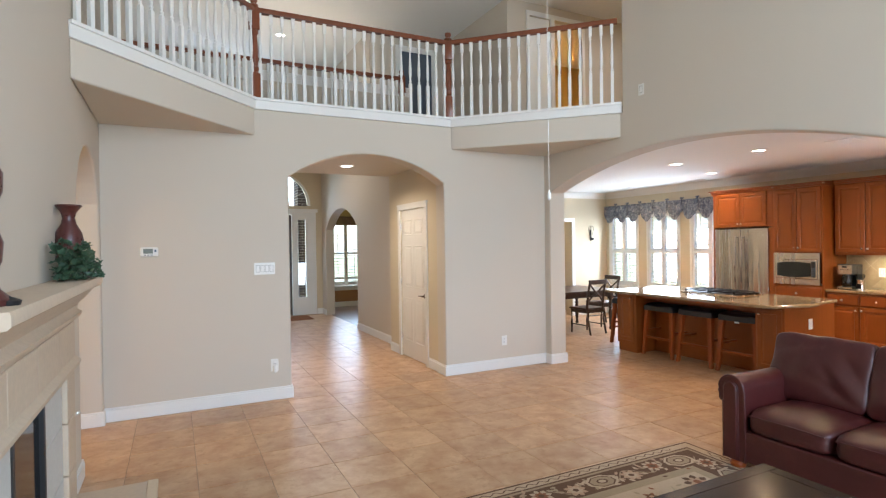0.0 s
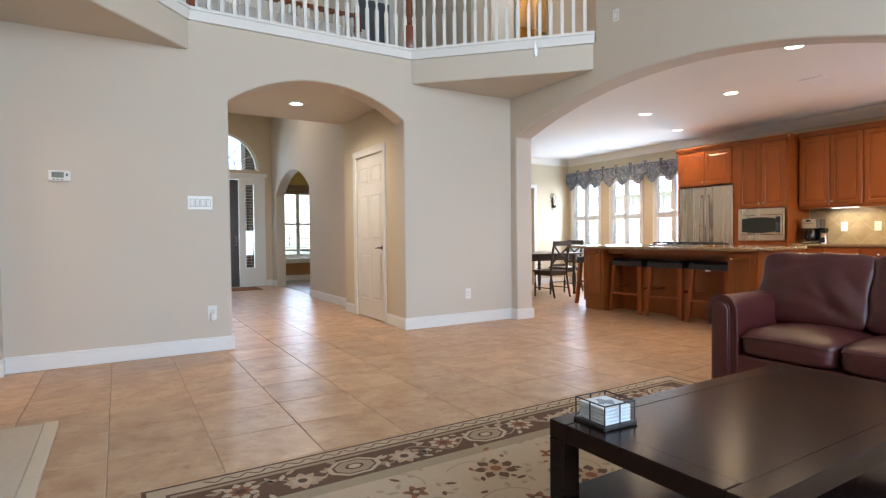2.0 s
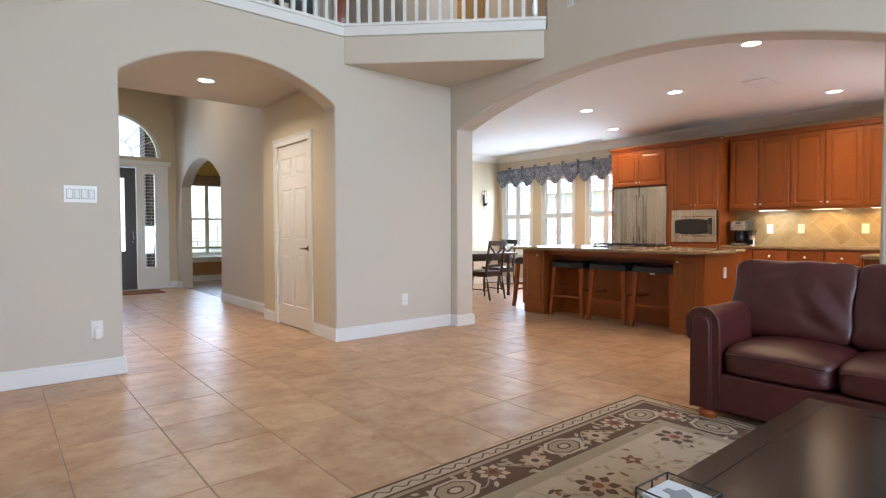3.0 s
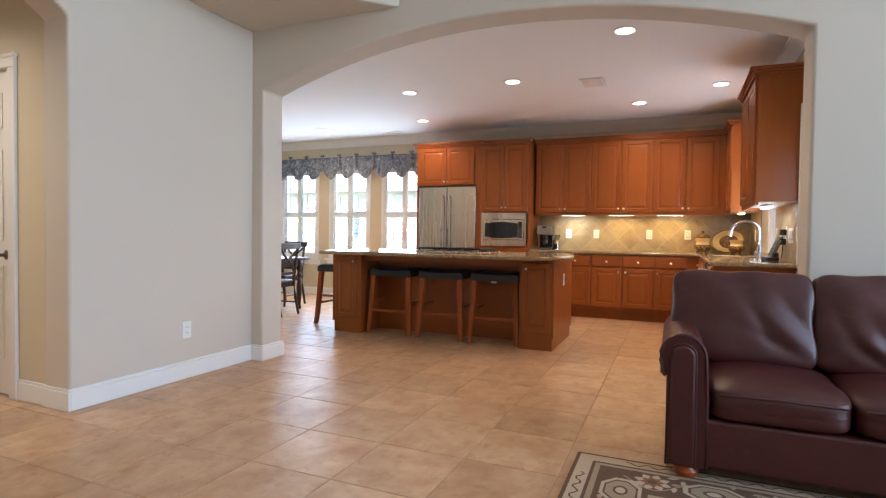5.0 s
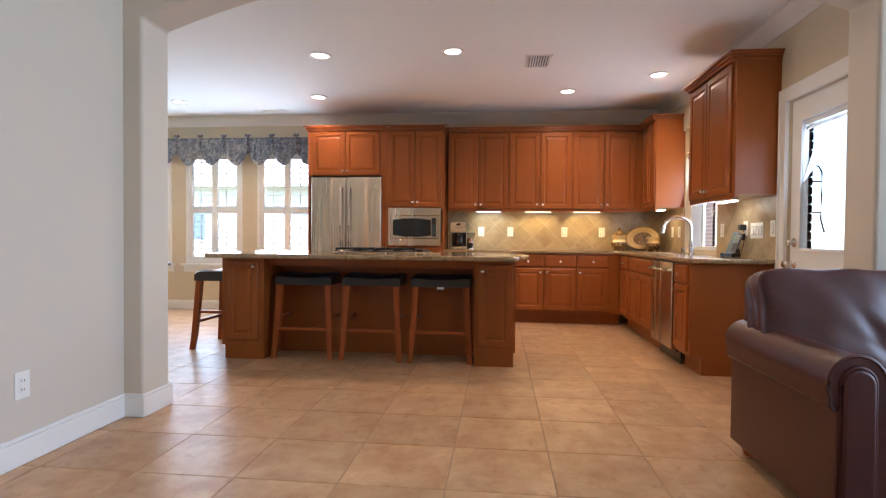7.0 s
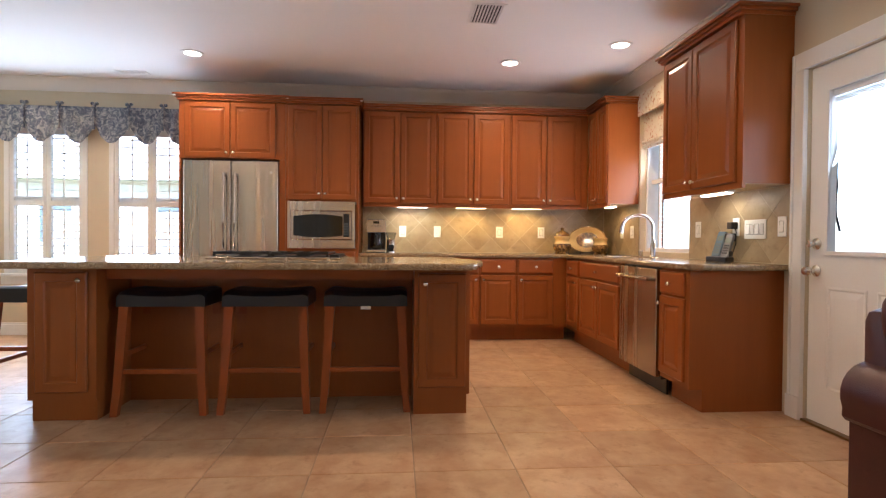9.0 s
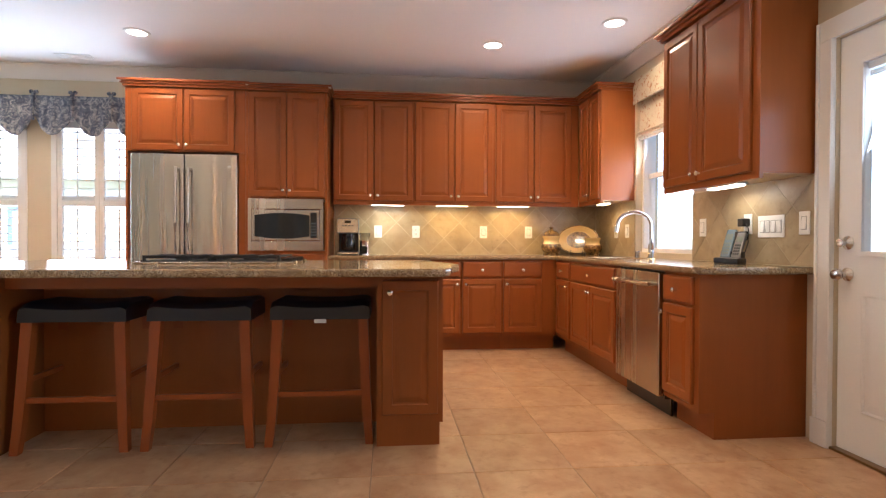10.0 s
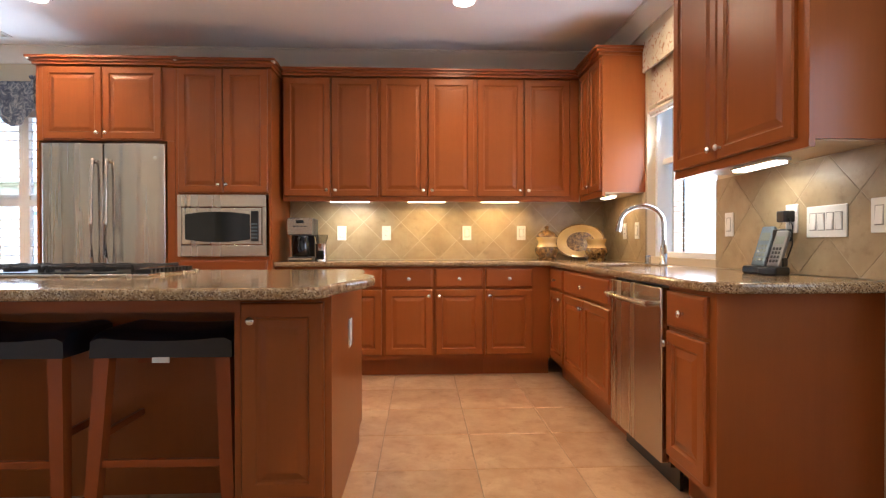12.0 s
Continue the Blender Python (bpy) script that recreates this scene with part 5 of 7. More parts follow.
# ---- plates on walls and backsplash ----
def plate(m, w, h, kind, label, name="wall_plate"):
    """A wall plate facing -y, centred on its origin. kind: how many rockers, or 0 for a duplex outlet."""
    t = thing(name, m, label, "switch" if kind else "outlet")
    part("cover", boxes((-w / 2, -0.006, -h / 2, w / 2, 0, h / 2), r=0.002), PLATE, t)
    if kind:
        for k in range(kind):
            x = (k - (kind - 1) / 2) * 0.046
            bm = boxes((-0.016, -0.010, -0.033, 0.016, -0.005, 0.033), r=0.002)
            bmesh.ops.transform(bm, matrix=Matrix.Translation((x, 0, 0)) @ Matrix.Rotation(radians(4 if k % 2 else -4), 4, "X"), verts=bm.verts)
            part("rocker", bm, TRIM, t)
            # grey sheet that stands for the shaded gap round the rocker
            part("rocker_gap", boxes((x - 0.0195, -0.0072, -0.0365, x + 0.0195, -0.0058, 0.0365)), SWITCHGAP, t)
    else:
        for z in (-0.02, 0.02):
            part("socket", boxes((-0.016, -0.009, z - 0.014, 0.016, -0.005, z + 0.014), r=0.003), TRIM, t)
            part("slot", boxes((-0.008, -0.0098, z - 0.005, -0.005, -0.0088, z + 0.005), (0.005, -0.0098, z - 0.005, 0.008, -0.0088, z + 0.005)), BLACK, t)
    return t


plate(pose(1.402, HY, 1.40), 0.21, 0.125, 4, "white four-gang rocker switch on the hall wall", "light_switch")
plate(pose(4.385, HY, 0.365), 0.078, 0.125, 0, "white duplex outlet on the beige wall", "outlet")
t = plate(pose(1.488, HY, 0.37), 0.078, 0.13, 0, "white outlet with a plugged-in night light", "outlet")
part("night_light", boxes((-0.02, -0.045, -0.075, 0.022, -0.006, 0.005), r=0.012), PLATE, t, "white plug-in")
plate(pose(AX, 4.67, 3.26, 0, 0, EAST), 0.075, 0.12, 1, "blank white plate high on the wall", "wall_plate")
for y, kind in ((4.46, 1), (4.07, 0), (3.36, 1), (2.875, 1)):
    plate(pose(KX - 0.011, y, 1.145, 0, 0, EAST), 0.078, 0.125, kind, "white plate on the tan backsplash", "outlet")
for x, kind in ((7.445, 1), (8.90, 0), (8.66, 1), (6.51, 1)):
    plate(pose(x, SY + 0.011, 1.147, 0, 0, 180), 0.075, 0.125, kind, "white plate on the tan backsplash by the sink wall", "light_switch")
plate(pose(6.764, SY + 0.011, 1.135, 0, 0, 180), 0.215, 0.128, 4, "white four-gang switch on the tan backsplash", "light_switch")
plate(pose(6.965, SY + 0.011, 1.155, 0, 0, 180), 0.075, 0.125, 0, "white outlet behind the telephones", "outlet")
t = thing("thermostat", pose(0.335, HY, 1.597), "white thermostat with a grey display", "thermostat")
part("case", boxes((-0.078, -0.026, -0.046, 0.078, 0, 0.046), r=0.012), PLATE, t)
part("display", boxes((-0.05, -0.0285, -0.016, 0.032, -0.0255, 0.030), r=0.001), SCREEN, t, "grey-green display")
for k in range(3):
    part("button", boxes((-0.045 + k * 0.028, -0.0285, -0.034, -0.027 + k * 0.028, -0.0255, -0.026), r=0.001), PHONEGREY, t)
part("button", boxes((0.045, -0.0285, -0.002, 0.062, -0.0255, 0.022), r=0.003), PHONEGREY, t)


# ---- window valance ----
def valance():
    t = thing("valance", pose(KX - 0.05, 9.80, 2.12, 0, 0, EAST), "blue and cream toile valance with scalloped hem", "valance")
    w, n, m = 3.14, 240, 8
    bm = bmesh.new()
    grid = {}
    for i in range(n + 1):
        u = i / n * w
        s = (u % 0.349) / 0.349
        scallop = abs(math.sin(math.pi * s)) ** 0.85
        for j in range(m + 1):
            v = j / m
            zlow = 0.125 - 0.205 * scallop
            z = 0.305 + (zlow - 0.305) * v
            gather = (1 - scallop) ** 3
            y = -0.035 - 0.05 * v * scallop * (0.6 + 0.4 * math.sin(u * 9)) - 0.02 * math.sin(u * 70) * (0.25 + 0.75 * v) * 0.5 - 0.03 * gather
            grid[i, j] = bm.verts.new((u, y, z))
    for i in range(n):
        for j in range(m):
            bm.faces.new((grid[i, j], grid[i + 1, j], grid[i + 1, j + 1], grid[i, j + 1]))
    ob = part("cloth", bm, TOILE, t, "", True)
    sm = ob.modifiers.new("solidify", "SOLIDIFY")
    sm.thickness = 0.004
    part("rod", tube(bmesh.new(), [(-0.02, -0.015, 0.28), (w + 0.0, -0.015, 0.28)], 0.010), IRON, t)
    for k in range(1, 9):
        x = k * 0.349
        bm = bmesh.new()
        for dx, dz, r in ((-0.022, 0.335, 0.02), (0.022, 0.335, 0.02), (0.0, 0.315, 0.016)):
            lathe(bm, [(0.0, -r), (r * 0.8, -r * 0.6), (r, 0), (r * 0.8, r * 0.6), (0.0, r)], 8, m=Matrix.Translation((x + dx, -0.055, dz)) @ Matrix.Rotation(0.5 * dx / 0.022, 4, "Y"))
        box(bm, x - 0.012, -0.085, 0.06, x + 0.012, -0.06, 0.31, 0.006)
        part("tie", bm, TOILE, t, "knotted fabric tie", True)


valance()

# ---- on the worktop ----
t = thing("coffee_maker", pose(9.13, 4.74, CT, 0, 0, EAST), "black and steel drip coffee maker with glass carafe", "coffee maker")
part("body", boxes((-0.095, 0.04, 0.0, 0.095, 0.19, 0.35), (-0.095, -0.09, 0.0, 0.095, 0.04, 0.035), (-0.095, -0.09, 0.21, 0.095, 0.04, 0.35), r=0.008), BLACK, t)
for z0, z1 in ((0.215, 0.345), (0.008, 0.028)):
    part("steel_band", boxes((-0.098, -0.094, z0, 0.098, -0.088, z1), r=0.001), STEEL, t, "brushed steel front")
part("display", boxes((-0.03, -0.097, 0.305, 0.03, -0.093, 0.33)), DARKGLASS, t)
for bx in (-0.045, -0.015, 0.015, 0.045):
    part("button", boxes((bx - 0.009, -0.097, 0.276, bx + 0.009, -0.093, 0.284), r=0.001), BLACK, t)
c = part("carafe", lathe(bmesh.new(), [(0.05, 0.036), (0.066, 0.055), (0.069, 0.10), (0.062, 0.165), (0.055, 0.185), (0.055, 0.205)], 18, 0, -0.03), DARKGLASS, t, "dark glass carafe", True)
part("handle", tube(bmesh.new(), [(0.0, -0.10, 0.19), (0.0, -0.135, 0.18), (0.0, -0.135, 0.10), (0.0, -0.098, 0.08)], 0.009), BLACK, c)
t = thing("coffee_grinder", pose(9.13, 4.585, CT, 0, 0, EAST), "small steel coffee grinder with clear hopper", "grinder")
part("base", lathe(bmesh.new(), [(0.0, 0), (0.052, 0), (0.052, 0.012), (0.046, 0.03), (0.046, 0.12), (0.05, 0.14), (0.0, 0.14)], 18), KNOB, t, "", True)
part("cup", boxes((-0.03, -0.055, 0.012, 0.03, -0.03, 0.085), r=0.006), DARKGLASS, t)
part("hopper", lathe(bmesh.new(), [(0.035, 0.14), (0.055, 0.18), (0.055, 0.215), (0.052, 0.215), (0.033, 0.145)], 18), glass("smoked_plastic", (0.75, 0.78, 0.8)), t, "", True)

def canister(m, s, lidded, label):
    t = thing("canister", m, label, "canister", "pottery in the corner")
    b = part("body", lathe(bmesh.new(), [(0.0, 0), (0.068 * s, 0), (0.070 * s, 0.012 * s), (0.060 * s, 0.018 * s), (0.078 * s, 0.038 * s), (0.089 * s, 0.065 * s), (0.086 * s, 0.085 * s), (0.078 * s, 0.098 * s)], 22), GOLDBROWN, t, "brown glazed lower half", True)
    part("shoulder", lathe(bmesh.new(), [(0.078 * s, 0.098 * s), (0.068 * s, 0.112 * s), (0.065 * s, 0.125 * s), (0.070 * s, 0.145 * s), (0.079 * s, 0.160 * s), (0.079 * s, 0.168 * s), (0.06 * s, 0.170 * s), (0.056 * s, 0.150 * s)], 22), IVORY, t, "ivory glazed shoulder", True)
    if lidded:
        part("lid", lathe(bmesh.new(), [(0.060 * s, 0.168 * s), (0.076 * s, 0.170 * s), (0.074 * s, 0.182 * s), (0.055 * s, 0.206 * s), (0.02 * s, 0.222 * s), (0.012 * s, 0.23 * s), (0.018 * s, 0.242 * s), (0.012 * s, 0.252 * s), (0.0, 0.254 * s)], 22), GOLDBROWN, t, "brown glazed lid with knob", True)
    for sx in (-1, 1):
        part("handle", tube(bmesh.new(), [(sx * 0.084 * s, 0, 0.085 * s), (sx * 0.098 * s, 0, 0.078 * s), (sx * 0.098 * s, 0, 0.056 * s), (sx * 0.084 * s, 0, 0.048 * s)], 0.007 * s, 8), GOLDBROWN, t, "", True)


canister(pose(9.19, 2.70, CT), 1.14, True, "ivory and brown glazed lidded canister")
canister(pose(9.02, 2.33, CT), 1.04, False, "ivory and brown glazed open pot beside the platter")
t = thing("platter", pose(9.20, 2.42, CT + 0.008, -14, 0, -122), "oval ivory platter with brown centre on a stand", "platter")
m = Matrix.Translation((0, 0, 0.151)) @ Matrix.Rotation(radians(90), 4, "X") @ Matrix.Diagonal((1.88, 1.35, 1.2, 1))
part("dish", lathe(bmesh.new(), [(0.0, 0.0), (0.07, 0.0), (0.078, 0.006), (0.108, 0.022), (0.112, 0.022), (0.110, 0.016), (0.075, -0.006), (0.0, -0.006)], 32, m=m), IVORY, t, "", True)
part("centre", lathe(bmesh.new(), [(0.0, 0.002), (0.064, 0.002), (0.064, 0.001), (0.0, 0.001)], 28, m=m), GOLDBROWN, t, "brown glazed centre")
part("rim_band", tube(bmesh.new(), [m @ Vector((0.108 * math.cos(math.pi * k / 24), 0.108 * math.sin(math.pi * k / 24), 0.0225)) for k in range(49)], 0.004, 6), GOLDBROWN, t, "brown rim band", True)
bm = bmesh.new()
for x in (-0.06, 0.06):
    tube(bm, [(x, 0.07, -0.008), (x, -0.04, -0.006), (x, -0.045, 0.03)], 0.003, 6)
    tube(bm, [(x, 0.07, -0.008), (x, 0.012, 0.12)], 0.003, 6)
tube(bm, [(-0.06, -0.04, 0.0), (0.06, -0.04, 0.0)], 0.003, 6)
part("stand", bm, IRON, t, "black wire stand")

def handset(m, w, h, material, label):
    t = thing("telephone", m, label, "telephone")
    part("cradle", boxes((-w * 0.75, -0.05, 0.0, w * 0.75, 0.05, 0.035), (-w * 0.6, 0.01, 0.035, w * 0.6, 0.05, 0.075), r=0.008), BLACK, t)
    bm = boxes((-w / 2, -0.013, 0.0, w / 2, 0.013, h), r=0.008)
    tilt = Matrix.Translation((0, 0.0, 0.03)) @ Matrix.Rotation(radians(-26), 4, "X")
    bmesh.ops.transform(bm, matrix=tilt, verts=bm.verts)
    hs = part("handset", bm, material, t)
    bm = boxes((-w * 0.34, -0.0145, h * 0.62, w * 0.34, -0.012, h * 0.82))
    bmesh.ops.transform(bm, matrix=tilt, verts=bm.verts)
    part("screen", bm, SCREEN, hs)
    for r in range(4):
        for c in range(3):
            bm = boxes((-w * 0.32 + c * w * 0.24, -0.0155, h * (0.12 + r * 0.11), -w * 0.16 + c * w * 0.24, -0.012, h * (0.19 + r * 0.11)), r=0.001)
            bmesh.ops.transform(bm, matrix=tilt, verts=bm.verts)
            part("key", bm, BLACK if material is not PHONEGREY else SCREEN, hs)
    return t


handset(pose(7.035, SY + 0.12, CT, 0, 0, 205), 0.062, 0.20, PHONEGREY, "blue-grey cordless telephone in a black cradle")
handset(pose(6.885, SY + 0.15, CT, 0, 0, 205), 0.055, 0.175, plain("silver_plastic", (0.15, 0.15, 0.147), 0.3, var=0.04, relief=0), "silver cordless telephone in a black cradle")
t = thing("power_adapter", pose(6.965, SY + 0.018, 1.14, 0, 0, 180), "black plug-in power adapters with a cord", "adapter")
part("plug", boxes((-0.028, -0.05, 0.0, 0.028, 0.0, 0.05), r=0.006), BLACK, t)
part("plug", boxes((-0.045, -0.055, -0.085, 0.01, 0.0, -0.03), r=0.006), BLACK, t)
part("cord", tube(bmesh.new(), [(0.03, -0.03, 0.02), (0.06, -0.035, -0.02), (0.05, -0.03, -0.10), (0.0, -0.03, -0.20), (-0.09, -0.035, -0.222), (-0.13, -0.03, -0.19), (-0.12, -0.03, -0.15), (-0.07, -0.04, -0.19)], 0.003, 6), BLACK, t)

# ---- breakfast nook ----
def turned_leg(bm, x, y, h, r=0.038):
    box(bm, x - r, y - r, h - 0.14, x + r, y + r, h, 0.003)
    lathe(bm, [(r * 0.7, 0.0), (r * 0.85, 0.03), (r * 0.6, 0.06), (r * 0.7, 0.10), (r * 0.95, 0.22), (r, 0.32), (r * 0.65, 0.40), (r * 1.05, 0.42), (r * 0.6, 0.45), (r, 0.50), (r * 0.6, 0.54), (r * 0.95, h - 0.15), (r * 0.95, h - 0.14)], 14, x, y)


t = thing("dining_table", pose(7.20, 8.50, 0), "dark wooden dining table with turned legs", "table")
part("tabletop", boxes((-0.72, -0.58, 0.715, 0.72, 0.58, 0.75), r=0.008), CHAIRWOOD, t)
part("apron", boxes((-0.62, -0.48, 0.62, 0.62, -0.455, 0.715), (-0.62, 0.455, 0.62, 0.62, 0.48, 0.715), (-0.62, -0.455, 0.62, -0.595, 0.455, 0.715), (0.595, -0.455, 0.62, 0.62, 0.455, 0.715)), CHAIRWOOD, t)
for x in (-0.60, 0.60):
    for y in (-0.47, 0.47):
        bm = bmesh.new()
        turned_leg(bm, x, y, 0.715)
        part("leg", bm, CHAIRWOOD, t, "", True)


def dining_chair(m):
    """Faces +y; its crossed back stands at -y."""
    t = thing("dining_chair", m, "dark wooden chair with a crossed X back", "chair", "chairs round the nook table")
    part("seat", boxes((-0.23, -0.20, 0.435, 0.23, 0.22, 0.465), r=0.012), CHAIRWOOD, t)
    part("apron", boxes((-0.20, -0.18, 0.375, 0.20, -0.16, 0.435), (-0.20, 0.175, 0.375, 0.20, 0.195, 0.435), (-0.205, -0.16, 0.375, -0.185, 0.175, 0.435), (0.185, -0.16, 0.375, 0.205, 0.175, 0.435)), CHAIRWOOD, t)
    for x in (-0.19, 0.19):
        part("front_leg", tube(bmesh.new(), [(x, 0.19, 0.0), (x, 0.185, 0.2), (x, 0.185, 0.435)], [0.015, 0.02, 0.022], 8), CHAIRWOOD, t)
        part("back_leg", tube(bmesh.new(), [(x, -0.27, 0.0), (x, -0.215, 0.25), (x, -0.19, 0.46), (x, -0.225, 0.75), (x, -0.27, 0.95)], [0.017, 0.02, 0.022, 0.02, 0.018], 8), CHAIRWOOD, t)
    part("top_rail", boxes((-0.215, -0.285, 0.885, 0.215, -0.255, 0.965), r=0.008), CHAIRWOOD, t)
    part("low_rail", boxes((-0.19, -0.212, 0.535, 0.19, -0.192, 0.575), r=0.004), CHAIRWOOD, t)
    for s in (-1, 1):
        part("cross_slat", tube(bmesh.new(), [(-0.18 * s, -0.203, 0.575), (-0.06 * s, -0.225, 0.70), (0.05 * s, -0.238, 0.77), (0.18 * s, -0.262, 0.885)], 0.016, 8), CHAIRWOOD, t)
    for x in (-0.19, 0.19):
        part("stretcher", tube(bmesh.new(), [(x, -0.235, 0.16), (x, 0.186, 0.16)], 0.010, 8), CHAIRWOOD, t)
    return t


chair = dining_chair(pose(7.19, 7.98, 0, 0, 0, 4))
copy_thing(chair, pose(8.05, 8.52, 0, 0, 0, 88))
copy_thing(chair, pose(6.34, 8.56, 0, 0, 0, -90))
copy_thing(chair, pose(7.24, 9.22, 0, 0, 0, 180))
t = thing("wall_sconce", pose(8.96, 9.85, 1.56), "black wrought-iron wall sconce with scrolls", "sconce")
bm = bmesh.new()
tube(bm, [(0, -0.02, 0.0), (0, -0.02, 0.44)], 0.0055, 6)
for s in (-1, 1):
    tube(bm, [(0, -0.02, 0.40), (s * 0.05, -0.02, 0.43), (s * 0.075, -0.02, 0.36), (s * 0.05, -0.02, 0.26), (0, -0.02, 0.12)], 0.0042, 6)
part("scroll", bm, IRON, t)
part("cup", lathe(bmesh.new(), [(0.0, 0.10), (0.03, 0.11), (0.045, 0.15), (0.05, 0.16)], 12, 0, -0.06), IRON, t)
part("back_plate", boxes((-0.02, -0.018, 0.10, 0.02, 0.0, 0.34), r=0.004), IRON, t)

# foyer chandelier
t = thing("chandelier", pose(3.05, 11.2, 3.95), "small dark metal chandelier in the foyer", "chandelier")
part("chain", tube(bmesh.new(), [(0, 0, 0), (0, 0, -0.28)], 0.006), IRON, t)
part("hub", lathe(bmesh.new(), [(0.0, -0.50), (0.03, -0.47), (0.06, -0.42), (0.03, -0.34), (0.02, -0.28), (0.0, -0.27)], 12), IRON, t, "", True)
for k in range(5):
    a = radians(72 * k)
    c, s = math.cos(a), math.sin(a)
    bm = tube(bmesh.new(), [(0.03 * c, 0.03 * s, -0.42), (0.12 * c, 0.12 * s, -0.46), (0.22 * c, 0.22 * s, -0.40), (0.24 * c, 0.24 * s, -0.34)], 0.008, 6)
    lathe(bm, [(0.008, -0.34), (0.03, -0.33), (0.012, -0.32), (0.012, -0.24), (0.0, -0.24)], 8, 0.24 * c, 0.24 * s)
    part("arm", bm, IRON, t)


# ---- sofa ----
def cushion(w, d, h, puff=0.03, wrinkle=0.010, seed=0, power=5.0, n=16):
    """A stuffed cushion centred on its base: rounded edges, crown and soft unevenness."""
    bm = bmesh.new()
    bmesh.ops.create_cube(bm, size=2)
    bmesh.ops.subdivide_edges(bm, edges=bm.edges[:], cuts=n, use_grid_fill=True)
    for v in bm.verts:
        x, y, z = v.co
        k = (abs(x) ** power + abs(y) ** power + abs(z) ** power) ** (1 / power)
        x, y, z = x / k, y / k, z / k
        crown_ = puff * (1 - x * x) * (1 - y * y)
        wr = wrinkle * noise.noise(Vector((x * 2.6 + seed, y * 2.6, z * 2.0)))
        v.co = Vector((x * (w / 2 + wr), y * (d / 2 + wr), h / 2 + z * h / 2 + math.copysign(crown_, z) * (1 if z > 0 else 0.2) + wr * 0.6))
    return bm


def crease(bm, w, h, folds):
    """Presses long slack folds into a back cushion's front: (x, z, slope, length, width, depth)."""
    for v in bm.verts:
        if v.co.y > 0.02:
            continue
        for fx, fz, ang, ln, wd, dp in folds:
            dx, dz = v.co.x / w - fx, v.co.z / h - fz
            u, q = dx * math.cos(ang) + dz * math.sin(ang), -dx * math.sin(ang) + dz * math.cos(ang)
            v.co.y += dp * math.exp(-(q / wd) ** 2 - (u / ln) ** 2)
    return bm


def sofa():
    """Front towards -y, along x from its visible arm at 0."""
    t = thing("sofa", pose(4.10, 3.10, 0, 0, 0, -90), "oxblood leather three-seat sofa with rolled arms", "sofa")
    L, D = 2.08, 0.90
    part("base", boxes((0.08, 0.03, 0.065, L - 0.08, D - 0.03, 0.285), r=0.015), LEATHER, t)
    part("back", boxes((0.09, 0.70, 0.07, L - 0.09, D, 0.84), r=0.05), LEATHER, t, "", True)
    for s, x in ((1, 0.0), (-1, L)):
        prof = [(0.047, 0.06), (0.047, 0.475), (0.034, 0.468), (0.020, 0.485)]
        prof += [(0.108 + 0.096 * math.cos(radians(a)), 0.556 + 0.104 * math.sin(radians(a))) for a in range(205, -16, -17)]
        prof += [(0.208, 0.46), (0.212, 0.36), (0.212, 0.06)]
        arm = soften(part("arm", prism(bmesh.new(), [(x + s * p[0], p[1]) for p in prof], 0.022, D - 0.02, "y"), LEATHER, t, "", True), 0.016, 3, 45)
        part("piping", tube(bmesh.new(), [(x + s * p[0], 0.026, p[1]) for p in prof], 0.008, 8), LEATHER, arm, "", True)
        panel = [(0.056, 0.066), (0.056, 0.555)] + [(0.108 + 0.052 * math.cos(radians(a)), 0.562 + 0.054 * math.sin(radians(a))) for a in range(170, 9, -16)] + [(0.160, 0.555), (0.163, 0.066)]
        soften(part("arm_front", prism(bmesh.new(), [(x + s * p[0], p[1]) for p in panel], 0.004, 0.024, "y"), LEATHER, arm, "padded upright arm front", True), 0.010, 3, 45)
        part("seam", tube(bmesh.new(), [(x + s * (p[0] * 1.05 - 0.005), 0.018, p[1] * 1.008) for p in panel], 0.006, 8), LEATHER, arm, "", True)
        for yy in (0.07, D - 0.10):
            part("foot", lathe(bmesh.new(), [(0.03, 0.0), (0.05, 0.012), (0.056, 0.035), (0.046, 0.056), (0.05, 0.068)], 18, x + s * 0.13, yy), STOOLWOOD, t, "turned wooden bun foot", True)
    cw = (L - 0.424) / 3
    for k in range(3):
        xc = 0.212 + cw * (k + 0.5)
        bm = cushion(cw + 0.004, 0.66, 0.165, 0.032, 0.006, k * 7.3, 7.0)
        for v in bm.verts:
            v.co.z -= 0.02 * max(0, -v.co.y / 0.33) ** 3 * (v.co.z > 0.08)
        bmesh.ops.transform(bm, matrix=Matrix.Translation((xc, 0.345, 0.283)), verts=bm.verts)
        c = part("seat_cushion", bm, LEATHER, t, "", True)
        part("piping", tube(bmesh.new(), [(xc - cw / 2 + 0.03, 0.022, 0.405), (xc, 0.016, 0.412), (xc + cw / 2 - 0.03, 0.022, 0.405)], 0.005, 6), LEATHER, c, "", True)
    folds = [(0.12, 0.46, 1.95, 0.20, 0.055, 0.013), (0.27, 0.40, 2.15, 0.20, 0.05, -0.010), (0.38, 0.50, 2.0, 0.24, 0.055, 0.012), (0.22, 0.24, 2.5, 0.22, 0.05, 0.010), (-0.2, 0.8, 0.3, 0.3, 0.06, 0.006)]
    for k, (x0, x1) in enumerate(((0.055, 0.725), (0.715, 1.365), (1.355, L - 0.055))):
        w = x1 - x0
        bm = crease(cushion(w, 0.25, 0.50, 0.0, 0.012, 31 + k * 11.7, 10.0, 34), w, 0.5, [(f[0] * (1 if k != 1 else -0.8), f[1] - 0.05 * k, *f[2:]) for f in folds])
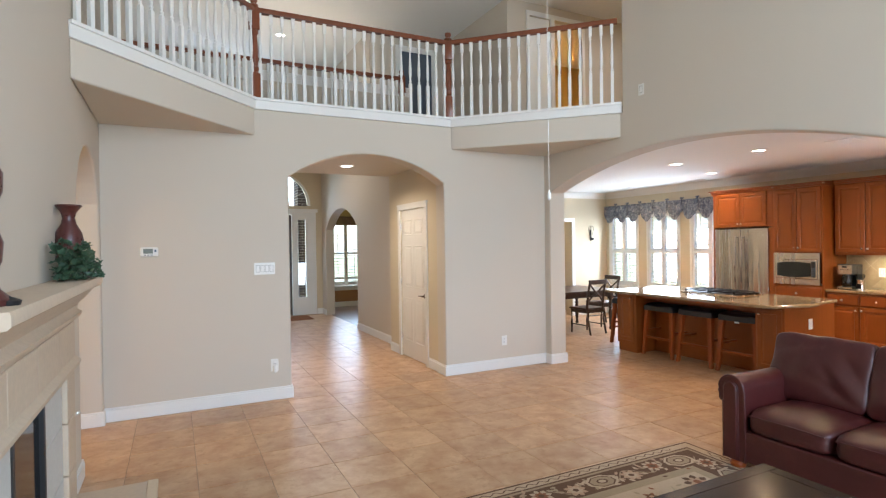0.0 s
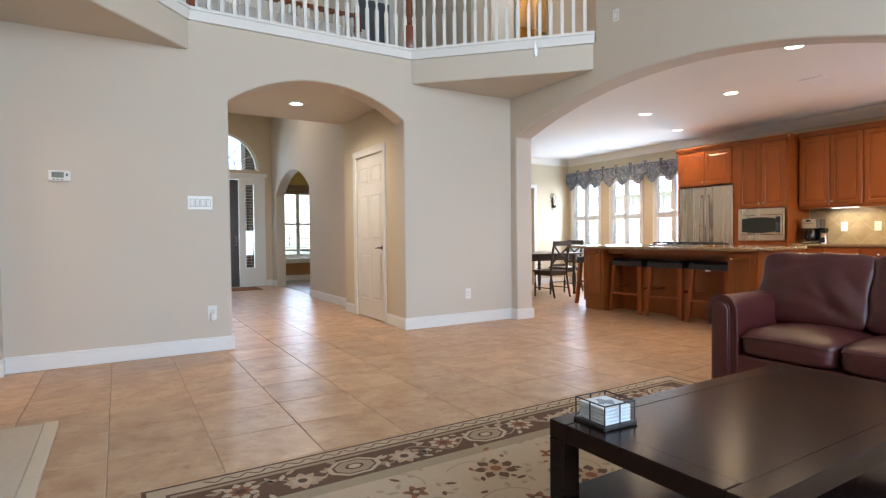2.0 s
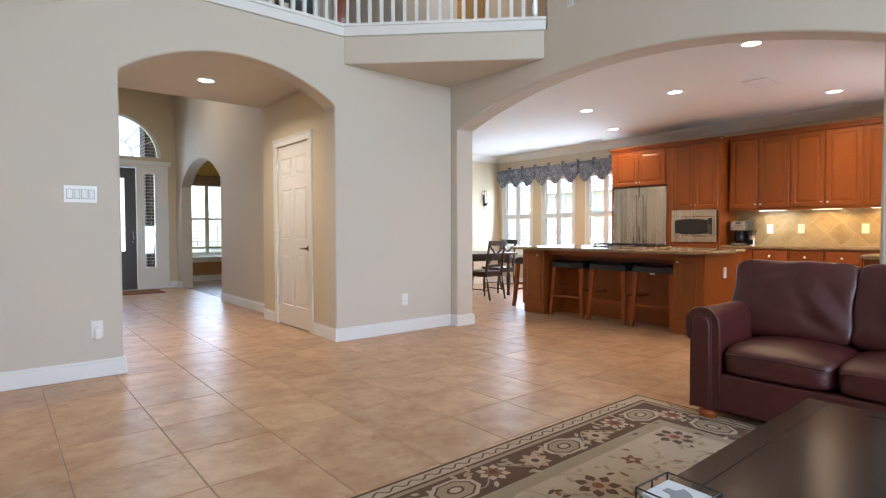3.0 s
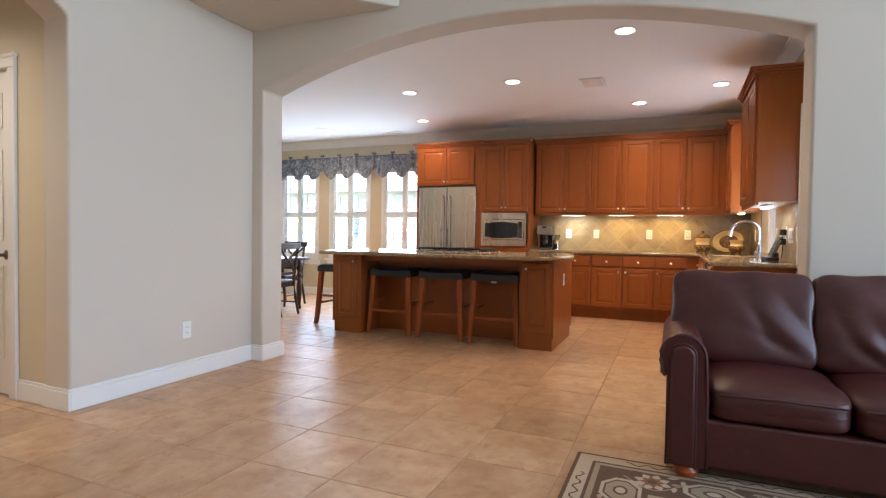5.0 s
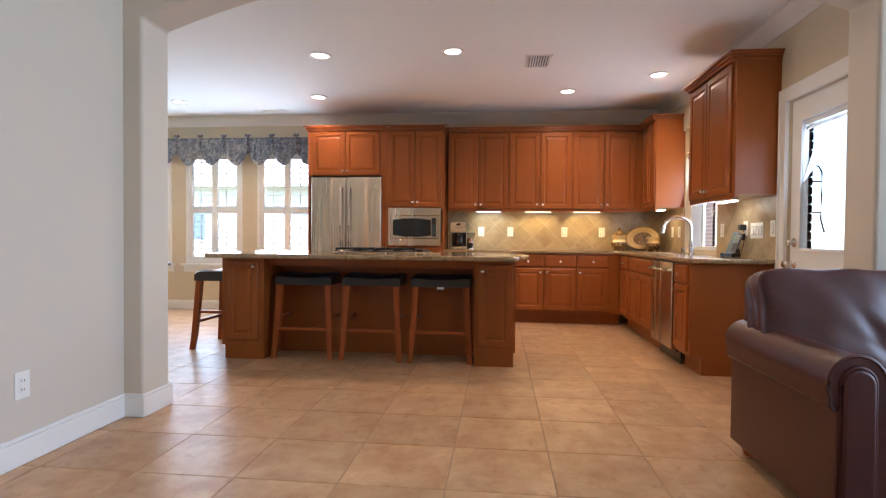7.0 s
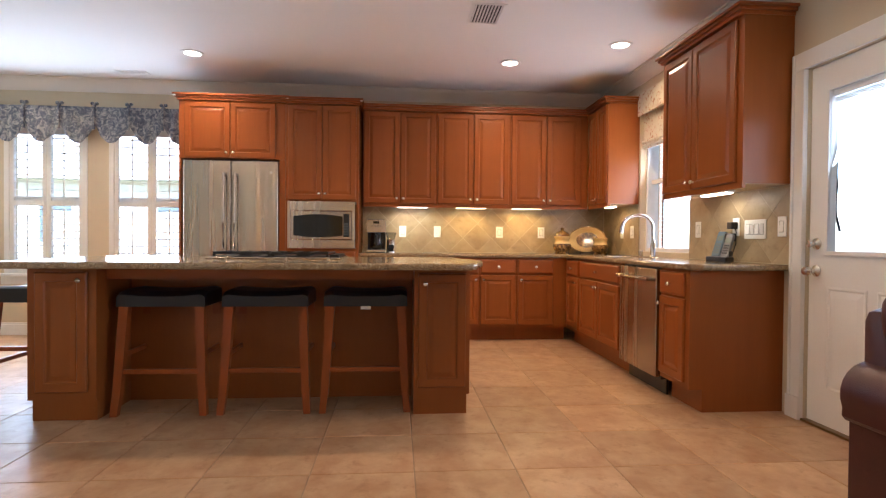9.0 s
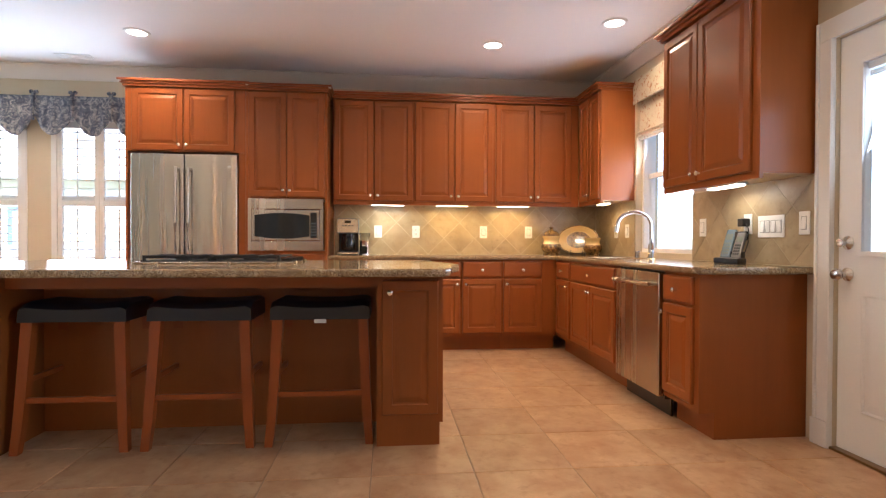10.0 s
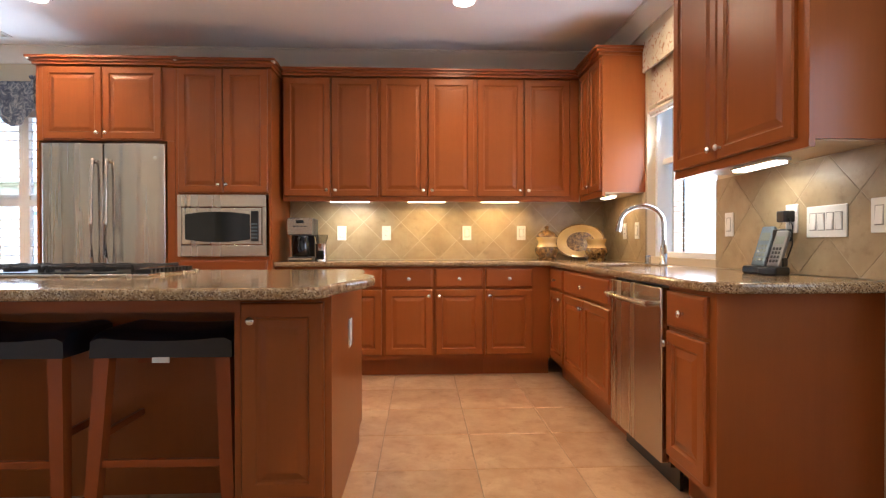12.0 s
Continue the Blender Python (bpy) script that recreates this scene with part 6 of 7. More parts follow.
        for v in bm.verts:
            f = min(1, max(0, v.co.z / 0.5))
            v.co.y -= 0.045 * (1 - (v.co.x / (w / 2)) ** 2) * math.sin(math.pi * f)
            v.co.x *= 0.99 + 0.02 * (1 - f)
            v.co.y *= 1.0 - 0.25 * f
        bmesh.ops.transform(bm, matrix=Matrix.Translation(((x0 + x1) / 2, 0.60, 0.425)) @ Matrix.Rotation(radians(-15), 4, "X"), verts=bm.verts)
        part("back_cushion", bm, LEATHER, t, "slack creased leather back cushion", True)


sofa()

# ---- coffee table, coasters, rug ----
t = thing("coffee_table", pose(1.905, 1.55, 0.012), "dark espresso wooden coffee table with a lower shelf", "table")
TW, TD, TH = 1.36, 0.65, 0.468
part("tabletop", boxes((0.0725, 0.0725, TH - 0.05, TW - 0.0725, TD - 0.0725, TH - 0.001)), DARKWOOD, t)
for row in ((0, 0, TW, 0.072), (0, TD - 0.072, TW, TD), (0, 0.074, 0.072, TD - 0.074), (TW - 0.072, 0.074, TW, TD - 0.074)):
    part("top_rail", boxes((row[0], row[1], TH - 0.055, row[2], row[3], TH), r=0.003), DARKWOOD, t)
for x in (0, TW - 0.065):
    for y in (0, TD - 0.065):
        part("leg", boxes((x, y, 0, x + 0.065, y + 0.065, TH - 0.056), r=0.003), DARKWOOD, t)
part("shelf", boxes((0.01, 0.01, 0.20, TW - 0.01, TD - 0.01, 0.235), r=0.003), DARKWOOD, t)
part("lower_case", boxes((0.066, 0.02, 0.05, TW - 0.066, TD - 0.02, 0.20), r=0.003), DARKWOOD, t)
for x0, x1 in ((0.08, 0.66), (0.68, TW - 0.08)):
    d = part("drawer", boxes((x0, 0.006, 0.062, x1, 0.02, 0.19), r=0.003), DARKWOOD, t)
    part("knob", lathe(bmesh.new(), [(0.0, 0), (0.008, 0), (0.008, 0.012), (0.014, 0.02), (0.0, 0.026)], 12, m=Matrix.Translation(((x0 + x1) / 2, 0.006, 0.126)) @ ry), BRASS, d)
bm = bmesh.new()
for k in range(3):
    box(bm, 1.05 + k * 0.01, 0.22, 0.236 + k * 0.008, 1.27 + k * 0.005, 0.45, 0.243 + k * 0.008, 0.001)
bk = tagged(solid("magazines", bm, PLATE), "small stack of pale magazines on the table shelf", "magazine")
bk.matrix_basis = pose(1.905, 1.55, 0.012)

t = thing("coaster_holder", pose(2.03, 2.085, 0.012 + TH, 0, 0, -3), "black wire holder stacked with white coasters", "coaster holder")
S = 0.062
part("tray", boxes((-S - 0.006, -S - 0.006, 0, S + 0.006, S + 0.006, 0.010), r=0.002), IRON, t)
bm = bmesh.new()
for z in (0.072,):
    tube(bm, [(-S, -S, z), (S, -S, z), (S, S, z), (-S, S, z), (-S, -S, z)], 0.0022, 6)
for x, y in ((-S, -S), (S, -S), (S, S), (-S, S), (0, -S), (0, S), (-S, 0), (S, 0)):
    tube(bm, [(x, y, 0.008), (x, y, 0.072)], 0.0022, 6)
part("wire_frame", bm, IRON, t)
COASTER = plain("white_coaster", (0.62, 0.66, 0.70), 0.35, var=0.1, scale=30)
for k in range(5):
    part("coaster", boxes((-S + 0.008, -S + 0.008, 0.0105 + k * 0.0105, S - 0.008, S - 0.008, 0.019 + k * 0.0105), r=0.002), COASTER, t)
part("motif", prism(bmesh.new(), [(-0.03, 0.0), (-0.012, 0.012), (-0.008, 0.032), (0.01, 0.03), (0.012, 0.012), (0.034, 0.005), (0.022, -0.018), (0.006, -0.034), (-0.004, -0.014), (-0.02, -0.012)], 0.0612, 0.0625), plain("grey_print", (0.20, 0.24, 0.28), 0.4), t, "grey printed shape")


def rug():
    x0, x1, y0, y1 = 0.80, 4.22, 1.02, 3.465
    t = thing("rug", pose(x0, y0, 0.001), "wool rug with brown floral border and cream field", "rug")
    W, H = x1 - x0, y1 - y0

    def frame_band(name, a, b, material, z):
        bm = boxes((a, a, 0, W - a, b, z), (a, H - b, 0, W - a, H - a, z), (a, b, 0, b, H - b, z), (W - b, b, 0, W - a, H - b, z))
        return part(name, bm, material, t)
    frame_band("edge_band", 0.0, 0.018, RUG_BROWN, 0.009)
    frame_band("guard_band", 0.018, 0.085, RUG_CREAM, 0.010)
    frame_band("guard_line", 0.085, 0.10, RUG_BROWN, 0.0102)
    frame_band("guard_band", 0.10, 0.125, RUG_TAN, 0.010)
    frame_band("border", 0.125, 0.345, RUG_BROWN, 0.0105)
    frame_band("guard_band", 0.345, 0.41, RUG_SAGE, 0.010)
    frame_band("guard_line", 0.41, 0.42, RUG_TAN, 0.0102)
    part("field", boxes((0.42, 0.42, 0, W - 0.42, H - 0.42, 0.010)), RUG_CREAM, t)
    rnd = random.Random(5)
    mats = [RUG_CREAM, RUG_ROSE, RUG_RUST, RUG_SAGE, RUG_BROWN, RUG_TAN]
    bm = bmesh.new()

    def petal(cx, cy, ang, ln, wd, mat, z):
        c, s = math.cos(ang), math.sin(ang)
        pts = [(0, 0), (ln * 0.35, wd), (ln * 0.75, wd * 0.8), (ln, 0), (ln * 0.75, -wd * 0.8), (ln * 0.35, -wd)]
        bm.faces.new([bm.verts.new((cx + u * c - v * s, cy + u * s + v * c, z)) for u, v in pts]).material_index = mat

    def disc(cx, cy, r, mat, z, n=10, sq=1.0, ang=0.0):
        c, s = math.cos(ang), math.sin(ang)
        vs = []
        for k in range(n):
            u, v = r * math.cos(2 * math.pi * k / n), r * sq * math.sin(2 * math.pi * k / n)
            vs.append(bm.verts.new((cx + u * c - v * s, cy + u * s + v * c, z)))
        bm.faces.new(vs).material_index = mat

    def flower(cx, cy, r, a, b, c, z=0.0112, n=8):
        t0 = rnd.random()
        for k in range(n):
            petal(cx, cy, t0 + 2 * math.pi * k / n, r, r * 0.26, a, z)
        for k in range(n):
            petal(cx, cy, t0 + 0.4 + 2 * math.pi * k / n, r * 0.66, r * 0.17, b, z + 0.0003)
        disc(cx, cy, r * 0.26, c, z + 0.0006)

    def vine(pts, wd, mat, z=0.0109):
        prev = None
        for k, (x, y) in enumerate(pts):
            nx, ny = pts[min(k + 1, len(pts) - 1)][0] - pts[max(k - 1, 0)][0], pts[min(k + 1, len(pts) - 1)][1] - pts[max(k - 1, 0)][1]
            ln = math.hypot(nx, ny) or 1
            a = (bm.verts.new((x - ny / ln * wd, y + nx / ln * wd, z)), bm.verts.new((x + ny / ln * wd, y - nx / ln * wd, z)))
            if prev:
                bm.faces.new((prev[0], prev[1], a[1], a[0])).material_index = mat
            prev = a

    def border_run(ax, ay, dx, dy, ln):
        """Motifs along one side; the way runs along (dx, dy)."""
        px, py = -dy, dx
        n = max(2, round(ln / 0.25))
        for k in range(n):
            s = (k + 0.5) * ln / n
            cx, cy = ax + dx * s, ay + dy * s
            if k % 3 == 0:
                for r, mat, z in ((0.085, 0, 0.0112), (0.070, 4, 0.0114), (0.062, 5, 0.0116), (0.030, 4, 0.0118), (0.02, 0, 0.012)):
                    bm.faces.new([bm.verts.new((cx + dx * u * r * 1.45 + px * v * r, cy + dy * u * r * 1.45 + py * v * r, z)) for u, v in ((-1, -0.35), (-0.45, -1), (0.45, -1), (1, -0.35), (1, 0.35), (0.45, 1), (-0.45, 1), (-1, 0.35))]).material_index = mat
            else:
                flower(cx + px * 0.02 * (-1) ** k, cy + py * 0.02 * (-1) ** k, 0.082, 0 if k % 2 else 1, 2 if k % 2 else 0, 4)
            for q in range(9):
                a = rnd.uniform(0, 6.28)
                u, v = s + ln / n * (0.2 + 0.07 * q), rnd.uniform(-0.09, 0.09)
                if u < ln:
                    petal(ax + dx * u + px * v, ay + dy * u + py * v, a, rnd.uniform(0.04, 0.07), 0.012, rnd.choice((0, 5, 1, 3)), 0.0111)
        m = int(ln / 0.02)
        vine([(ax + dx * ln * k / m + px * 0.06 * math.sin(k * 0.02 * 18), ay + dy * ln * k / m + py * 0.06 * math.sin(k * 0.02 * 18)) for k in range(m + 1)], 0.004, 5)
        for off, mat in ((-0.183, 4),):
            vine([(ax + dx * ln * k / m + px * (off + 0.016 * math.sin(k * 0.02 * 70)), ay + dy * ln * k / m + py * (off + 0.016 * math.sin(k * 0.02 * 70))) for k in range(m + 1)], 0.0045, mat, 0.0106)

    c = 0.235
    border_run(c, c, 1, 0, W - 2 * c)
    border_run(W - c, c, 0, 1, H - 2 * c)
    border_run(W - c, H - c, -1, 0, W - 2 * c)
    border_run(c, H - c, 0, -1, H - 2 * c)
    for i in range(7):
        for j in range(5):
            cx = 0.58 + i * 0.378 + rnd.uniform(-0.05, 0.05)
            cy = 0.58 + j * 0.322 + rnd.uniform(-0.04, 0.04)
            big = (i + j) % 2 == 0
            flower(cx, cy, 0.105 if big else 0.06, 4 if big else 2, 1 if big else 4, 2 if big else 1, 0.0106, 7 if big else 5)
            a0 = rnd.uniform(0, 6.28)
            pts = [(cx + 0.012 * k * math.cos(a0 + 0.10 * k), cy + 0.012 * k * math.sin(a0 + 0.10 * k)) for k in range(6, 20)]
            vine(pts, 0.004, 3, 0.0104)
            for k in range(16):
                a = rnd.uniform(0, 6.28)
                d = rnd.uniform(0.10, 0.21)
                petal(cx + d * math.cos(a), cy + d * math.sin(a), rnd.uniform(0, 6.28), rnd.uniform(0.03, 0.065), 0.011, rnd.choice((3, 3, 2, 4, 5)), 0.0105)
    ob = part("pattern", bm, mats, t, "woven flowers, leaves and vines")
    ob["kind"] = "stuff"


rug()

# ---- fireplace and what stands on it ----
t = tagged(thing("fireplace", pose(WX, 3.40, 0), "carved limestone fireplace with mantel and raised hearth", "fireplace"), kind="")


def mould(bm, prof, y0, y1):
    """A moulding that runs along y; prof: (x, z)."""
    a = [bm.verts.new((x, y0, z)) for x, z in prof]
    b = [bm.verts.new((x, y1, z)) for x, z in prof]
    n = len(prof)
    for i in range(n):
        bm.faces.new((a[i], a[(i + 1) % n], b[(i + 1) % n], b[i]))
    bm.faces.new(a)
    bm.faces.new(b[::-1])


bm = bmesh.new()
mould(bm, [(0.0, 1.29), (0.07, 1.29), (0.082, 1.31), (0.11, 1.335), (0.148, 1.38), (0.168, 1.405), (0.195, 1.41), (0.205, 1.42), (0.205, 1.455), (0.20, 1.462), (0.0, 1.462)], -1.06, 1.07)
part("mantel_shelf", bm, STONE, t, "moulded limestone shelf", True)
bm = bmesh.new()
mould(bm, [(0.0, 1.20), (0.06, 1.20), (0.075, 1.215), (0.095, 1.235), (0.10, 1.255), (0.075, 1.27), (0.065, 1.29), (0.0, 1.29)], -1.01, 1.03)
part("bed_moulding", bm, STONE, t, "", True)
for k in range(4):
    y = -0.98 + k * 0.4925
    part("frieze_block", boxes((0.0, y, 0.985, 0.065, y + 0.488, 1.20), r=0.006), STONE, t)
bm = bmesh.new()
mould(bm, [(0.0, 0.905), (0.055, 0.905), (0.075, 0.92), (0.09, 0.945), (0.09, 0.96), (0.07, 0.975), (0.06, 0.985), (0.0, 0.985)], -1.0, 1.02)
part("lower_moulding", bm, STONE, t, "", True)
for y0, y1 in ((-1.02, -0.765), (0.765, 1.02)):
    for z0, z1 in ((0.035, 0.33), (0.334, 0.63), (0.634, 0.902)):
        part("leg_block", boxes((0.0, y0, z0, 0.055, y1, z1), r=0.008), STONE, t)
for z0, z1 in ((0.035, 0.33), (0.334, 0.63), (0.634, 0.902)):
    for y0, y1 in ((-0.76, -0.305), (0.305, 0.76)):
        part("slip_tile", boxes((0.0, y0, z0, 0.028, y1, z1), r=0.003), STONE_GREY, t, "pale grey surround tile")
part("firebox_frame", boxes((0.0, -0.30, 0.035, 0.034, -0.265, 0.90), (0.0, 0.265, 0.035, 0.034, 0.30, 0.90), (0.0, -0.265, 0.865, 0.034, 0.265, 0.90), (0.0, -0.265, 0.035, 0.034, 0.265, 0.08), r=0.003), IRON, t, "black metal frame")
part("firebox_glass", boxes((0.0, -0.265, 0.08, 0.012, 0.265, 0.865)), DARKGLASS, t, "dark glass")
part("hearth", boxes((0.0, -1.38, 0.001, 0.425, 1.27, 0.032), r=0.004), STONE, t, "flat limestone hearth slab")
part("hearth_edge", boxes((0.425, -1.38, 0.001, 0.49, 1.28, 0.034), r=0.006), plain("pale_stone_edge", (0.62, 0.52, 0.38), 0.6), t, "pale stone edging")
part("gas_key", lathe(bmesh.new(), [(0.0, 0), (0.018, 0), (0.016, 0.006), (0.006, 0.008), (0.006, 0.02), (0.0, 0.02)], 12, m=Matrix.Translation((0.05, 1.12, 0.60)) @ Matrix.Rotation(radians(90), 4, "Y")), KNOB, t)

t = thing("vase", pose(0.0, 4.27, 1.462), "dark red carved pottery vase with flared lip", "vase")
part("body", lathe(bmesh.new(), [(r * 0.70, z * 1.08) for r, z in [(0.0, 0), (0.045, 0), (0.05, 0.02), (0.04, 0.05), (0.06, 0.09), (0.10, 0.15), (0.108, 0.20), (0.095, 0.25), (0.055, 0.30), (0.045, 0.33), (0.055, 0.36), (0.09, 0.39), (0.10, 0.395), (0.095, 0.402), (0.05, 0.385), (0.0, 0.36)]], 24), VASERED, t, "", True)
bm = bmesh.new()
for k in range(10):
    a = radians(36 * k)
    for q in range(3):
        r, z = (0.106, 0.13 + q * 0.05)
        lathe(bm, [(0.0, -0.014), (0.011, -0.007), (0.013, 0.004), (0.0, 0.014)], 6, m=Matrix.Translation((math.cos(a + q * 0.3) * (0.062 + 0.008 * (q == 1)), math.sin(a + q * 0.3) * (0.062 + 0.008 * (q == 1)), z)))
part("relief", bm, VASERED, t, "carved leaf relief", True)
t = thing("candlestick", pose(0.015, 2.585, 1.462), "tall dark red carved candlestick on the mantel", "candlestick")
part("stem", lathe(bmesh.new(), [(0.0, 0), (0.075, 0), (0.08, 0.02), (0.05, 0.05), (0.035, 0.09), (0.055, 0.14), (0.06, 0.20), (0.04, 0.26), (0.045, 0.32), (0.06, 0.36), (0.062, 0.42), (0.04, 0.46), (0.03, 0.52), (0.055, 0.54), (0.0, 0.545)], 20), VASERED, t, "", True)
part("candle", lathe(bmesh.new(), [(0.0, 0.54), (0.04, 0.54), (0.04, 0.86), (0.0, 0.865)], 18), BLACK, t, "dark pillar candle", True)
for k in range(3):
    a = radians(120 * k)
    part("foot", lathe(bmesh.new(), [(0.0, -0.002), (0.03, 0.0), (0.034, 0.015), (0.0, 0.03)], 10, 0.07 * math.cos(a), 0.07 * math.sin(a)), IRON, t, "", True)


def ivy():
    t = thing("ivy_garland", pose(0.03, 4.20, 1.465), "trailing green ivy on the mantel below the vase", "plant")
    rnd = random.Random(11)
    bm, st = bmesh.new(), bmesh.new()
    for k in range(16):
        y0, x0 = rnd.uniform(-0.28, 0.05), rnd.uniform(-0.05, 0.03)
        dy = rnd.uniform(0.05, 0.24)
        pts = [(x0, y0, 0.02), (x0 + 0.03, y0 + dy * 0.4, rnd.uniform(0.05, 0.15)), (x0 + 0.06, y0 + dy * 0.8, rnd.uniform(0.02, 0.08)), (x0 + 0.09, y0 + dy, rnd.uniform(-0.01, 0.04))]
        tube(st, pts, 0.0025, 5)
    for k in range(520):
        u = rnd.random() ** 1.3
        y = -0.33 + 0.58 * u + rnd.uniform(-0.03, 0.03)
        h = 0.19 * (1 - u) ** 0.7 + 0.02
        p = Vector((rnd.uniform(-0.05, 0.10 + 0.02 * u), y, max(0.008 if y < 0.22 else -0.03, rnd.uniform(0.0, h) + 0.01 - (0.03 if u > 0.85 else 0))))
        s = rnd.uniform(0.016, 0.034)
        q = Euler((rnd.uniform(-1.2, 1.2), rnd.uniform(-1.2, 1.2), rnd.uniform(0, 6.3))).to_matrix()
        shape = [(0, -0.5, 0), (0.55, -0.55, 0.05), (0.45, -0.05, 0), (0.8, 0.15, 0.08), (0.3, 0.35, 0), (0, 1.0, 0.1), (-0.3, 0.35, 0), (-0.8, 0.15, 0.08), (-0.45, -0.05, 0), (-0.55, -0.55, 0.05)]
        mid = bm.verts.new(p + q @ Vector((0, 0, -0.12 * s)))
        vs = [bm.verts.new(p + q @ (Vector(c) * s)) for c in shape]
        for i in range(len(vs)):
            bm.faces.new((mid, vs[i], vs[(i + 1) % len(vs)]))
    part("stems", st, CHAIRWOOD, t)
    ob = part("leaves", bm, FOLIAGE, t, "dark green lobed leaves")
    ob["kind"] = "stuff"


ivy()

t = thing("crock", pose(0.165, 2.84, 0.034), "brown and white stoneware crock on the hearth", "crock")
part("body", lathe(bmesh.new(), [(0.0, 0), (0.15, 0), (0.158, 0.015), (0.162, 0.22)], 36), CROCKWHITE, t, "white glazed lower half", True)
part("collar", lathe(bmesh.new(), [(0.162, 0.22), (0.163, 0.325), (0.170, 0.335), (0.172, 0.365), (0.166, 0.375), (0.152, 0.372), (0.148, 0.34), (0.146, 0.02), (0.0, 0.02)], 36), CROCKBROWN, t, "brown glazed collar", True)

# pull cord of the ceiling fan, which hangs above the view
t = thing("ceiling_fan", pose(2.358, 2.778, 5.7), "white ceiling fan with a long pull chain", "ceiling fan")
part("motor", lathe(bmesh.new(), [(0.03, 0), (0.03, -0.55), (0.12, -0.57), (0.14, -0.68), (0.10, -0.74), (0.0, -0.75)], 20), TRIM, t, "", True)
for k in range(5):
    o = part("blade", boxes((0.12, -0.065, -0.66, 0.72, 0.065, -0.65), r=0.004), TRIM, t)
    o.matrix_basis = pose(0, 0, 0, 0, 0, 72 * k + 20)
part("pull_chain", tube(bmesh.new(), [(0.0, 0.0, -0.74), (0, 0, -3.79)], 0.0013, 6), TRIM, t)
part("pull_knob", lathe(bmesh.new(), [(0.0, -3.84), (0.009, -3.83), (0.010, -3.81), (0.004, -3.785), (0.0, -3.78)], 10), TRIM, t, "", True)

# ---- outdoors, seen through the panes ----
t = thing("fence", pose(15.2, 0, -0.16), "weathered wooden board fence in the garden", "fence")
for k in range(90):
    y = -2.0 + k * 0.152
    part("board", boxes((0, y, 0.0, 0.02, y + 0.145, 1.75 + 0.01 * (k % 3))), FENCE, t)
t = thing("house", pose(21.0, 10.0, -0.16), "pale neighbouring house with dark roof", "house")
part("wall", boxes((0, -9, 0, 8, 9, 3.0)), plain("pale_siding", (0.78, 0.77, 0.74), 0.8, var=0.06, stretch=(1, 1, 12)), t)
part("roof", prism(bmesh.new(), [(-0.6, 3.0), (8.6, 3.0), (4.0, 5.6)], -9.5, 9.5, "y"), plain("shingles", (0.50, 0.48, 0.46), 0.9, var=0.25), t)
for y in (-6, -2.5, 1, 4.5):
    w = part("window", boxes((-0.05, y, 1.0, 0.0, y + 1.1, 2.3)), TRIM, t)
    part("pane", boxes((-0.06, y + 0.08, 1.08, -0.045, y + 1.02, 2.22)), PHONEGREY, w)


def brick_wall(name, x0, x1, y0, y1, z1, label, brick=BRICK):
    """A low-detail brick pier of staggered courses."""
    ob = setting(name, boxes((x0 + 0.008, y0 + 0.008, -0.16, x1 - 0.008, y1 - 0.008, z1)), MORTAR, label, "wall")
    verts, faces = [], []
    z, c = -0.16, 0
    while z < z1 - 0.06:
        for face in range(4):
            ln = (x1 - x0) if face < 2 else (y1 - y0)
            s = -0.10 if c % 2 else 0.0
            while s < ln:
                a, b = max(0, s), min(ln, s + 0.19)
                if b - a > 0.03:
                    d = 0.03
                    if face == 0:
                        q = (x0 + a, y0, x0 + b, y0 + d)
                    elif face == 1:
                        q = (x0 + a, y1 - d, x0 + b, y1)
                    elif face == 2:
                        q = (x0, y0 + a, x0 + d, y0 + b)
                    else:
                        q = (x1 - d, y0 + a, x1, y0 + b)
                    n = len(verts)
                    verts += [(q[i], q[j], k) for k in (z, z + 0.058) for i, j in ((0, 1), (2, 1), (2, 3), (0, 3))]
                    faces += [tuple(n + i for i in f) for f in ((0, 1, 5, 4), (1, 2, 6, 5), (2, 3, 7, 6), (3, 0, 4, 7), (4, 5, 6, 7))]
                s += 0.20
        z += 0.068
        c += 1
    me = bpy.data.meshes.new("bricks")
    me.from_pydata(verts, [], faces)
    me.materials.append(brick)
    o = new("bricks", me)
    o.parent = ob
    tagged(o, "", "", "", "stuff")


# unseen slab, added and sized only to block sun from the porch pier
setting("porch_sun_block", boxes((-2.5, 13.52, 4.4, 6.5, 16.4, 4.55)), TRIM, "unseen white slab added to keep sun off the porch", "roof")
brick_wall("porch_pier_east", 3.35, 3.95, 14.2, 14.75, 3.6, "brick porch pier, shade put into its colour, pale mortar", BRICK_SHADED)
brick_wall("brick_door_return", 6.47, 6.69, SY - 0.245, SY - 0.202, 2.6, "red brick edge beside the back door")
t = thing("handrail", pose(6.465, SY - 0.245, 0), "black iron handrail fixed to the brick outside the door", "handrail")
part("rail", tube(bmesh.new(), [(0, 0.0, 1.62), (0, -0.035, 1.615), (0, -0.06, 1.57), (0, -0.062, 1.40), (0, -0.058, 1.22), (0, -0.085, 1.12)], 0.007), IRON, t, "", True)
for z in (1.50, 1.27):
    part("bracket", tube(bmesh.new(), [(0, 0.004, z), (0, -0.06, z)], 0.006), IRON, t)
brick_wall("garden_pier", 11.6, 11.95, 0.3, 0.65, 3.0, "red brick pier beyond the sink window")


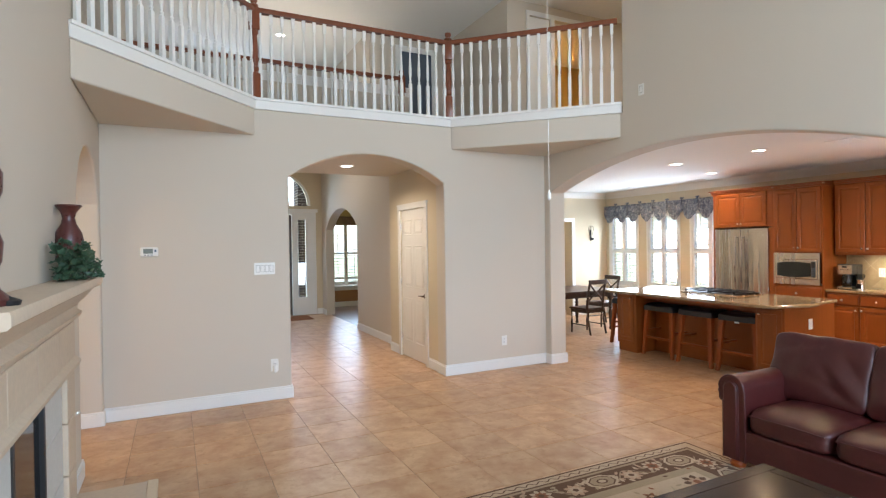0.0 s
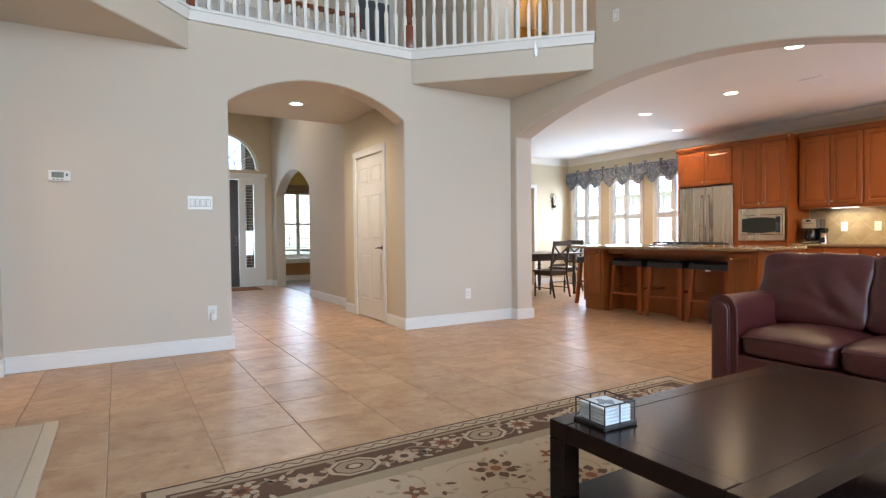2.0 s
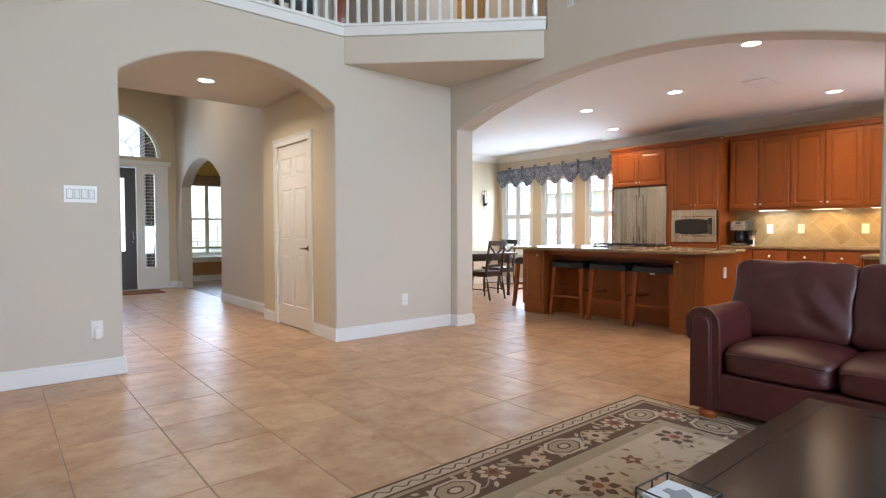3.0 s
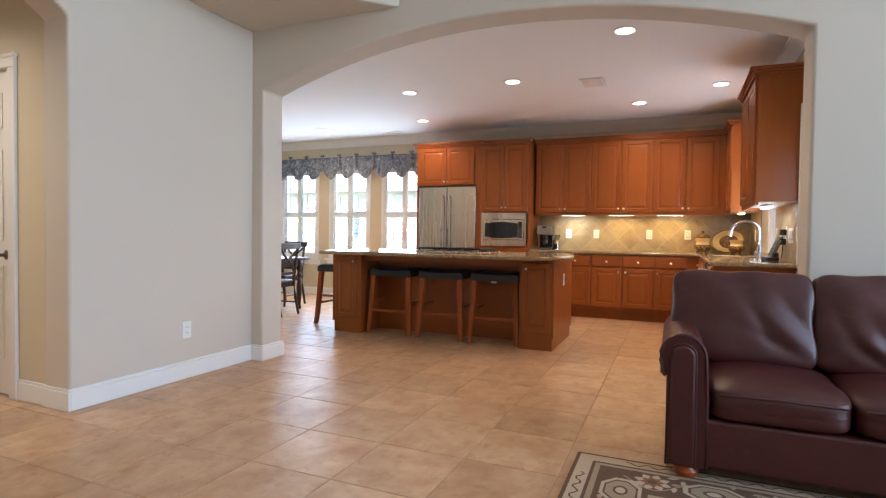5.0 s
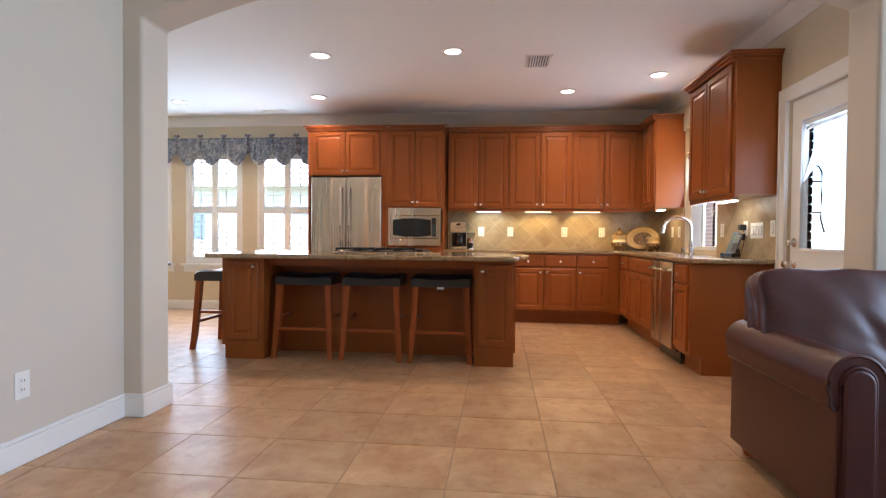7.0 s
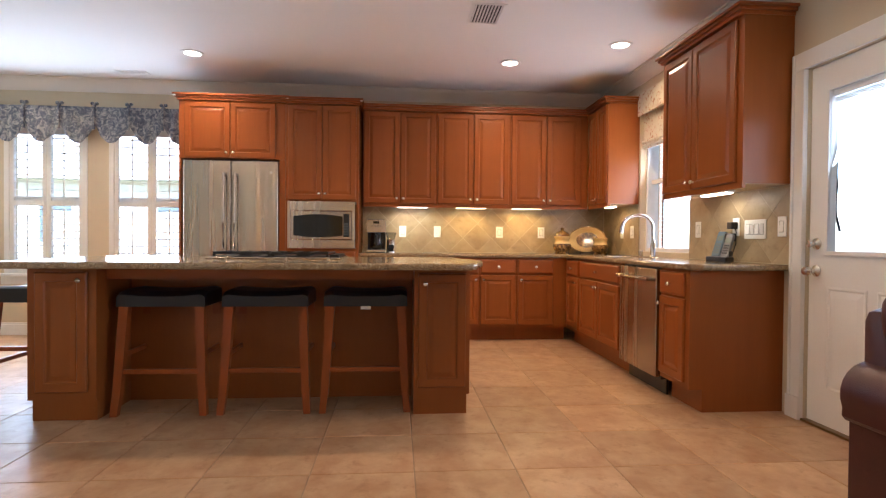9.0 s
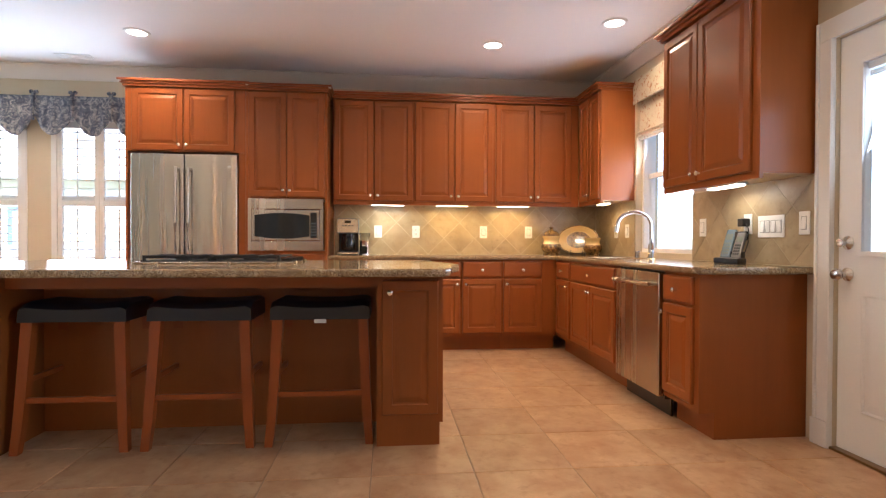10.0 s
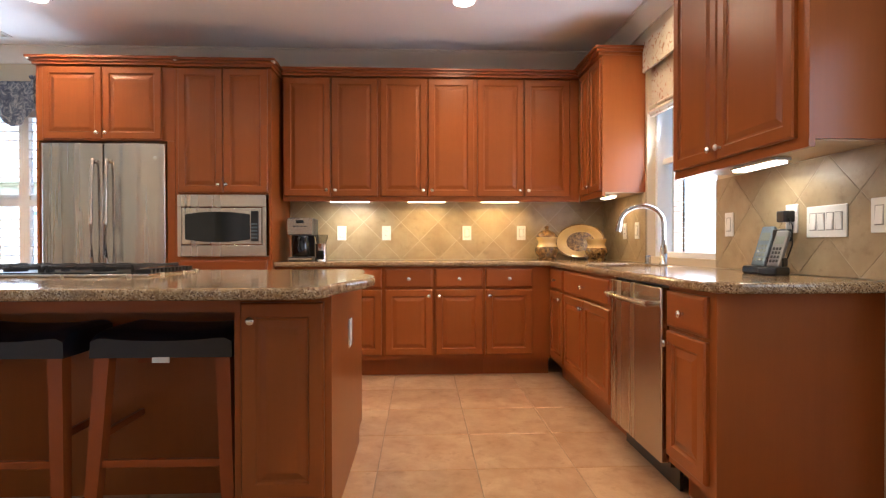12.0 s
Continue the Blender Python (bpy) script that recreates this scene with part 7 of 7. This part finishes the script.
def shrub(m, r, label):
    t = thing("shrub", m, label, "shrub", "garden shrubs")
    rnd = random.Random(int(m.translation.x * 10))
    st, bm = bmesh.new(), bmesh.new()
    for k in range(14):
        a, e = rnd.uniform(0, 6.28), rnd.uniform(0.5, 1.4)
        tube(st, [(0, 0, 0), (math.cos(a) * r * 0.5 * math.cos(e), math.sin(a) * r * 0.5 * math.cos(e), r * 0.7), (math.cos(a) * r * math.cos(e), math.sin(a) * r * math.cos(e), r * 1.5 * math.sin(e))], [0.02, 0.012, 0.005], 5)
    for k in range(900):
        d = Vector((rnd.gauss(0, 1), rnd.gauss(0, 1), rnd.gauss(0, 1))).normalized() * r * (0.45 + 0.55 * rnd.random()) * rnd.uniform(0.8, 1.12)
        p = Vector((d.x, d.y, r * 0.85 + d.z * 0.85))
        q = Euler((rnd.uniform(0, 6), rnd.uniform(0, 6), rnd.uniform(0, 6))).to_matrix()
        s = rnd.uniform(0.03, 0.06)
        bm.faces.new([bm.verts.new(p + q @ Vector(c) * s) for c in ((0, -1, 0), (0.5, 0, 0.1), (0, 1, 0), (-0.5, 0, 0.1))])
    part("branches", st, FENCE, t)
    ob = part("foliage", bm, FOLIAGE, t)
    ob["kind"] = "stuff"


for x, y, r in ((5.2, -3.6, 0.55),):
    shrub(pose(x, y, -0.16), r, "leafy green garden shrub")

# ---- floor tiles and backsplash tiles ----
PITCH, GX, GY = 0.4625, 5.30, 3.97


def tile_mesh(name, size, thick, material):
    bm = bmesh.new()
    s, c = size / 2, 0.003
    lo = [bm.verts.new((a * s, b * s, -thick)) for a, b in ((-1, -1), (1, -1), (1, 1), (-1, 1))]
    mid = [bm.verts.new((a * s, b * s, -c * 0.7)) for a, b in ((-1, -1), (1, -1), (1, 1), (-1, 1))]
    top = [bm.verts.new((a * (s - c), b * (s - c), 0)) for a, b in ((-1, -1), (1, -1), (1, 1), (-1, 1))]
    for p, q in ((lo, mid), (mid, top)):
        for k in range(4):
            bm.faces.new((p[k], p[(k + 1) % 4], q[(k + 1) % 4], q[k]))
    bm.faces.new(top)
    me = bpy.data.meshes.new(name)
    bm.to_mesh(me)
    bm.free()
    me.materials.append(material)
    return me


def in_rooms(x, y):
    return (WX - 0.4 < x < 9.5 and -3.3 < y < 6.75 and not (x > 5.4 and y < 1.9)) or (x > 5.0 and 6.4 < y < 11.3) or (0.0 < x < 3.9 and 6.4 < y < 13.4) or (-2.6 < x < 0.2 and 4.2 < y < 7.3)


TILE_MESH = tile_mesh("tile", PITCH - 0.004, 0.006, TILE)
FLOOR = bpy.data.objects["floor"]
far = []
for i in range(-18, 10):
    for j in range(-16, 21):
        x, y = GX + (i + 0.5) * PITCH, GY + (j + 0.5) * PITCH
        if not in_rooms(x, y):
            continue
        if 0.0 < x < 7.4 and 0.9 < y < 6.9 or (7.3 < x < 9.0 and 2.6 < y < 4.4):
            o = new("tile", TILE_MESH)
            o.parent = FLOOR
            o.location = (x, y, random.uniform(-0.0006, 0.0))
        else:
            far.append((x, y))
verts, faces = [], []
for x, y in far:
    s, n = (PITCH - 0.004) / 2, len(verts)
    verts += [(x - s, y - s, -0.0005), (x + s, y - s, -0.0005), (x + s, y + s, -0.0005), (x - s, y + s, -0.0005), (x - s, y - s, -0.006), (x + s, y - s, -0.006), (x + s, y + s, -0.006), (x - s, y + s, -0.006)]
    faces += [(n, n + 1, n + 2, n + 3), (n, n + 4, n + 5, n + 1), (n + 1, n + 5, n + 6, n + 2), (n + 2, n + 6, n + 7, n + 3), (n + 3, n + 7, n + 4, n)]
me = bpy.data.meshes.new("far_tiles")
me.from_pydata(verts, [], faces)
me.materials.append(TILE)
ft = new("far_tiles", me)
ft.parent = FLOOR
tagged(ft, "", "", "", "stuff")

# diagonal backsplash tiles, clipped at the worktop and the wall cabinets
SP = 0.232


def splash(wall_name, u0, u1, z0, z1, place, label):
    """Tiles set on their corners over a wall stretch; place turns (u, z, height) into the world."""
    base = tagged(solid(wall_name, bmesh.new(), SPLASH_GROUT), label, "backsplash", "", "structure")
    bm = bmesh.new()
    q = [bm.verts.new(place(u, z, 0.0085)) for u, z in ((u0, z0), (u1, z0), (u1, z1), (u0, z1))]
    bm.faces.new(q)
    bm.to_mesh(base.data)
    bm.free()
    h = SP / math.sqrt(2)
    n, m = int((u1 - u0) / h) + 3, int((z1 - z0) / h) + 3
    for i in range(-2, n):
        for j in range(-2, m):
            if (i + j) % 2:
                continue
            cu, cz = u0 + i * h, z0 + j * h
            g = h - 0.0026
            poly = [(cu, cz - g), (cu + g, cz), (cu, cz + g), (cu - g, cz)]
            for axis, lim, sign in ((0, u0 + 0.001, 1), (0, u1 - 0.001, -1), (1, z0 + 0.001, 1), (1, z1 - 0.001, -1)):
                out = []
                for a, b in zip(poly, poly[1:] + poly[:1]):
                    da, db = (a[axis] - lim) * sign, (b[axis] - lim) * sign
                    if da >= 0:
                        out.append(a)
                    if da * db < 0:
                        s = da / (da - db)
                        out.append((a[0] + (b[0] - a[0]) * s, a[1] + (b[1] - a[1]) * s))
                poly = out
                if not poly:
                    break
            if len(poly) < 3:
                continue
            bm = bmesh.new()
            ku, kz = sum(p[0] for p in poly) / len(poly), sum(p[1] for p in poly) / len(poly)
            lo = [bm.verts.new(place(u, z, 0.003)) for u, z in poly]
            hi = [bm.verts.new(place(ku + (u - ku) * 0.992, kz + (z - kz) * 0.992, 0.0102)) for u, z in poly]
            for k in range(len(poly)):
                bm.faces.new((lo[k], lo[(k + 1) % len(poly)], hi[(k + 1) % len(poly)], hi[k]))
            bm.faces.new(hi)
            part("tile", bm, SPLASH, base)


splash("backsplash_east", SY + 0.012, 4.90, CT + 0.002, 1.424, lambda u, z, h: (KX - h, u, z), "tan stone-look backsplash tiles set diagonally")
splash("backsplash_south_near", 6.435, 7.585, CT + 0.002, 1.398, lambda u, z, h: (u, SY + h, z), "tan stone-look backsplash tiles set diagonally")
splash("backsplash_south_far", 8.515, KX - 0.012, CT + 0.002, 1.424, lambda u, z, h: (u, SY + h, z), "tan stone-look backsplash tiles set diagonally")
